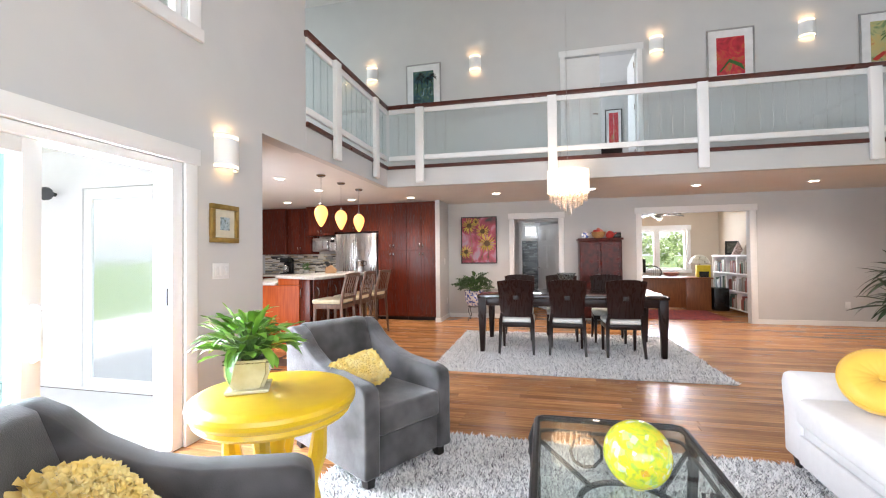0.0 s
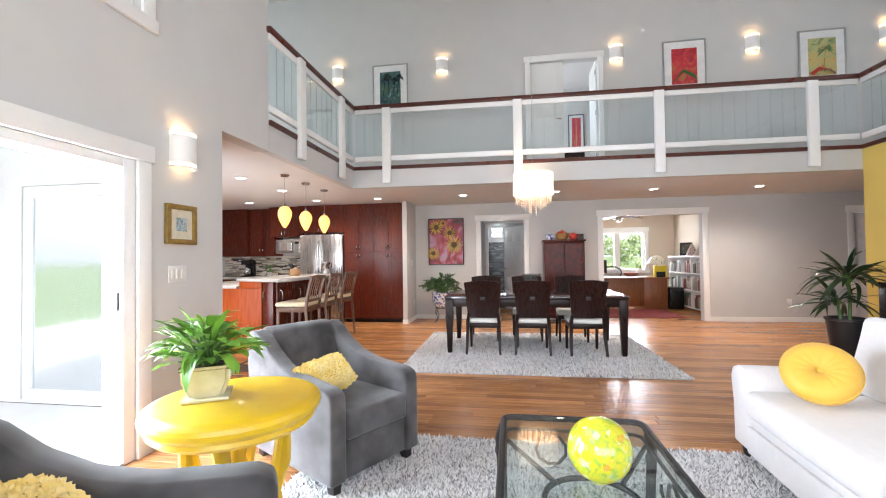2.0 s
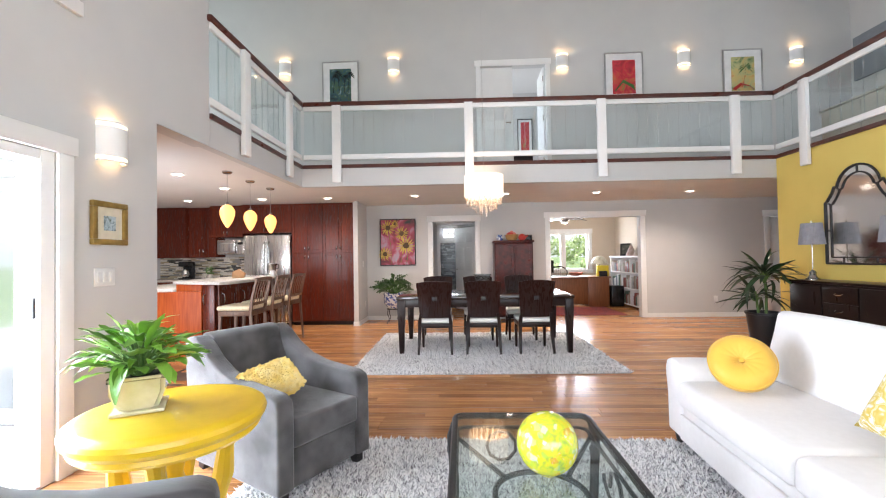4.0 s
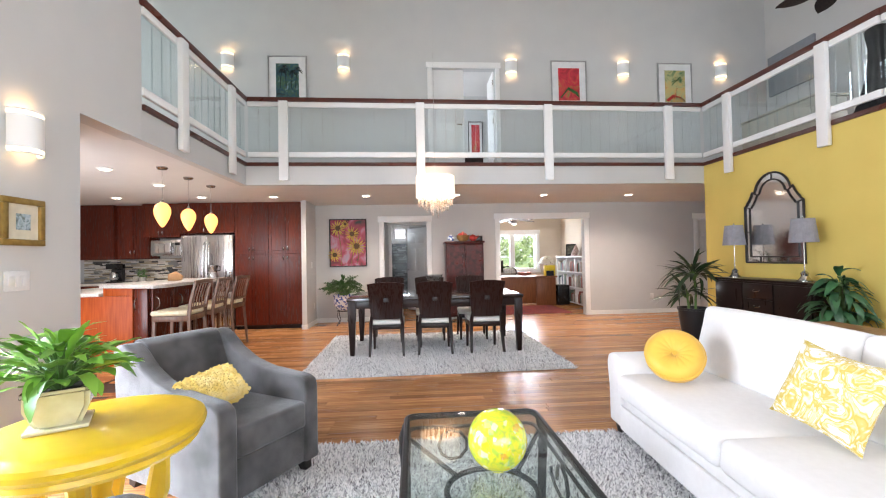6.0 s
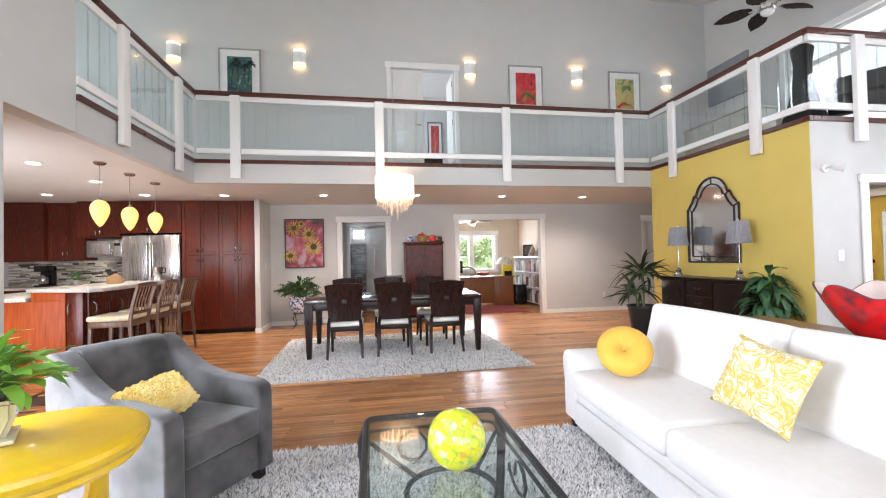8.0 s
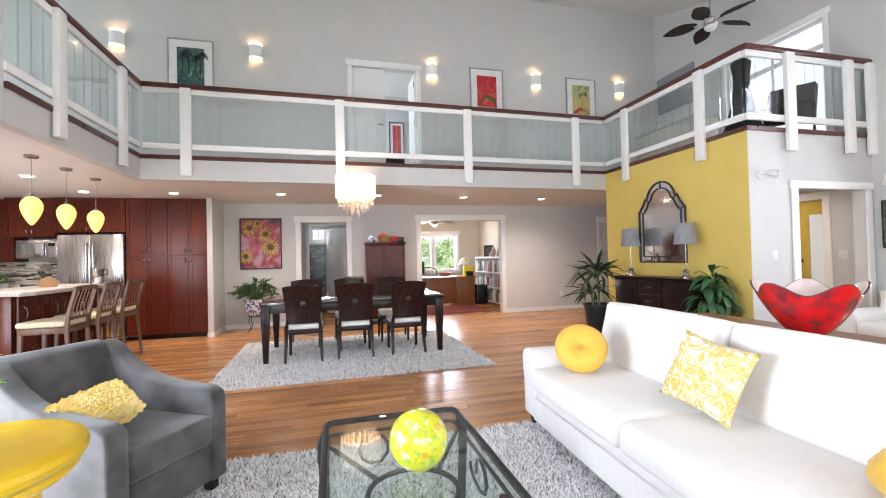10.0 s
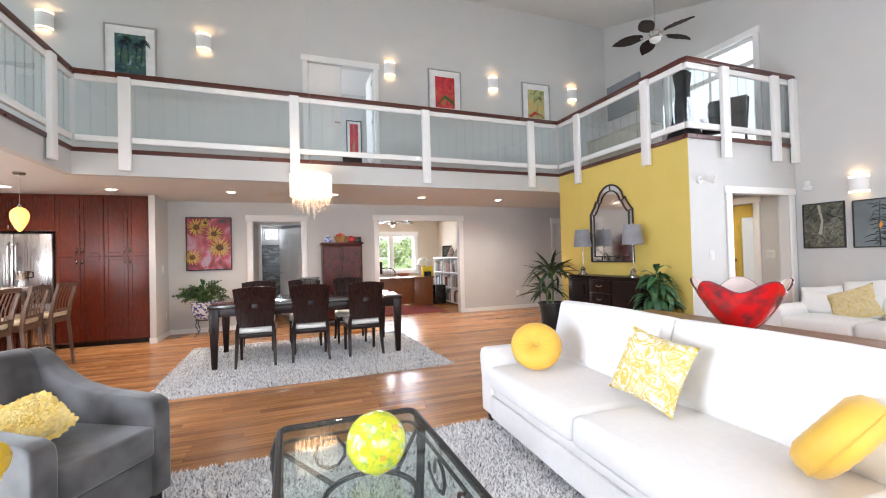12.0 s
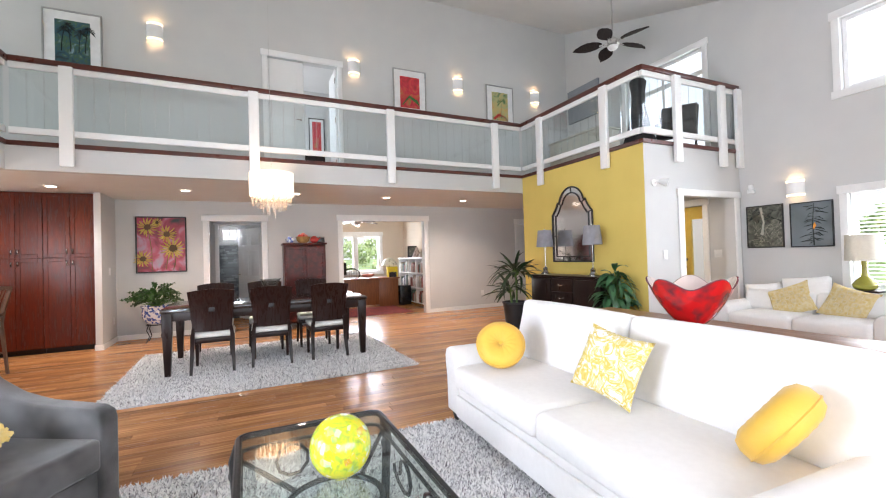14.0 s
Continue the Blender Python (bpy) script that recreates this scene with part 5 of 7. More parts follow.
# sofa table and red bowl
M_TABLEWOOD = surface("honey_wood", (0.28, 0.12, 0.045), (0.2, 0.08, 0.03), 9, 0.35, stretch=(5, 0.5, 1))
sf = thing("sofa_table", pose(2.86, 1.66, 0), "honey-brown wooden console table behind the sofa", "console table")
part("tabletop", box(-0.25, 0.25, -1.3, 1.3, 0.70, 0.735, 0.006), M_TABLEWOOD, sf)
part("apron", box(-0.2, 0.2, -1.2, 1.2, 0.62, 0.699, 0.004), M_TABLEWOOD, sf)
for sx in (-1, 1):
    for sy in (-1, 1):
        part("leg", box(sx * 0.2 - 0.025, sx * 0.2 + 0.025, sy * 1.22 - 0.025, sy * 1.22 + 0.025, 0, 0.699, 0.004), M_TABLEWOOD, sf)
M_RED = surface("red_art_glass", (0.66, 0.010, 0.014), (0.07, 0.025, 0.035), 8, 0.06, blotch=0.1, coat=0.6, detail=2.0)
M_RED.node_tree.nodes["Color Ramp"].color_ramp.elements[0].position = 0.47
M_SMOKE = surface("smoky_band", (0.10, 0.04, 0.06), (0.22, 0.05, 0.08), 14, 0.12)
M_MILK = surface("milky_glass", (0.78, 0.66, 0.62), rough=0.12)
bw = thing("red_glass_bowl", pose(2.85, 1.98, 0.737), "large fluted red art glass bowl on the console table", "bowl")


def fluted(prof, n=96, amp=0.036):
    bm = lathe(prof, n)
    top_z = max(p[1] for p in prof)
    for v in bm.verts:
        a = math.atan2(v.co.y, v.co.x)
        q = max(0, v.co.z / top_z) ** 2.2
        v.co.z += amp * q * math.cos(a * 5 - 3.05)
        k = 1 + 0.08 * q * math.cos(a * 5 - 3.05)
        v.co.x *= k
        v.co.y *= k
    return bm


part("bowl", fluted([(0.075, 0), (0.10, 0.010), (0.145, 0.06), (0.20, 0.14), (0.246, 0.22), (0.277, 0.285), (0.270, 0.287), (0.238, 0.22), (0.19, 0.14), (0.132, 0.062), (0.03, 0.03)]), M_RED, bw, smooth=60)
part("lining", fluted([(0.02, 0.035), (0.130, 0.068), (0.188, 0.146), (0.235, 0.225), (0.267, 0.290), (0.262, 0.290), (0.228, 0.23), (0.18, 0.15), (0.12, 0.075), (0.02, 0.042)]), M_MILK, bw, "milky pale inside", smooth=60)
part("rim", tube([(0.274 * (1 + 0.08 * math.cos(a * 5 - 3.05)) * math.cos(a), 0.274 * (1 + 0.08 * math.cos(a * 5 - 3.05)) * math.sin(a), 0.287 + 0.036 * math.cos(a * 5 - 3.05)) for a in [k * math.pi / 60 for k in range(121)]], 0.0045, 6), M_SMOKE, bw, "dark glass rim")
# credenza with lamps and mirror
cr = thing("credenza", pose(4.41, 4.95, 0), "dark espresso wooden credenza against the yellow wall", "sideboard")
part("body", box(-0.17, 0.20, -0.74, 0.74, 0.08, 0.885, 0.004), M_DARK, cr)
part("top", box(-0.19, 0.21, -0.76, 0.76, 0.887, 0.915, 0.006), M_DARK, cr)
part("plinth", box(-0.15, 0.2, -0.72, 0.72, 0, 0.078), M_DARK, cr)


def front_panel(name, y0, y1, z0, z1, handle):
    bm = box(-0.19, -0.172, y0 + 0.006, y1 - 0.006, z0 + 0.006, z1 - 0.006, 0.004)
    d = part(name, bm, M_DARK, cr)
    if handle == "pull":
        yc, zc = (y0 + y1) / 2, (z0 + z1) / 2
        part("pull", tube([(-0.19, yc - 0.045, zc + 0.012), (-0.208, yc - 0.045, zc), (-0.21, yc, zc - 0.008), (-0.208, yc + 0.045, zc), (-0.19, yc + 0.045, zc + 0.012)], 0.006, 6), M_CHROME, d, "bright metal pull")
    else:
        part("pull", box(-0.2, -0.19, handle - 0.014, handle + 0.014, (z0 + z1) / 2 - 0.03, (z0 + z1) / 2 + 0.03, 0.003), M_CHROME, d, "bright metal ring plate")


front_panel("door", 0.24, 0.72, 0.1, 0.87, 0.30)
front_panel("door", -0.72, -0.24, 0.1, 0.87, -0.30)
for k in range(4):
    front_panel("drawer", -0.23, 0.23, 0.1 + k * 0.1925, 0.1 + (k + 1) * 0.1925, "pull")

M_SHADE = surface("grey_pleated_silk", (0.30, 0.30, 0.33), (0.25, 0.25, 0.28), 20, 0.7)


def table_lamp(m, label="grey pleated-shade table lamp with a slim metal stem"):
    ob = thing("table_lamp", m, label, "table lamp", "lamps on the credenza")
    part("base", lathe([(0.075, 0), (0.075, 0.012), (0.05, 0.03), (0.035, 0.06), (0.04, 0.09), (0.015, 0.12)], 20), M_CHROME, ob)
    part("stem", tube([(0, 0, 0.11), (0, 0, 0.50)], 0.007, 8), M_CHROME, ob)
    bm = bmesh.new()
    n = 96
    rings = []
    for r0, z in ((0.135, 0.44), (0.105, 0.71), (0.101, 0.71), (0.131, 0.44)):
        rings.append([bm.verts.new(((r0 + (0.003 if k % 2 else 0)) * math.cos(2 * math.pi * k / n), (r0 + (0.003 if k % 2 else 0)) * math.sin(2 * math.pi * k / n), z)) for k in range(n)])
    for a, b in zip(rings, rings[1:] + rings[:1]):
        for k in range(n):
            bm.faces.new((a[k], a[(k + 1) % n], b[(k + 1) % n], b[k]))
    part("shade", bm, M_SHADE, ob, "grey pleated shade", smooth=20)
    part("finial", lathe([(0.004, 0.50), (0.006, 0.71), (0.01, 0.725), (0.004, 0.74)], 8), M_CHROME, ob)
    return ob


tl = table_lamp(pose(4.41, 5.53, 0.916))
copy_thing(tl, pose(4.41, 4.49, 0.916))

mi = thing("arched_mirror", pose(XY - 0.004, 5.125, 1.115, 0, 0, -90) @ Matrix.Scale(1.03, 4), "arched black-framed mirror on the yellow wall", "mirror")


def arch(s=0.0):
    """The mirror's outline inset by s: straight sides, shoulders and a round crown."""
    w, out = 0.43 - s, []
    out += [(-w, s), (-w, 0.74 - s * 0.3)]
    out += [(-w + 0.03 + 0.10 * k / 6, 0.76 - s * 0.6 + 0.14 * (k / 6) ** 1.6 + (0.02 if k else 0)) for k in range(7)]
    rr = 0.27 - s
    out += [(rr * math.cos(math.radians(168 - 156 * k / 16)), 0.86 - s * 0.15 + rr * math.sin(math.radians(168 - 156 * k / 16))) for k in range(17)]
    right = [(-x, z) for x, z in out[:9]][::-1]
    return out + right


M_MIRROR = surface("silvered_glass", (0.86, 0.87, 0.87), (0.86, 0.87, 0.87), rough=0.09, metal=1.0, blotch=0)
part("mirror_glass", prism(arch(0.01), 0.012, "y", at=-0.014), M_MIRROR, mi, "silvered mirror glass", smooth=0)
for s in (0.0, 0.075):
    lp = [(x, -0.02, z) for x, z in arch(s)]
    part("frame", tube(lp + lp[:1], 0.013 if s == 0 else 0.009, 8), M_IRON, mi, "black metal frame")
o, i_ = arch(0.0), arch(0.075)
for k in (1, 8, 17, 26, len(o) - 2):
    part("muntin", tube([(o[k][0], -0.02, o[k][1]), (i_[k][0], -0.02, i_[k][1])], 0.007, 6), M_IRON, mi)
for x in (-0.2, 0.2):
    part("muntin", tube([(x, -0.02, 0), (x, -0.02, 0.075)], 0.007, 6), M_IRON, mi)
for s in (-1, 1):
    part("muntin", tube([(s * 0.43, -0.02, 0.4), (s * 0.355, -0.02, 0.4)], 0.007, 6), M_IRON, mi)

# big plants
M_POTBLACK = surface("black_planter", (0.016, 0.016, 0.018), rough=0.4)
dr = thing("potted_dracaena", pose(3.98, 5.80, 0), "dark strap-leaved dracaena in a black planter", "potted plant")
part("pot", lathe([(0.14, 0), (0.145, 0.01), (0.20, 0.45), (0.212, 0.455), (0.212, 0.48), (0.19, 0.48), (0.185, 0.42)], 28), M_POTBLACK, dr)
part("soil", lathe([(0.18, 0.41), (0.183, 0.44)], 20), M_SOIL, dr)
part("cane", tube([(0.03, 0, 0.43), (0.05, 0.01, 0.7), (0.04, 0.03, 0.95)], [0.018, 0.016, 0.012], 8), M_STEM, dr)
part("cane", tube([(-0.05, 0.02, 0.43), (-0.08, 0.03, 0.75)], [0.018, 0.012], 8), M_STEM, dr)
strap = [leaf_data("strap_leaf", 0.46, 0.055, d, M_DRAC) for d in (0.3, 0.8, 1.3)]
foliage(dr, strap, 50, 5, (0.04, 0.03, 0.88), 0.17, 0.30, (0.75, 1.2), (30, 95), 0.5)
foliage(dr, strap, 34, 6, (-0.08, 0.03, 0.62), 0.16, 0.22, (0.6, 1.0), (5, 70), 0.5)
fo = thing("potted_foliage_plant", pose(4.35, 4.05, 0), "deep green broad-leaved plant in a dark pot", "potted plant")
part("pot", lathe([(0.13, 0), (0.17, 0.4), (0.18, 0.42), (0.165, 0.42), (0.16, 0.38)], 24), M_POTBLACK, fo)
part("soil", lathe([(0.155, 0.37), (0.16, 0.39)], 20), M_SOIL, fo)
broad = [leaf_data("broad_leaf", 0.26, 0.075, d, M_BROAD) for d in (0.9, 1.4, 1.9)]
foliage(fo, broad, 100, 9, (0, 0, 0.40), 0.21, 0.66, (0.7, 1.15), (0, 70), 0.85, squash=0.8)
ph = thing("potted_philodendron", pose(-1.36, 8.28, 0), "lobed-leaf plant in a blue and white jardiniere on an iron stand", "potted plant")
M_CHINA = surface("blue_white_china", (0.78, 0.80, 0.83), (0.06, 0.11, 0.38), 22, 0.15, coat=0.5, detail=1.5, blotch=0.02)
M_CHINA.node_tree.nodes["Color Ramp"].color_ramp.elements[0].position = 0.50
M_CHINA.node_tree.nodes["Color Ramp"].color_ramp.elements[1].position = 0.58
part("jardiniere", lathe([(0.10, 0.29), (0.13, 0.31), (0.19, 0.40), (0.20, 0.48), (0.185, 0.54), (0.21, 0.575), (0.21, 0.59), (0.18, 0.59), (0.17, 0.54)], 32), M_CHINA, ph, "blue and white porcelain pot")
part("soil", lathe([(0.16, 0.53), (0.165, 0.55)], 20), M_SOIL, ph)
for k in range(4):
    a = math.radians(45 + 90 * k)
    part("stand_leg", tube([(0.13 * math.cos(a), 0.13 * math.sin(a), 0.28), (0.16 * math.cos(a), 0.16 * math.sin(a), 0.2), (0.11 * math.cos(a), 0.11 * math.sin(a), 0.1), (0.17 * math.cos(a), 0.17 * math.sin(a), 0)], 0.008, 6), M_IRON, ph)
part("stand_ring", tube([(0.13 * math.cos(k * math.pi / 10), 0.13 * math.sin(k * math.pi / 10), 0.28) for k in range(21)], 0.009, 6), M_IRON, ph)
lobed = [leaf_data("lobed_leaf", 0.22, 0.085, d, M_PHILO, wave=0.26, n=11) for d in (0.3, 0.7)]
foliage(ph, lobed, 74, 12, (0, -0.02, 0.56), 0.36, 0.36, (0.7, 1.1), (0, 60), 0.8, squash=0.6)


# ---- pictures ----
def painted(name, stops, scale=5.0, distort=1.5, detail=4.0):
    """A painting's colours: bands of a distorted noise."""
    m = bpy.data.materials.new(name)
    m.use_nodes = True
    nt = m.node_tree
    tc, ns, rp = nt.nodes.new("ShaderNodeTexCoord"), nt.nodes.new("ShaderNodeTexNoise"), nt.nodes.new("ShaderNodeValToRGB")
    ns.inputs["Scale"].default_value, ns.inputs["Distortion"].default_value, ns.inputs["Detail"].default_value = scale, distort, detail
    nt.links.new(tc.outputs["Object"], ns.inputs["Vector"])
    el = rp.color_ramp.elements
    el[0].position, el[0].color = stops[0][0], (*stops[0][1], 1)
    el[1].position, el[1].color = stops[-1][0], (*stops[-1][1], 1)
    for p, c in stops[1:-1]:
        e = el.new(p)
        e.color = (*c, 1)
    nt.links.new(ns.outputs["Fac"], rp.inputs[0])
    bs = nt.nodes["Principled BSDF"]
    nt.links.new(rp.outputs[0], bs.inputs["Base Color"])
    bs.inputs["Roughness"].default_value = 0.35
    return m


def plain(name, c, rough=0.6):
    return surface(name, c, scale=20, rough=rough, blotch=0.05)


def picture(name, m, w, h, frame_w, frame_m, mat_w, canvas, label, mat_m=None):
    """A framed picture in local x and z, hung with its back at y = 0 and facing -y."""
    ob = thing(name, m, label, "picture")
    bm = bmesh.new()
    for a in ((-w / 2, w / 2, h / 2 - frame_w, h / 2), (-w / 2, w / 2, -h / 2, -h / 2 + frame_w),
              (-w / 2, -w / 2 + frame_w, -h / 2 + frame_w, h / 2 - frame_w), (w / 2 - frame_w, w / 2, -h / 2 + frame_w, h / 2 - frame_w)):
        box(a[0], a[1], -0.032, -0.003, a[2], a[3], 0.005, 2, bm)
    part("frame", bm, frame_m, ob)
    iw, ih = w / 2 - frame_w, h / 2 - frame_w
    if mat_w:
        part("mat", box(-iw, iw, -0.016, -0.004, -ih, ih), mat_m or M_WHITE, ob, "white mat")
    part("canvas", box(-iw + mat_w, iw - mat_w, -0.021, -0.0165 if mat_w else -0.004, -ih + mat_w, ih - mat_w), canvas, ob, "painted scene")
    return ob, iw - mat_w, ih - mat_w


M_SILVER = surface("silver_frame", (0.45, 0.45, 0.44), rough=0.35, metal=0.7, bump=0.1)
M_GILT = surface("gilt_frame", (0.42, 0.28, 0.08), (0.28, 0.18, 0.05), 20, 0.35, metal=0.6, bump=0.2, bscale=60)
M_BLKFRAME = plain("black_frame", (0.012, 0.011, 0.011), 0.35)


def palm(parent, x, z, h, lean, trunk_m, frond_m, y=-0.0235, size=0.09):
    """A painted palm: a flat trunk stroke and frond strokes."""
    b = bmesh.new()
    pts = [(x + lean * (k / 5) ** 2, y, z + h * k / 5) for k in range(6)]
    tube(pts, [0.008, 0.007, 0.006, 0.006, 0.005, 0.005], 4, b, flat=0.15)
    part("painted_trunk", b, trunk_m, parent)
    b = bmesh.new()
    for k in range(9):
        a = math.radians(-20 + 220 * k / 8)
        tip = [(x + lean + size * q * math.cos(a), y - 0.0006, z + h + size * q * math.sin(a) - size * 0.55 * q * q) for q in (0.05, 0.4, 0.75, 1.0)]
        tube(tip, [0.004, 0.014, 0.012, 0.002], 4, b, flat=0.12)
    part("painted_fronds", b, frond_m, parent)


M_CAN1 = painted("blue_palm_scene", ((0.3, (0.015, 0.03, 0.03)), (0.45, (0.03, 0.09, 0.12)), (0.55, (0.05, 0.11, 0.05)), (0.7, (0.22, 0.33, 0.42))), 7)
M_CAN2 = painted("red_leaf_scene", ((0.3, (0.30, 0.02, 0.03)), (0.5, (0.55, 0.03, 0.05)), (0.62, (0.5, 0.12, 0.05)), (0.7, (0.15, 0.25, 0.05))), 5)
M_CAN3 = painted("sunset_palm_scene", ((0.3, (0.08, 0.18, 0.07)), (0.45, (0.42, 0.42, 0.20)), (0.6, (0.55, 0.40, 0.14)), (0.7, (0.5, 0.10, 0.05))), 5)
P_DARK, P_GREEN, P_RED = plain("paint_dark", (0.015, 0.02, 0.02)), plain("paint_green", (0.05, 0.16, 0.04)), plain("paint_red", (0.5, 0.04, 0.03))
for px, pz, canvas, lab in ((-2.115, 4.37, M_CAN1, "framed painting of dark palms by blue water"), (2.85, 4.342, M_CAN2, "framed red abstract leaf painting"), (4.845, 4.322, M_CAN3, "framed painting of a palm at sunset")):
    pic, iw, ih = picture("framed_painting", pose(px, YU - 0.002, pz), 0.66, 0.86, 0.022, M_SILVER, 0.115, canvas, lab)
    if px < 0:
        for q, (x, hgt, ln) in enumerate(((-0.12, 0.30, 0.03), (-0.02, 0.36, -0.03), (0.07, 0.28, 0.02), (0.14, 0.33, 0.03))):
            palm(pic, x, -0.14, hgt, ln, P_DARK, P_DARK)
    elif px > 4:
        palm(pic, 0.02, -0.22, 0.34, 0.03, P_DARK, P_GREEN, size=0.13)
        part("painted_bush", tube([(-0.18, -0.0232, -0.26), (-0.05, -0.0232, -0.16), (0.1, -0.0232, -0.2), (0.18, -0.0232, -0.27)], 0.06, 6, flat=0.02), P_RED, pic)
    else:
        part("painted_leaf", tube([(-0.15, -0.0232, -0.25), (-0.02, -0.0232, -0.1), (0.12, -0.0232, -0.18), (0.18, -0.0232, -0.24)], [0.02, 0.05, 0.05, 0.01], 6, flat=0.02), P_GREEN, pic)

# sunflower picture
M_SUNBG = painted("crimson_field", ((0.3, (0.03, 0.03, 0.03)), (0.42, (0.28, 0.03, 0.05)), (0.52, (0.42, 0.07, 0.11)), (0.62, (0.45, 0.25, 0.32)), (0.75, (0.35, 0.36, 0.42))), 3)
P_PETAL, P_CORE, P_LEAF2 = plain("paint_petal", (0.66, 0.48, 0.09)), plain("paint_core", (0.10, 0.045, 0.01)), plain("paint_olive", (0.22, 0.22, 0.05))
sun_p, iw, ih = picture("sunflower_picture", pose(-1.325, YB - 0.002, 1.60), 0.745, 0.97, 0.022, M_BLKFRAME, 0, M_SUNBG, "black-framed sunflower print on crimson")
r = random.Random(6)
for fx, fz, fr_ in ((-0.20, 0.30, 0.16), (0.08, 0.18, 0.15), (0.17, -0.07, 0.19), (-0.27, -0.24, 0.14), (-0.06, 0.38, 0.08)):
    b = bmesh.new()
    for k in range(16):
        a = k * math.pi / 8 + r.uniform(-0.1, 0.1)
        tube([(fx + fr_ * q * math.cos(a), -0.0235, fz + fr_ * q * math.sin(a)) for q in (0.3, 0.65, r.uniform(0.9, 1.1))], [fr_ * 0.08, fr_ * 0.17, 0.003], 4, b, flat=0.02)
    part("painted_petals", b, P_PETAL, sun_p)
    part("painted_core", tube([(fx, -0.0225, fz), (fx, -0.0262, fz)], fr_ * 0.36, 14), P_CORE, sun_p)
for x0, z0, x1, z1 in ((-0.18, 0.2, -0.14, -0.44), (0.1, 0.05, 0.06, -0.44), (0.2, -0.2, 0.17, -0.44)):
    part("painted_stem", tube([(x0, -0.0225, z0), ((x0 + x1) / 2 + 0.02, -0.0225, (z0 + z1) / 2), (x1, -0.0225, z1)], 0.008, 4, flat=0.1), P_LEAF2, sun_p)

# small gilt picture, photographs
M_SCENE = painted("small_landscape", ((0.3, (0.06, 0.08, 0.05)), (0.5, (0.35, 0.45, 0.5)), (0.65, (0.5, 0.55, 0.6)), (0.75, (0.2, 0.15, 0.1))), 22)
picture("gilt_framed_picture", pose(XL + 0.002, 2.75, 1.537, 0, 0, 90), 0.285, 0.29, 0.038, M_GILT, 0.058, M_SCENE, "small gilt-framed landscape picture", plain("cream_mat", (0.68, 0.62, 0.48)))
M_PH1 = painted("forest_photo", ((0.3, (0.035, 0.035, 0.028)), (0.5, (0.10, 0.105, 0.085)), (0.62, (0.17, 0.17, 0.14)), (0.8, (0.24, 0.25, 0.23))), 9, 2)
M_PH2 = painted("misty_photo", ((0.25, (0.07, 0.085, 0.09)), (0.45, (0.13, 0.155, 0.165)), (0.6, (0.17, 0.20, 0.215)), (0.8, (0.20, 0.235, 0.25))), 2.2, 0.6, 2.0)
p1, iw, ih = picture("forest_photograph", pose(XW - 0.002, 3.47, 1.54, 0, 0, -90), 0.464, 0.598, 0.014, M_BLKFRAME, 0, M_PH1, "black-framed dark forest photograph")
p2, iw, ih = picture("misty_photograph", pose(XW - 0.002, 2.93, 1.53, 0, 0, -90), 0.464, 0.588, 0.014, M_BLKFRAME, 0, M_PH2, "black-framed misty tree photograph")
part("orange_leaf", tube([(0.03, -0.0225, -0.06), (0.05, -0.0225, -0.02), (0.04, -0.0225, 0.02)], [0.012, 0.03, 0.006], 6, flat=0.05), plain("paint_orange", (0.8, 0.3, 0.03)), p2)
P_FIR, P_ROOT = plain("paint_fir", (0.028, 0.036, 0.032)), plain("paint_root", (0.34, 0.33, 0.27))
r = random.Random(14)
b = bmesh.new()
tube([(0.03, -0.0222, -0.27), (0.02, -0.0222, 0.0), (0.035, -0.0222, 0.27)], [0.012, 0.009, 0.004], 4, b, flat=0.1)
for k in range(30):
    z, sd_ = r.uniform(-0.22, 0.25), r.choice((-1, 1))
    ln = r.uniform(0.05, 0.16)
    tube([(0.03, -0.0222, z), (0.03 + sd_ * ln * 0.6, -0.0222, z - 0.012 + r.uniform(-0.02, 0.02)), (0.03 + sd_ * ln, -0.0222, z - 0.035 + r.uniform(-0.02, 0.03))], [0.004, 0.013, 0.003], 4, b, flat=0.08)
part("fir_branches", b, P_FIR, p2)
b = bmesh.new()
for k in range(60):
    x0, z0 = r.uniform(-0.2, 0.2), r.uniform(-0.27, 0.02)
    a = r.uniform(-0.5, 0.7) if r.random() < 0.7 else r.uniform(0.9, 2.2)
    ln = r.uniform(0.04, 0.11)
    x1, z1 = min(max(x0 + ln * math.cos(a), -0.21), 0.21), max(z0 + ln * math.sin(a), -0.27)
    tube([(x0, -0.0222, z0), ((x0 + x1) / 2, -0.0222, (z0 + z1) / 2 + 0.008), (x1, -0.0222, z1)], [0.0015, 0.003, 0.0015], 4, b, flat=0.1)
tube([(-0.02, -0.0224, -0.12), (0.0, -0.0224, 0.06), (-0.03, -0.0224, 0.27)], [0.035, 0.02, 0.03], 6, b, flat=0.02)
part("pale_roots", b, P_ROOT, p1)
b = bmesh.new()
for k in range(26):
    x0, z0 = r.uniform(-0.19, 0.19), r.uniform(0.08, 0.27)
    tube([(x0, -0.0226, z0), (min(max(x0 + r.uniform(-0.09, 0.09), -0.21), 0.21), -0.0226, z0 - 0.02), (min(max(x0 + r.uniform(-0.12, 0.12), -0.21), 0.21), -0.0226, z0 - 0.06)], [0.003, 0.012, 0.002], 4, b, flat=0.08)
part("fir_branches", b, P_FIR, p1)


# ---- switches, sockets, small wall things ----
M_PLASTIC = surface("white_plastic", (0.80, 0.80, 0.79), rough=0.35, blotch=0.01)


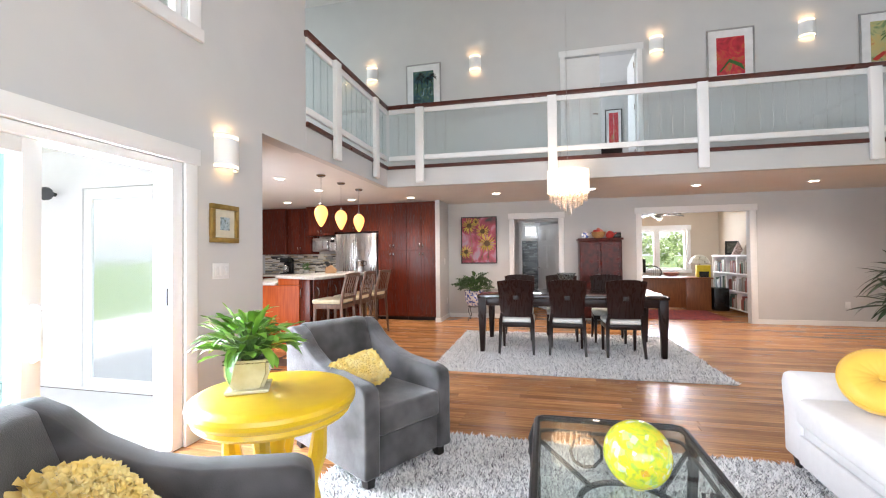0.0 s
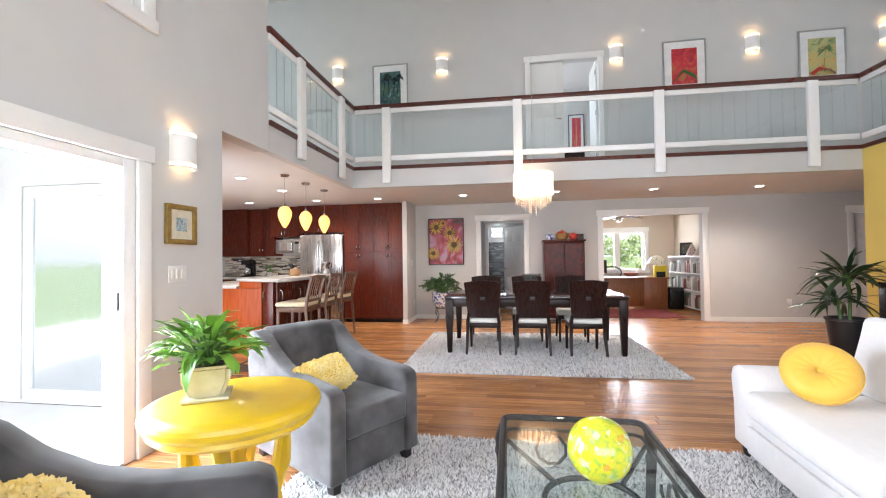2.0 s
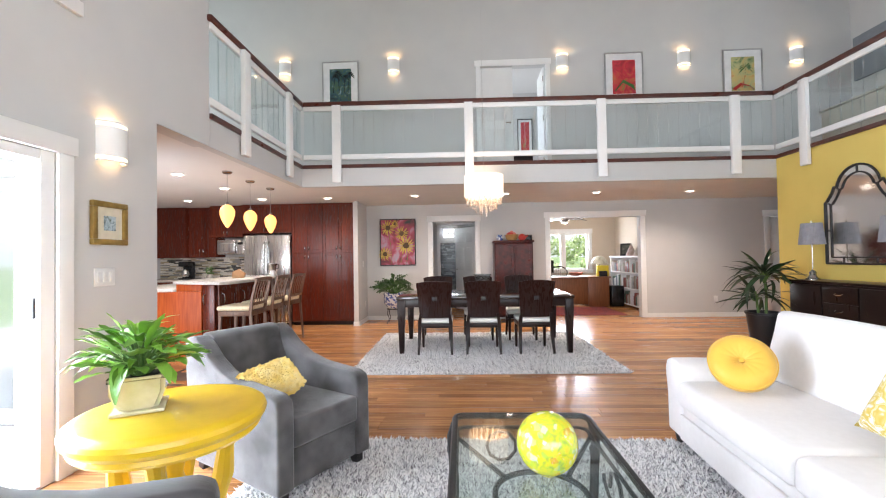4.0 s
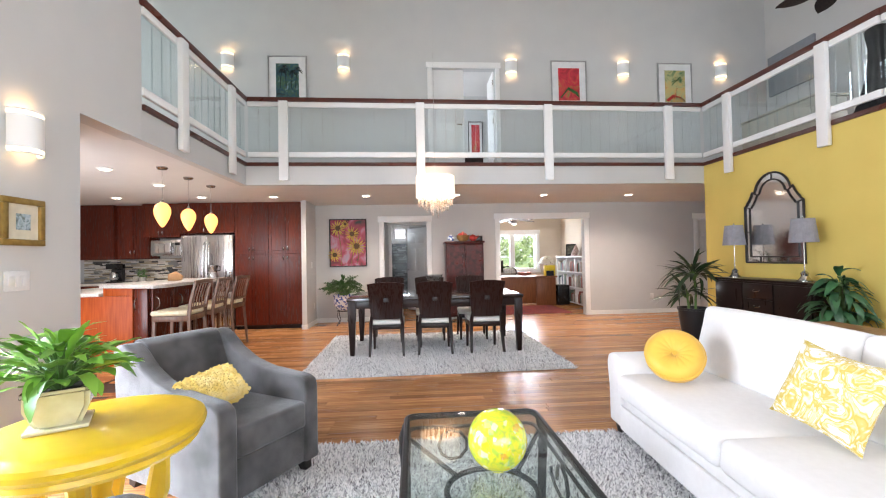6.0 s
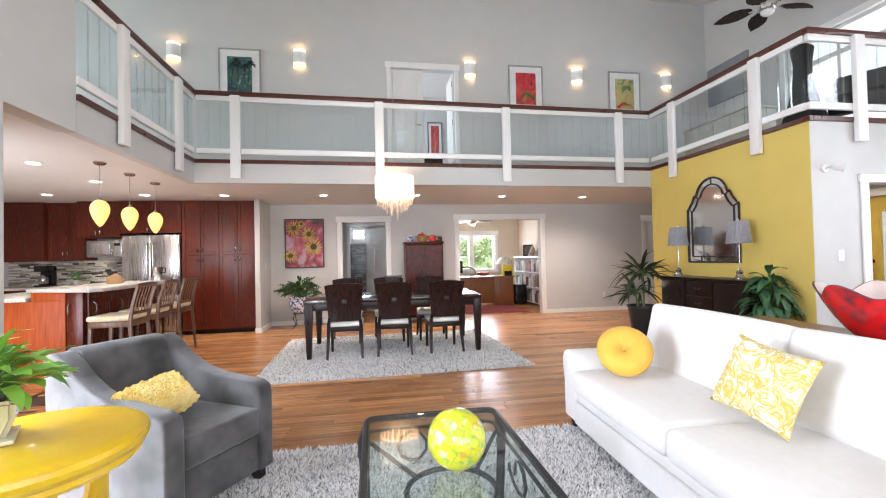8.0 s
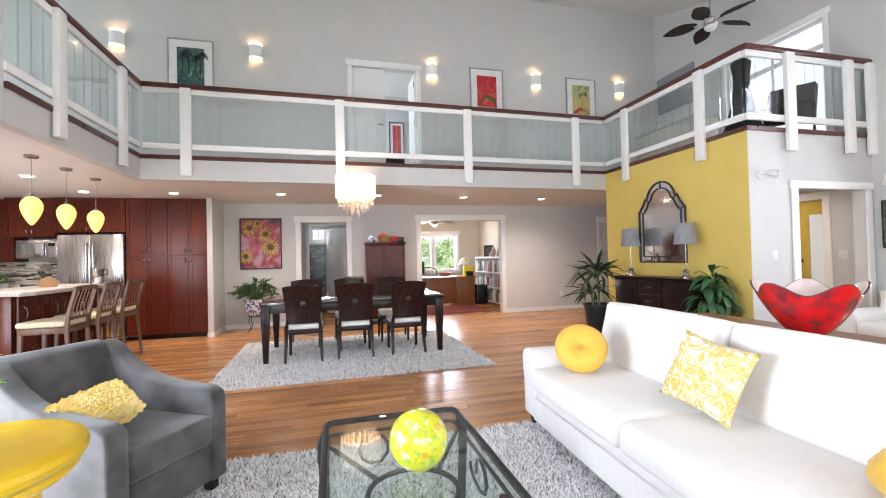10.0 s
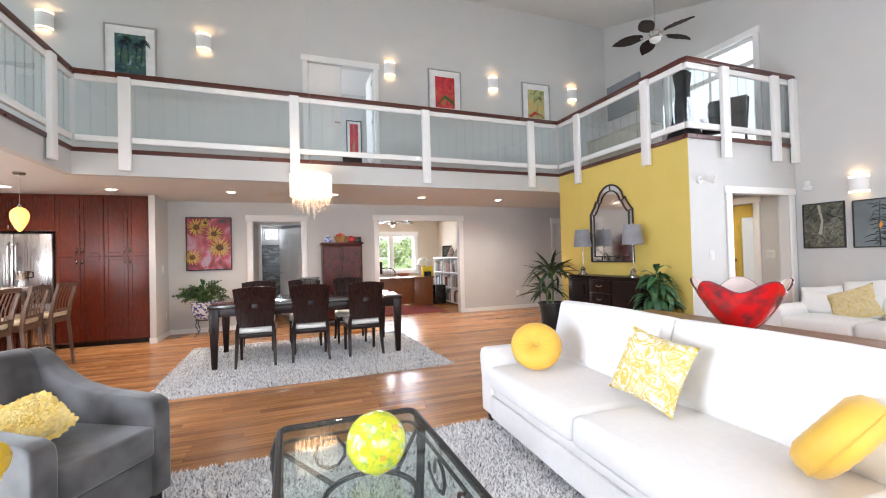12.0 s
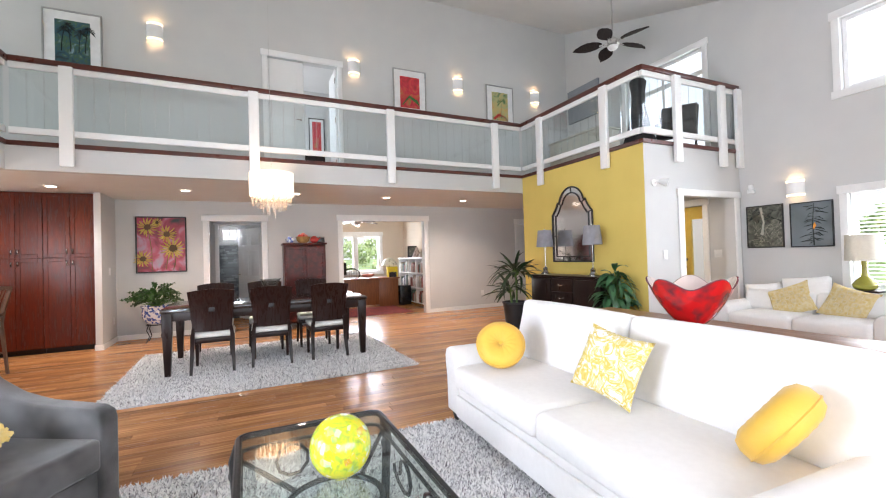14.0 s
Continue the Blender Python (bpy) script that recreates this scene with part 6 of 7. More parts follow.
def plate(name, m, w, h, rockers, label):
    ob = thing(name, m, label, "switch" if rockers else "socket", kind="")
    part("plate", box(-w / 2, w / 2, -0.008, -0.001, -h / 2, h / 2, 0.003), M_PLASTIC, ob)
    for k in range(rockers):
        x = (k - (rockers - 1) / 2) * 0.046
        part("rocker", box(x - 0.016, x + 0.016, -0.013, -0.0085, -0.033, 0.033, 0.003), M_PLASTIC, ob)
    if not rockers:
        for z in (-0.02, 0.02):
            part("outlet", box(-0.016, 0.016, -0.011, -0.0085, z - 0.014, z + 0.014, 0.003), M_PLASTIC, ob)
    return ob


plate("light_switch", pose(XL + 0.001, 2.725, 1.178, 0, 0, 90), 0.165, 0.12, 3, "white triple light switch by the sliding door")
plate("light_switch", pose(4.98, YF - 0.001, 1.19), 0.08, 0.12, 1, "white light switch beside the doorway")
plate("light_switch", pose(-1.974, 8.32, 1.17, 0, 0, 90), 0.08, 0.12, 1, "white light switch on the wall end")
plate("light_switch", pose(XW - 0.001, 4.14, 1.17, 0, 0, -90), 0.12, 0.12, 2, "white light switch beside the entry door")
plate("wall_socket", pose(5.05, YB - 0.001, 0.36), 0.075, 0.115, 0, "white wall socket low on the wall")
plate("wall_socket", pose(-1.974, 8.5, 0.36, 0, 0, 90), 0.075, 0.115, 0, "white wall socket low on the wall end")
spl = thing("spot_fixture", pose(4.80, YF - 0.002, 2.125), "white swivel security lamp on the wall", "wall lamp")
part("base", tube([(0, 0, 0), (0, -0.02, 0)], 0.045, 16), M_PLASTIC, spl)
part("arm", tube([(0, -0.015, 0), (0.03, -0.05, 0.02), (0.06, -0.07, 0.02)], 0.014, 8), M_PLASTIC, spl)
part("head", tube([(0.04, -0.06, 0.03), (0.07, -0.10, 0.01), (0.10, -0.14, -0.01)], [0.03, 0.045, 0.05], 14), M_PLASTIC, spl)
sen = thing("wall_sensor", pose(XW - 0.002, 3.63, 2.085, 0, 0, -90), "small white wall sensor box", "sensor")
part("body", box(-0.05, 0.05, -0.035, -0.001, -0.06, 0.0, 0.008), M_PLASTIC, sen)
part("cover", box(-0.03, 0.03, -0.03, -0.001, 0.002, 0.07, 0.006), M_PLASTIC, sen)

# ---- sliding door ----
sd = thing("sliding_door", pose(XL, 0, 0), "white framed glass sliding door, slid open", "sliding door", kind="structure")
M_TEAL = glassy("teal_edge_glass", (0.86, 0.955, 0.94))
part("jamb", box(-0.155, -0.002, 2.30, 2.383, 0, 1.93, 0.004), M_TRIM, sd)
part("jamb", box(-0.155, -0.002, 0.552, 0.60, 0, 1.93, 0.004), M_TRIM, sd)
part("head_track", box(-0.155, -0.002, 0.60, 2.30, 1.87, 1.928, 0.004), M_TRIM, sd)
part("sill_track", box(-0.155, 0.0, 0.60, 2.30, -0.01, 0.02, 0.004), M_STEEL, sd)
part("strike", box(-0.05, -0.03, 2.285, 2.30, 0.96, 1.08, 0.003), M_BLACK, sd, "black strike plate")
for x0, y0, y1 in ((-0.055, 0.61, 1.575), (-0.115, 0.60, 1.565)):
    pn = part("panel_frame", box(x0 - 0.02, x0 + 0.02, y1 - 0.085, y1, 0.025, 1.868, 0.004, bm=box(x0 - 0.02, x0 + 0.02, y0, y0 + 0.08, 0.025, 1.868, 0.004,
              bm=box(x0 - 0.02, x0 + 0.02, y0 + 0.08, y1 - 0.085, 1.79, 1.868, 0.004, bm=box(x0 - 0.02, x0 + 0.02, y0 + 0.08, y1 - 0.085, 0.025, 0.11, 0.004)))), M_TRIM, sd)
    g = part("glass", box(x0 - 0.004, x0 + 0.004, y0 + 0.08, y1 - 0.085, 0.11, 1.79), M_TEAL, sd, "greenish glass", smooth=0)
    g.visible_shadow = False
part("handle", tube([(-0.03, 1.535, 0.78), (0.02, 1.535, 0.80), (0.035, 1.525, 0.88), (0.035, 1.525, 0.96), (0.02, 1.535, 1.03), (-0.03, 1.535, 1.05)], 0.012, 8), M_WHITE, sd, "white D-shaped pull")

# mirror-like pane; its pale, partly diffuse colour paints in the bright haze
M_REFLECT = surface("hazed_reflecting_glass", (0.74, 0.79, 0.81), (0.72, 0.77, 0.80), rough=0.09, metal=0.8, blotch=0.02)
# outer door seen through the opening
od = thing("terrace_door", pose(-3.975, 3.23, 0.02), "white outer door with a tall glass pane", "door", kind="structure")
bm = box(-0.47, -0.375, 0, 0.045, 0, 1.955, 0.003)
box(0.375, 0.47, 0, 0.045, 0, 1.955, 0.003, 2, bm), box(-0.375, 0.375, 0, 0.045, 1.85, 1.955, 0.003, 2, bm), box(-0.375, 0.375, 0, 0.045, 0, 0.10, 0.003, 2, bm)
part("frame", bm, M_TRIM, od)
part("pane", box(-0.375, 0.375, 0.018, 0.026, 0.10, 1.85), M_REFLECT, od, "reflecting glass pane", smooth=0)
ol = thing("outdoor_lamp", pose(-4.78, 3.21, 1.93), "dark bracket lamp on the outer wall", "wall lamp")
part("bracket", tube([(0, 0, 0), (0, -0.08, 0.02), (0.05, -0.12, 0.02)], 0.02, 8), M_IRON, ol)
part("head", tube([(0.0, -0.08, 0.02), (0.07, -0.14, -0.01)], [0.05, 0.065], 14), M_IRON, ol)


# ---- windows ----
def window_x(name, x, y0, y1, z0, z1, mid=True, label="white framed window"):
    ob = thing(name, pose(x, 0, 0), label, "window", kind="structure")
    bm = bmesh.new()
    for a in ((y0, y0 + 0.05, z0, z1), (y1 - 0.05, y1, z0, z1), (y0 + 0.05, y1 - 0.05, z0, z0 + 0.05), (y0 + 0.05, y1 - 0.05, z1 - 0.05, z1)):
        box(-0.03, 0.03, *a, 0.004, 1, bm)
    if mid:
        box(-0.03, 0.03, (y0 + y1) / 2 - 0.025, (y0 + y1) / 2 + 0.025, z0 + 0.05, z1 - 0.05, 0.004, 1, bm)
    part("window_frame", bm, M_TRIM, ob)
    g = part("pane", box(-0.004, 0.004, y0 + 0.05, y1 - 0.05, z0 + 0.05, z1 - 0.05), M_CLEAR, ob, smooth=0)
    g.visible_shadow = False
    return ob


window_x("window_1", XL - 0.08, 0.9, 2.42, 2.92, 3.85)
window_x("window_2", XW + 0.08, 1.03, 2.567, 3.146, 4.033)
w3 = window_x("window_3", XW + 0.08, 1.03, 2.557, 0.734, 1.878, False, "white framed window with open blinds")
w5 = window_x("window_5", XW + 0.08, 4.27, 5.77, ZF + 0.02, 4.477, True, "white glazed loft door with a transom")
part("transom_bar", box(-0.032, 0.032, 4.32, 5.72, 4.06, 4.14, 0.004), M_TRIM, w5)
blind = None
for k in range(22):
    z = 0.82 + k * 0.046
    if blind is None:
        b = box(-0.02, 0.02, 1.09, 2.50, -0.001, 0.001)
        b.transform(Matrix.Rotation(radians(18), 4, "Y"))
        blind = part("blind_slat", b, M_PLASTIC, w3)
        blind.location = (-0.055, 0, z)
    else:
        s_ = new("blind_slat", blind.data)
        s_.parent, s_.location = w3, (-0.055, 0, z)


def window_y(name, y, x0, x1, z0, z1, mids, label):
    ob = thing(name, pose(0, y, 0), label, "window", kind="structure")
    bm = bmesh.new()
    for a in ((x0, x0 + 0.045, z0, z1), (x1 - 0.045, x1, z0, z1), (x0 + 0.045, x1 - 0.045, z0, z0 + 0.045), (x0 + 0.045, x1 - 0.045, z1 - 0.045, z1)):
        box(a[0], a[1], -0.03, 0.03, a[2], a[3], 0.004, 1, bm)
    for mx_, mw_ in mids:
        box(mx_ - mw_, mx_ + mw_, -0.03, 0.03, z0 + 0.045, z1 - 0.045, 0.004, 1, bm)
    part("window_frame", bm, M_TRIM, ob)
    g = part("pane", box(x0 + 0.045, x1 - 0.045, -0.004, 0.004, z0 + 0.045, z1 - 0.045), M_CLEAR, ob, smooth=0)
    g.visible_shadow = False
    return ob


window_y("window_6", 12.07, 2.36, 3.54, 0.87, 1.89, [(2.845, 0.075)], "white framed office window")
wb = window_y("window_7", 10.65, -0.50, -0.16, 1.72, 2.02, [(-0.33, 0.01)], "small white bathroom window")
part("bar", box(-0.46, -0.2, -0.02, 0.02, 1.86, 1.88), M_TRIM, wb)
window_y("window_8", YBACK - 0.08, -1.9, 4.4, 0.5, 2.5, [(0.2, 0.05), (2.3, 0.05)], "wide white framed window")

# ---- bathroom ----
M_BATH = [surface("bath_tile_" + n, c, rough=0.25, scale=20, vary=0.15) for n, c in (("slate", (0.10, 0.12, 0.125)), ("grey", (0.20, 0.225, 0.23)), ("dark", (0.05, 0.058, 0.062)))]
bt = slab("bath_tiles", box(-0.62, -0.08, 10.585, 10.598, 0.0, 1.66), M_BATH[2], "grey and dark mosaic tiled wall", "tiles")
rng = random.Random(18)
mos = [bmesh.new() for _ in M_BATH]
zz = 0.0
while zz < 1.65:
    x = -0.62
    while x < -0.085:
        w = rng.uniform(0.05, 0.16)
        box(x + 0.001, min(x + w, -0.082) - 0.001, 10.576 + rng.random() * 0.003, 10.584, zz + 0.001, zz + 0.034, bm=mos[rng.choice((0, 0, 1, 2))])
        x += w
    zz += 0.036
for b, m in zip(mos, M_BATH):
    tagged(part("mosaic_strips", b, m, bt, smooth=0), kind="stuff")


def six_panel_door(name, m, w, h, label):
    """A white panelled leaf, hinged at local x = 0, facing -y."""
    ob = thing(name, m, label, "door", kind="structure")
    part("leaf", box(0, w, 0, 0.036, 0.01, h, 0.003), M_TRIM, ob)
    for k in range(2):
        x0 = 0.10 + k * (w - 0.1) / 2
        x1 = x0 + (w - 0.3) / 2
        for z0, z1 in ((0.2, 0.78), (0.95, 1.5), (1.62, h - 0.12)):
            part("panel", box(x0, x1, -0.006, 0.0, z0, z1, 0.005), M_TRIM, ob)
            part("panel", box(x0, x1, 0.036, 0.042, z0, z1, 0.005), M_TRIM, ob)
    part("handle", tube([(w - 0.06, 0.036, 0.98), (w - 0.06, 0.086, 0.98), (w - 0.15, 0.091, 0.98)], 0.01, 8), M_BRONZE, ob)
    part("handle", tube([(w - 0.06, 0, 0.98), (w - 0.06, -0.05, 0.98), (w - 0.15, -0.055, 0.98)], 0.01, 8), M_BRONZE, ob)
    return ob


six_panel_door("door_1", pose(0.335, 9.81, 0, 0, 0, 126), 0.80, 1.98, "white six-panel door standing open")
bt_mid = wall("wall_hall_cross", "y", 9.7, 9.8, -1.6, 0.7, 0, ZC, [(-0.50, 0.35, 0, 2.02)])
casing_y("trim_hall_door", -0.50, 0.35, 2.02, 9.7, w=0.07, head=0.08)

six_panel_door("door_3", pose(6.12, YB + 0.04, 0), 0.83, 1.98, "white six-panel corridor door, closed")
window_x("window_9", -6.68, 4.7, 6.5, 3.45, 4.75, True, "white framed loft window")
# gallery double door
gd = thing("gallery_door", pose(0.36, YU + 0.05, ZF), "white double door, one leaf closed, one open", "door", kind="structure")
lf = part("leaf", box(0.003, 0.58, 0, 0.04, 0.01, 1.945, 0.003), M_TRIM, gd)
for z0, z1 in ((0.15, 0.85), (1.0, 1.8)):
    part("panel", box(0.11, 0.47, -0.006, 0, z0, z1, 0.005), M_TRIM, lf)
part("handle", tube([(0.53, 0, 0.95), (0.53, -0.05, 0.95), (0.45, -0.055, 0.95)], 0.01, 8), M_BRONZE, lf)
lf = part("leaf", box(1.12, 1.16, 0.05, 0.62, 0.01, 1.945, 0.003), M_TRIM, gd)
for z in (0.25, 1.0, 1.7):
    part("hinge", box(1.112, 1.12, 0.04, 0.07, z, z + 0.09), M_BRONZE, lf)
picture("bedroom_painting", pose(1.56, 10.198, 4.12), 0.36, 0.90, 0.02, M_BLKFRAME, 0.06, M_CAN2, "framed red painting in the bedroom")
bc_ = thing("bedroom_bench", pose(1.12, 8.15, ZF) @ Matrix.Scale(1.2, 4), "dark bench in the bedroom", "bench")
part("seat", box(-0.20, 0.20, -0.2, 0.2, 0.30, 0.42, 0.03), M_DARK, bc_)
for sx in (-1, 1):
    for sy in (-1, 1):
        part("leg", box(sx * 0.17 - 0.02, sx * 0.17 + 0.02, sy * 0.16 - 0.02, sy * 0.16 + 0.02, 0, 0.3), M_DARK, bc_)

# entry door in the hall
ed = thing("entry_door", pose(XW + 0.05, 4.79, 0), "yellow wooden entry door with a tall glass pane", "door", kind="structure")
M_DOORY = surface("ochre_door_paint", (0.62, 0.44, 0.08), rough=0.45)
bm = box(-0.02, 0.02, -0.42, -0.40, 0.01, 1.94, 0.003)
box(-0.02, 0.02, -0.20, 0.42, 0.01, 1.94, 0.003, 1, bm), box(-0.02, 0.02, -0.40, -0.20, 1.74, 1.94, 0.003, 1, bm), box(-0.02, 0.02, -0.40, -0.20, 0.01, 0.3, 0.003, 1, bm)
part("leaf", bm, M_DOORY, ed)
g = part("pane", box(-0.006, 0.006, -0.40, -0.20, 0.3, 1.74), M_CLEAR, ed, smooth=0)
g.visible_shadow = False
part("knob", tube([(-0.02, -0.10, 0.95), (-0.07, -0.10, 0.95)], [0.012, 0.03], 12), M_BLACK, ed)
part("lock", tube([(-0.02, -0.10, 1.08), (-0.035, -0.10, 1.08)], 0.028, 12), M_BLACK, ed)

# ---- armoire ----
M_ARM = surface("red_lacquer_wood", (0.085, 0.014, 0.011), (0.026, 0.008, 0.007), 12, 0.3, blotch=0.15, spec=0.25)
ar = thing("armoire", pose(1.0, 8.42, 0), "dark red lacquered armoire with two doors", "armoire")
part("body", box(-0.37, 0.37, -0.19, 0.26, 0.10, 1.54, 0.005), M_ARM, ar)
part("cornice", box(-0.395, 0.395, -0.22, 0.265, 1.542, 1.58, 0.008), M_ARM, ar)
for s in (-1, 1):
    part("foot", box(s * 0.34 - 0.03, s * 0.34 + 0.03, -0.19, -0.13, 0, 0.098), M_ARM, ar)
    part("foot", box(s * 0.34 - 0.03, s * 0.34 + 0.03, 0.2, 0.26, 0, 0.098), M_ARM, ar)
    x0, x1 = sorted((s * 0.005, s * 0.35))
    d = panel_door("door", x0, x1, -0.191, 0.14, 1.50, ar, M_ARM, rail=0.045)
    part("knob", tube([(s * 0.03, -0.21, 0.85), (s * 0.03, -0.235, 0.85)], 0.014, 10), M_GILT, d)
fb = thing("fruit_basket", pose(0.98, 8.36, 1.582), "woven basket with red fruit on the armoire", "basket")
part("basket", lathe([(0.07, 0), (0.11, 0.04), (0.13, 0.11), (0.14, 0.115), (0.12, 0.1), (0.05, 0.04)], 20), surface("wicker", (0.42, 0.24, 0.08), (0.25, 0.13, 0.04), 50, 0.8, bump=0.5), fb)
for k in range(7):
    a = k * 0.9
    b = bmesh.new()
    bmesh.ops.create_uvsphere(b, u_segments=12, v_segments=8, radius=0.04, matrix=pose(0.065 * math.cos(a) * (k > 0), 0.065 * math.sin(a) * (k > 0), 0.12 + (0.035 if k == 0 else 0)))
    part("fruit", b, P_RED if k % 3 else plain("fruit_pink", (0.7, 0.25, 0.2)), fb)
for x, m_, lab in ((0.74, M_CHINA, "patterned china teapot on the armoire"), (1.18, P_RED, "red ceramic pot on the armoire")):
    o_ = thing("ceramic_pot", pose(x, 8.34, 1.582), lab, "pot")
    part("body", lathe([(0.04, 0), (0.07, 0.03), (0.075, 0.07), (0.05, 0.11), (0.015, 0.13)], 18), m_, o_)
    part("spout", tube([(0.06, 0, 0.05), (0.1, 0, 0.08), (0.11, 0, 0.11)], [0.014, 0.01, 0.008], 8), m_, o_)
tn = thing("tin_box", pose(1.30, 8.42, 1.582), "dark decorated tin box on the armoire", "tin")
part("box", box(-0.08, 0.08, -0.05, 0.05, 0, 0.1, 0.006), M_BLACK, tn)
part("lid", box(-0.083, 0.083, -0.053, 0.053, 0.101, 0.12, 0.005), M_SILVER, tn)

# ---- office ----
M_DESK = surface("desk_cherry_wood", (0.28, 0.10, 0.035), (0.20, 0.065, 0.022), 8, 0.35, stretch=(4, 4, 0.5))
dk = thing("desk", pose(2.75, 10.62, 0), "cherry wooden desk with panelled front", "desk")
part("desktop", box(-0.95, 0.90, -0.05, 0.75, 0.70, 0.735, 0.005), M_DESK, dk)
part("front_panel", box(-0.93, 0.35, 0.0, 0.025, 0.05, 0.698, 0.003), M_DESK, dk)
part("pedestal", box(0.352, 0.86, -0.02, 0.6, 0.0, 0.698, 0.004), M_DESK, dk)
part("side_panel", box(-0.93, -0.9, 0.026, 0.72, 0.0, 0.698, 0.003), M_DESK, dk)
oc = thing("office_chair", pose(2.66, 11.62, 0), "black mesh office chair behind the desk", "office chair")
part("base", lathe([(0.28, 0), (0.28, 0.03), (0.03, 0.08), (0.03, 0.42)], 5), M_BLACK, oc)
part("seat", box(-0.24, 0.24, -0.24, 0.24, 0.42, 0.5, 0.03), M_BLACK, oc)
part("back_frame", tube([(0.24 * math.cos(k * math.pi / 12), 0.22, 0.80 + 0.17 * math.sin(k * math.pi / 12)) for k in range(25)], 0.016, 6), M_BLACK, oc)
b = bmesh.new()
for k in range(9):
    x = -0.2 + 0.05 * k
    hh = 0.17 * math.sqrt(max(0, 1 - (x / 0.24) ** 2))
    tube([(x, 0.22, 0.80 - hh), (x, 0.22, 0.80 + hh)], 0.003, 4, b)
part("mesh_back", b, M_BLACK, oc)
part("spine", tube([(0, 0.24, 0.48), (0, 0.24, 0.65)], 0.02, 6), M_BLACK, oc)
mo = thing("monitor", pose(2.20, 11.0, 0.737, 0, 0, -70), "black computer monitor on the desk", "monitor")
part("screen", box(-0.25, 0.25, -0.015, 0.02, 0.10, 0.42, 0.005), M_BLACK, mo)
part("stand", lathe([(0.1, 0), (0.1, 0.012), (0.02, 0.02), (0.02, 0.12)], 14), M_BLACK, mo)
tf = thing("stained_glass_lamp", pose(3.55, 11.12, 0.737) @ Matrix.Scale(1.25, 4), "stained glass desk lamp", "desk lamp")
part("base", lathe([(0.07, 0), (0.06, 0.02), (0.015, 0.04), (0.012, 0.26)], 14), M_BRONZE, tf)
part("shade", lathe([(0.17, 0.24), (0.172, 0.25), (0.14, 0.33), (0.08, 0.39), (0.02, 0.41), (0.02, 0.40), (0.13, 0.32), (0.165, 0.24)], 16), painted("stained_glass", ((0.35, (0.03, 0.03, 0.03)), (0.42, (0.55, 0.52, 0.4)), (0.6, (0.6, 0.6, 0.55)), (0.7, (0.45, 0.2, 0.08))), 20), tf, smooth=0)
yb_ = thing("yellow_bag", pose(3.50, 10.75, 0.737), "bright yellow paper bag on the desk", "bag")
part("bag", box(-0.14, 0.14, -0.06, 0.06, 0, 0.27, 0.01), plain("yellow_paper", (0.85, 0.65, 0.03)), yb_)
part("label_plate", box(-0.1, 0.1, -0.066, -0.061, 0.0, 0.13), M_BLACK, yb_)
rb = thing("desk_bowl", pose(2.95, 11.15, 0.737), "terracotta bowl on the desk", "bowl")
part("bowl", lathe([(0.08, 0), (0.16, 0.04), (0.18, 0.09), (0.165, 0.09), (0.06, 0.03)], 20), plain("terracotta", (0.38, 0.1, 0.05)), rb)
pp = thing("papers", pose(2.6, 10.9, 0.737, 0, 0, 10), "loose white papers on the desk", "papers")
part("sheet", box(-0.15, 0.15, -0.1, 0.1, 0, 0.01), M_WHITE, pp)
part("sheet", box(0.2, 0.45, -0.08, 0.12, 0, 0.006), M_WHITE, pp)

bkc = thing("bookcase", pose(4.275, 10.45, 0, 0, 0, -90), "low white bookcase full of books", "bookcase")
part("side", box(-1.05, -1.02, -0.32, -0.02, 0, 1.2, 0.002), M_TRIM, bkc)
part("side", box(1.02, 1.05, -0.32, -0.02, 0, 1.2, 0.002), M_TRIM, bkc)
part("back_board", box(-1.02, 1.02, -0.03, -0.02, 0, 1.2), M_TRIM, bkc)
part("end_board", box(-1.05, 1.05, -0.34, -0.02, 1.201, 1.235, 0.003), M_TRIM, bkc, "white top board")
for z in (0.06, 0.44, 0.82):
    part("shelf", box(-1.019, 1.019, -0.32, -0.031, z, z + 0.025, 0.002), M_TRIM, bkc)
for x in (-0.27, 0.27):
    part("divider", box(x - 0.012, x + 0.012, -0.32, -0.031, 0.086, 1.2, 0.002), M_TRIM, bkc)
r = random.Random(11)
spines = [plain("book_" + str(k), c, 0.5) for k, c in enumerate(((0.5, 0.48, 0.44), (0.12, 0.13, 0.16), (0.28, 0.08, 0.06), (0.62, 0.60, 0.56), (0.10, 0.16, 0.12), (0.35, 0.3, 0.24)))]
for z in (0.086, 0.466, 0.846):
    x = -1.0
    while x < 0.95:
        w, h = r.uniform(0.025, 0.06), r.uniform(0.18, 0.3)
        if min(abs(x + 0.27), abs(x + w + 0.27), abs(x - 0.27), abs(x + w - 0.27)) > 0.016 and not (x < -0.27 < x + w or x < 0.27 < x + w) and r.random() < 0.93:
            bk = thing("book", bkc.matrix_world @ pose(x, -0.31 + r.random() * 0.05, z), "upright book on the white shelf", "book", "books in the bookcase")
            part("cover", box(0, w - 0.002, 0, 0.22, 0, h, 0.002), r.choice(spines), bk)
        x += w
of = thing("cone_ornament", pose(4.10, 10.45, 1.236), "woven cone ornament on the bookcase", "ornament")
part("cone", lathe([(0.13, 0), (0.10, 0.08), (0.05, 0.2), (0.015, 0.28)], 16), painted("woven", ((0.4, (0.2, 0.12, 0.1)), (0.6, (0.6, 0.5, 0.45)), (0.7, (0.5, 0.3, 0.25))), 30), of)
o2 = thing("cone_ornament", pose(4.10, 9.95, 1.236), "woven cone ornament on the bookcase", "ornament")
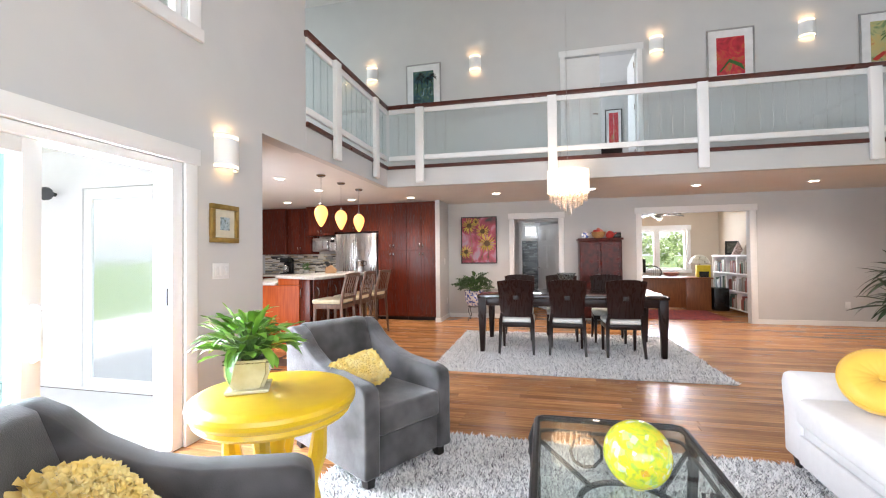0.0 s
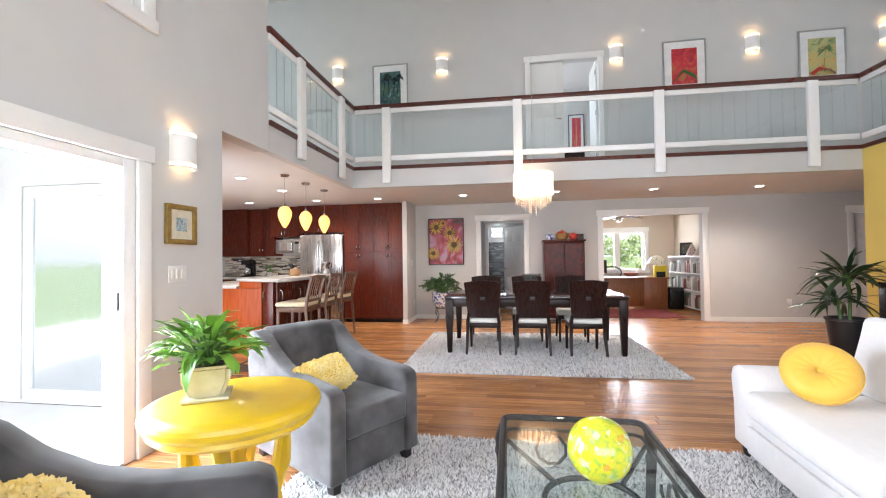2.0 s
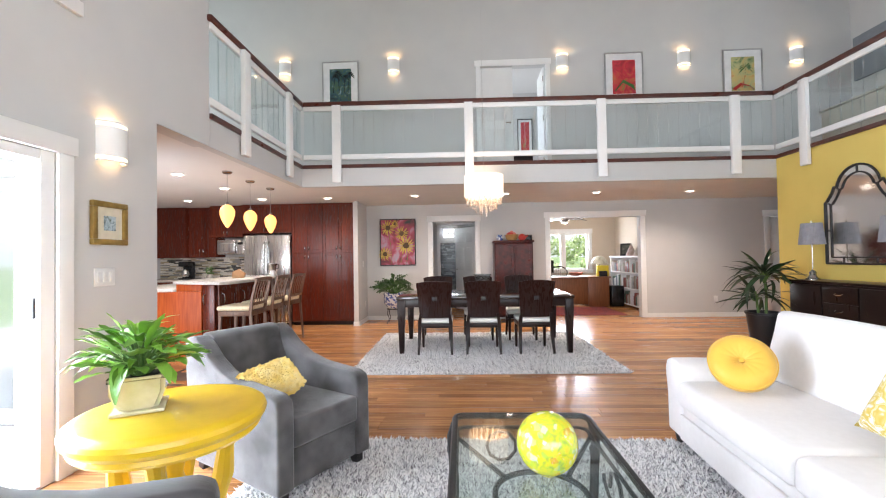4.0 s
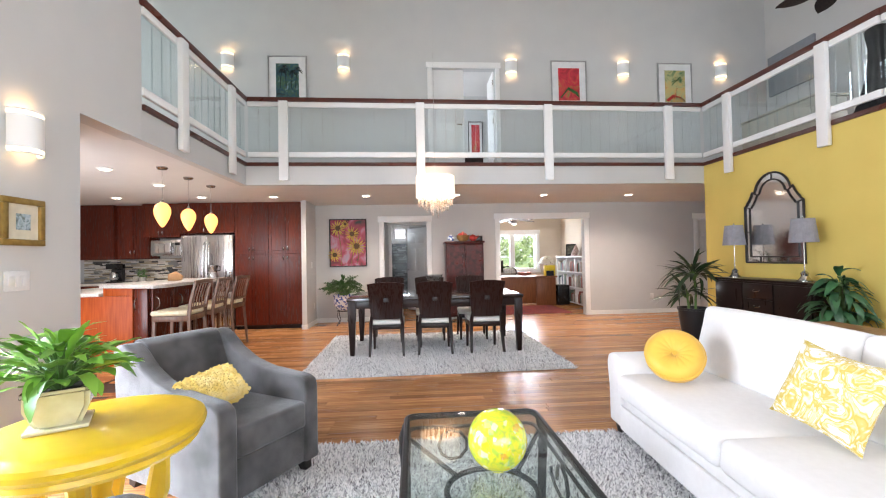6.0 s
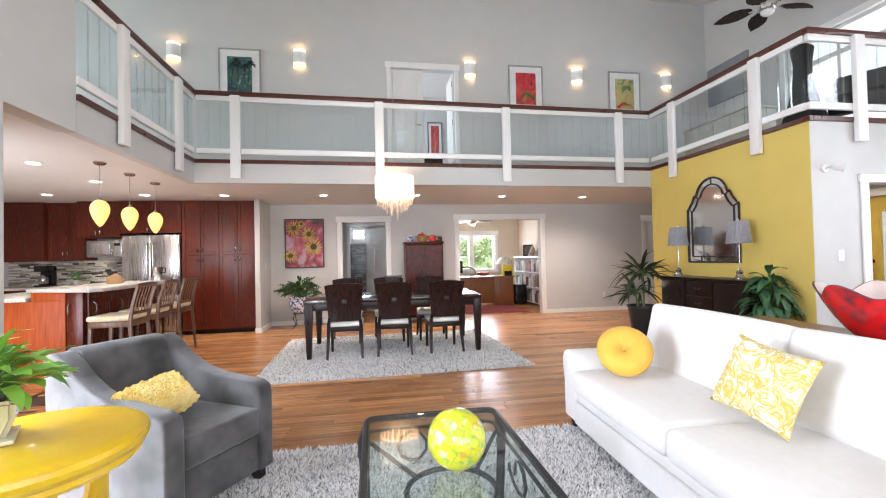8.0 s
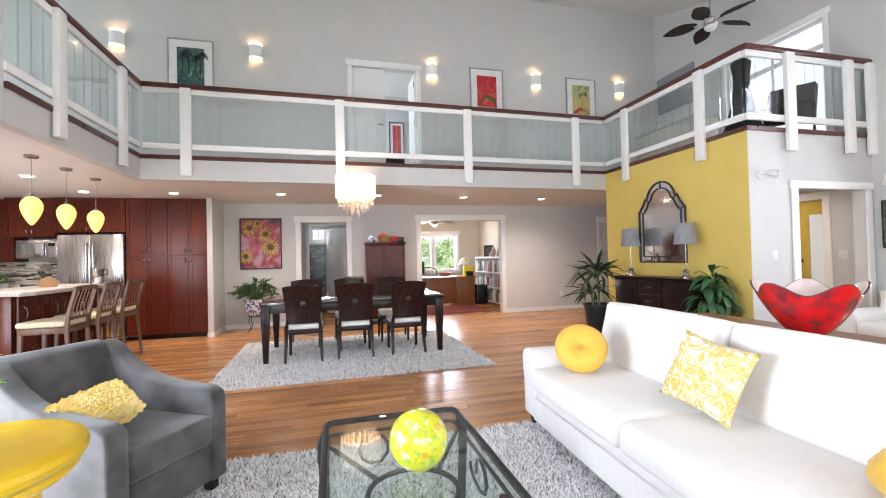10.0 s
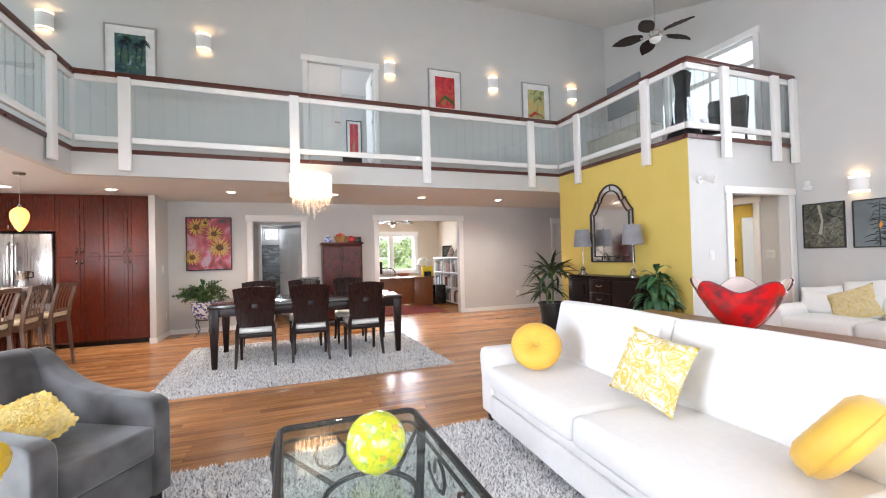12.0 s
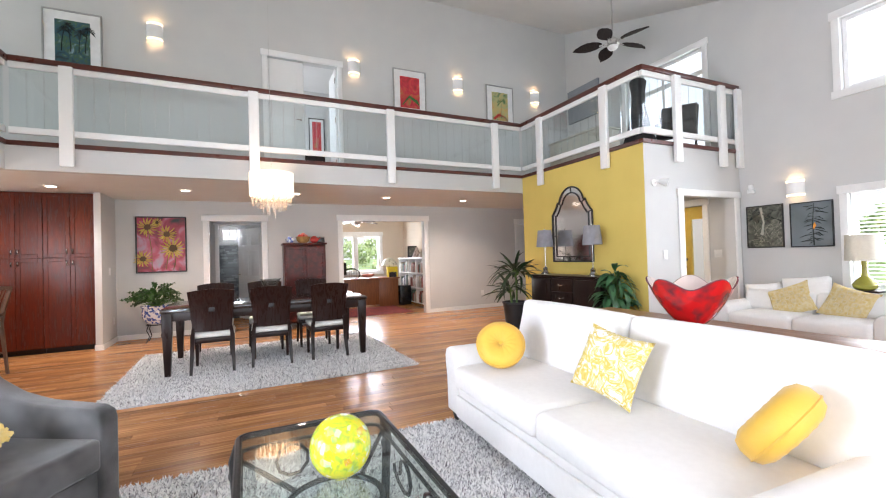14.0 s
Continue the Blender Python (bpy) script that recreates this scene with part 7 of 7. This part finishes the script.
part("cone", lathe([(0.15, 0), (0.12, 0.08), (0.05, 0.22), (0.015, 0.26)], 16), spines[5], o2)
o3 = thing("ukulele", pose(4.16, 9.9, 1.237, 4, 0, 0), "small wooden stringed instrument leaning on the wall", "instrument")
part("body", prism([(-0.09, 0), (-0.1, 0.09), (-0.05, 0.17), (0.05, 0.17), (0.1, 0.09), (0.09, 0)], 0.05, "y", bevel=0.01), M_DESK, o3)
part("neck", box(-0.018, 0.018, 0.01, 0.03, 0.171, 0.64, 0.004), M_DARK, o3)
o4 = thing("photo_frame", pose(4.10, 10.8, 1.236, -10, 0, -30), "dark framed photograph on the bookcase", "photo frame")
part("frame", box(-0.13, 0.13, 0, 0.02, 0.004, 0.32, 0.004), M_BLKFRAME, o4)
part("photo", box(-0.09, 0.09, -0.004, -0.001, 0.05, 0.28), M_PH1, o4)
sp3 = thing("black_box", pose(3.80, 10.75, 0), "black box beside the bookcase", "box")
part("body", box(-0.15, 0.15, -0.2, 0.2, 0, 0.5, 0.01), M_BLACK, sp3)
M_REDRUG = surface("red_persian_rug", (0.28, 0.025, 0.02), (0.12, 0.02, 0.03), 14, 0.95, bump=0.2, bscale=200)
rr_ = thing("red_rug", pose(2.6, 9.75, 0), "red patterned rug in the office", "rug")
part("field", box(-0.95, 0.85, -0.7, 0.75, 0, 0.010, 0.003), M_REDRUG, rr_)
part("border", box(-0.85, 0.75, -0.6, 0.65, 0.0105, 0.013), surface("rug_field", (0.36, 0.05, 0.03), (0.10, 0.02, 0.04), 30, 0.95), rr_)


def ceiling_fan(m, rod, label, blade_m, n=5, span=0.62, hub_m=None):
    """Hangs from local z = rod; hub at 0."""
    ob = thing("ceiling_fan", m, label, "ceiling fan")
    part("downrod", tube([(0, 0, 0.05), (0, 0, rod)], 0.012, 8), hub_m or M_STEEL, ob)
    part("canopy", lathe([(0.05, rod - 0.07), (0.07, rod - 0.02), (0.07, rod)], 18), hub_m or M_STEEL, ob)
    part("motor", lathe([(0.05, -0.05), (0.09, -0.03), (0.10, 0.02), (0.07, 0.06), (0.03, 0.09)], 24), hub_m or M_STEEL, ob)
    part("light_bowl", lathe([(0.012, -0.115), (0.05, -0.105), (0.075, -0.08), (0.082, -0.052)], 20), M_WHITE, ob, "white glass light bowl")
    for k in range(n):
        a = 360 / n * k + 14
        b = bmesh.new()
        top_, bot_ = [], []
        for i in range(11):
            t = i / 10
            w = 0.105 * math.sin(math.pi * min(0.10 + t * 0.89, 1)) ** 0.85
            x = 0.16 + (span - 0.16) * t
            sag = -0.03 * t * t
            for s in (-1, 0, 1):
                top_.append(b.verts.new((x, s * w, sag + 0.012 * (s != 0) + (0.004 if i % 2 else 0))))
                bot_.append(b.verts.new((x, s * w, sag - 0.008 + 0.012 * (s != 0) + (0.004 if i % 2 else 0))))
        for i in range(10):
            for s in (0, 1):
                q = [i * 3 + s, i * 3 + s + 1, i * 3 + s + 4, i * 3 + s + 3]
                b.faces.new([top_[v] for v in q]), b.faces.new([bot_[v] for v in q[::-1]])
        b.transform(pose(0, 0, 0, 0, 0, a) @ pose(0, 0, 0, 14, 0, 0))
        bl = part("blade", b, blade_m, ob, smooth=50)
        part("blade_iron", tube([(0.08 * math.cos(radians(a)), 0.08 * math.sin(radians(a)), 0), (0.2 * math.cos(radians(a)), 0.2 * math.sin(radians(a)), -0.004)], 0.012, 6), hub_m or M_STEEL, ob)
    return ob


M_PALM = surface("dark_woven_palm", (0.045, 0.032, 0.028), (0.02, 0.014, 0.013), 30, 0.75, stretch=(1, 5, 1), bump=0.3, bscale=40, spec=0.1)
ceiling_fan(pose(5.25, 4.77, 4.50, 0, 0, 47), roof(4.77) - 4.50 - 0.003, "ceiling fan with dark leaf-shaped woven blades", M_PALM, span=0.60)
bulb("office_fan_bulb", (2.60, 10.75, 2.0), 12, 0.06, (1, 0.85, 0.65))
ceiling_fan(pose(2.60, 10.75, 2.18), ZC - 2.18 - 0.002, "bronze ceiling fan in the office", M_DARK, span=0.6, hub_m=M_BRONZE)

# ---- loft things ----
M_BEIGE = surface("pale_painted_wood", (0.50, 0.47, 0.40), (0.46, 0.43, 0.36), 10, 0.6)
ls = thing("loft_chest", pose(5.45, 5.7, ZF, 0, 0, 90), "long low pale chest in the loft", "chest")
part("body", box(-0.62, 0.62, -0.22, 0.22, 0.04, 0.60, 0.01), M_BEIGE, ls)
part("lid", box(-0.64, 0.64, -0.24, 0.24, 0.602, 0.63, 0.008), M_BEIGE, ls)
for k in range(4):
    part("panel", box(-0.6 + k * 0.305, -0.6 + k * 0.305 + 0.285, 0.221, 0.228, 0.08, 0.57, 0.003), M_BEIGE, ls)
tv = thing("television", pose(XW - 0.003, 6.86, 4.46, 0, 0, -90), "flat grey screen on the loft wall", "television")
part("panel", box(-0.45, 0.45, -0.05, -0.004, -0.36, 0.36, 0.006), plain("grey_screen", (0.27, 0.29, 0.32), 0.2), tv)
dp = thing("draped_stand", pose(4.99, 4.13, ZF), "tall black cloth-draped stand by the loft railing", "stand")
bm = lathe([(0.23, 0.012), (0.20, 0.10), (0.15, 0.26), (0.11, 0.45), (0.09, 0.62), (0.085, 0.75), (0.10, 0.85), (0.11, 0.93), (0.07, 0.97)], 40)
for v in bm.verts:
    a = math.atan2(v.co.y, v.co.x)
    k = 1 + 0.10 * math.sin(a * 7 + v.co.z * 2) * (1.1 - v.co.z * 0.7)
    v.co.x *= k
    v.co.y *= k
M_CLOTH = surface("black_cloth", (0.010, 0.010, 0.011), rough=0.9, bump=0.2)
part("drape", bm, M_CLOTH, dp, smooth=60)
part("base", lathe([(0.16, 0), (0.16, 0.011)], 20), M_BLACK, dp)
lc = thing("lounge_chair", pose(5.80, 4.16, ZF, 0, 0, 120), "black canvas lounge chair by the loft railing", "chair")
part("backrest", prism([(-0.24, 0.30), (-0.50, 0.78), (-0.52, 0.84), (-0.46, 0.84), (-0.16, 0.36)], 0.5, "x", at=-0.25, bevel=0.008), M_CLOTH, lc, smooth=60)
part("seat", prism([(-0.26, 0.28), (0.05, 0.24), (0.34, 0.36), (0.36, 0.40), (0.05, 0.30), (-0.2, 0.34)], 0.5, "x", at=-0.25, bevel=0.006), M_CLOTH, lc, smooth=60)
for s in (-1, 1):
    part("leg", tube([(s * 0.24, -0.36, 0), (s * 0.24, 0.0, 0.27), (s * 0.24, 0.33, 0.38)], 0.014, 6), M_BLACK, lc)
    part("leg", tube([(s * 0.26, 0.3, 0), (s * 0.26, 0.0, 0.29), (s * 0.26, -0.48, 0.8)], 0.014, 6), M_BLACK, lc)

# end table and lamp by the right window
et = thing("end_table", pose(6.30, 1.42, 0), "dark wooden end table by the window", "side table")
part("tabletop", box(-0.28, 0.28, -0.26, 0.26, 0.56, 0.59, 0.005), M_DARK, et)
for sx in (-1, 1):
    for sy in (-1, 1):
        part("leg", box(sx * 0.24 - 0.02, sx * 0.24 + 0.02, sy * 0.22 - 0.02, sy * 0.22 + 0.02, 0, 0.559), M_DARK, et)
st2 = thing("sofa_back_table", pose(6.46, 2.36, 0), "narrow dark stand behind the white sofa", "stand")
part("tabletop", box(-0.1, 0.1, -0.14, 0.14, 0.70, 0.725, 0.004), M_DARK, st2)
part("post", box(-0.025, 0.025, -0.025, 0.025, 0.02, 0.699), M_DARK, st2)
part("foot", box(-0.1, 0.1, -0.12, 0.12, 0, 0.019), M_DARK, st2)
l2 = thing("ceramic_lamp", pose(6.44, 2.36, 0.726), "olive-yellow ceramic lamp with a cream drum shade", "table lamp")
M_OLIVE = surface("olive_glaze", (0.34, 0.32, 0.05), (0.28, 0.26, 0.04), 9, 0.2, coat=0.4)
part("base", lathe([(0.07, 0), (0.10, 0.02), (0.115, 0.06), (0.09, 0.10), (0.035, 0.16), (0.025, 0.24), (0.03, 0.33), (0.022, 0.335)], 24), M_OLIVE, l2)
part("shade", lathe([(0.165, 0.34), (0.17, 0.34), (0.16, 0.64), (0.155, 0.64), (0.165, 0.34)], 32), surface("cream_linen_shade", (0.70, 0.66, 0.56), (0.66, 0.62, 0.52), 60, 0.85, bump=0.1), l2)

# ---- outside ----
M_HEDGE = island_tones("hedge_leaves", ((0, (0.22, 0.32, 0.12)), (0.4, (0.36, 0.5, 0.2)), (0.75, (0.55, 0.66, 0.36)), (1, (0.75, 0.8, 0.6))), 0.6)


def hedge(name, x0, x1, y0, y1, h, n, seed):
    """Clumps of small leaves with an uneven outline."""
    q = np.random.RandomState(seed)
    k = 40
    cx, cy, cz, cr_ = q.uniform(x0, x1, k), q.uniform(y0, y1, k), q.uniform(0.2, h, k), q.uniform(0.3, 0.7, k)
    j = q.randint(0, k, n)
    d = q.normal(size=(n, 3))
    d /= np.linalg.norm(d, axis=1)[:, None]
    c = np.stack([cx[j], cy[j], cz[j]], 1) + d * cr_[j][:, None] * q.uniform(0.6, 1, n)[:, None]
    c[:, 2] = np.maximum(c[:, 2], -0.15)
    a, b_ = q.normal(size=(n, 3)), q.normal(size=(n, 3))
    a = a / np.linalg.norm(a, axis=1)[:, None] * 0.09
    b_ = b_ / np.linalg.norm(b_, axis=1)[:, None] * 0.05
    vs = np.stack([c - a, c + b_, c + a, c - b_], 1).reshape(-1, 3)
    me = bpy.data.meshes.new(name)
    me.from_pydata(vs.tolist(), [], [(4 * i, 4 * i + 1, 4 * i + 2, 4 * i + 3) for i in range(n)])
    me.materials.append(M_HEDGE)
    return tagged(new(name, me), "leafy green hedge outside the window", "hedge", kind="stuff")


hedge("hedge", 0.5, 7.0, 16, 18, 2.2, 9000, 1)
hedge("hedge", 9.5, 11.5, -2, 4.5, 2.0, 7000, 2)

# ---- floor planks ----
PLANK_W = 0.092
lengths = [0.9, 1.15, 1.4, 1.75]
plank_meshes = []
for L in lengths:
    me = bpy.data.meshes.new("plank")
    b = box(0.0008, L - 0.0008, 0.0006, PLANK_W - 0.0006, -0.011, 0.0)
    bmesh.ops.bevel(b, geom=[e for e in b.edges if e.verts[0].co.z > -0.001 and e.verts[1].co.z > -0.001], offset=0.0012, segments=1, affect="EDGES")
    b.to_mesh(me), b.free()
    me.materials.append(M_FLOOR)
    plank_meshes.append(me)
rng = random.Random(21)
M_FLOORFAR = M_FLOOR.copy()
nt = M_FLOORFAR.node_tree
geo = nt.nodes.new("ShaderNodeNewGeometry")
for lk in [l for l in nt.links if l.from_node.type == "OBJECT_INFO"]:
    nt.links.new(geo.outputs["Random Per Island"], lk.to_socket)
rest_v, rest_f = [], []
y = YBACK
while y < 12.0:
    inside = 2.9 < y < 7.3
    x = (XL if y < 7.3 else -6.6) - (rng.uniform(0, 0.9) if y > 3.3 else 0)
    x_end = 6.45 if y < 6.2 else 9.0
    while x < x_end:
        k = rng.randrange(4)
        if inside and x + lengths[k] < 5.6:
            p_ = new("plank", plank_meshes[k])
            p_.parent, p_.location = floor, (x, y, 0)
        else:
            n0 = len(rest_v)
            x0, x1, y0, y1 = x + 0.0008, x + lengths[k] - 0.0008, y + 0.0006, y + PLANK_W - 0.0006
            rest_v += [(x0, y0, -0.001), (x1, y0, -0.001), (x1, y1, -0.001), (x0, y1, -0.001), (x0 + 0.001, y0 + 0.001, 0), (x1 - 0.001, y0 + 0.001, 0), (x1 - 0.001, y1 - 0.001, 0), (x0 + 0.001, y1 - 0.001, 0)]
            rest_f += [(n0 + 4, n0 + 5, n0 + 6, n0 + 7)] + [(n0 + i, n0 + (i + 1) % 4, n0 + 4 + (i + 1) % 4, n0 + 4 + i) for i in range(4)]
        x += lengths[k]
    if 3.3 < y < 7.3:
        x = -6.6
        while x < XL - 0.9:
            k = rng.randrange(4)
            n0 = len(rest_v)
            x1 = min(x + lengths[k], XL - 0.92)
            rest_v += [(x, y + 0.0006, 0), (x1, y + 0.0006, 0), (x1, y + PLANK_W - 0.0006, 0), (x, y + PLANK_W - 0.0006, 0)]
            rest_f.append((n0, n0 + 1, n0 + 2, n0 + 3))
            x += lengths[k]
    y += PLANK_W
me = bpy.data.meshes.new("planks")
me.from_pydata(rest_v, [], rest_f)
me.materials.append(M_FLOORFAR)
fo_ = new("planks", me)
fo_.parent = floor
tagged(fo_, kind="stuff")
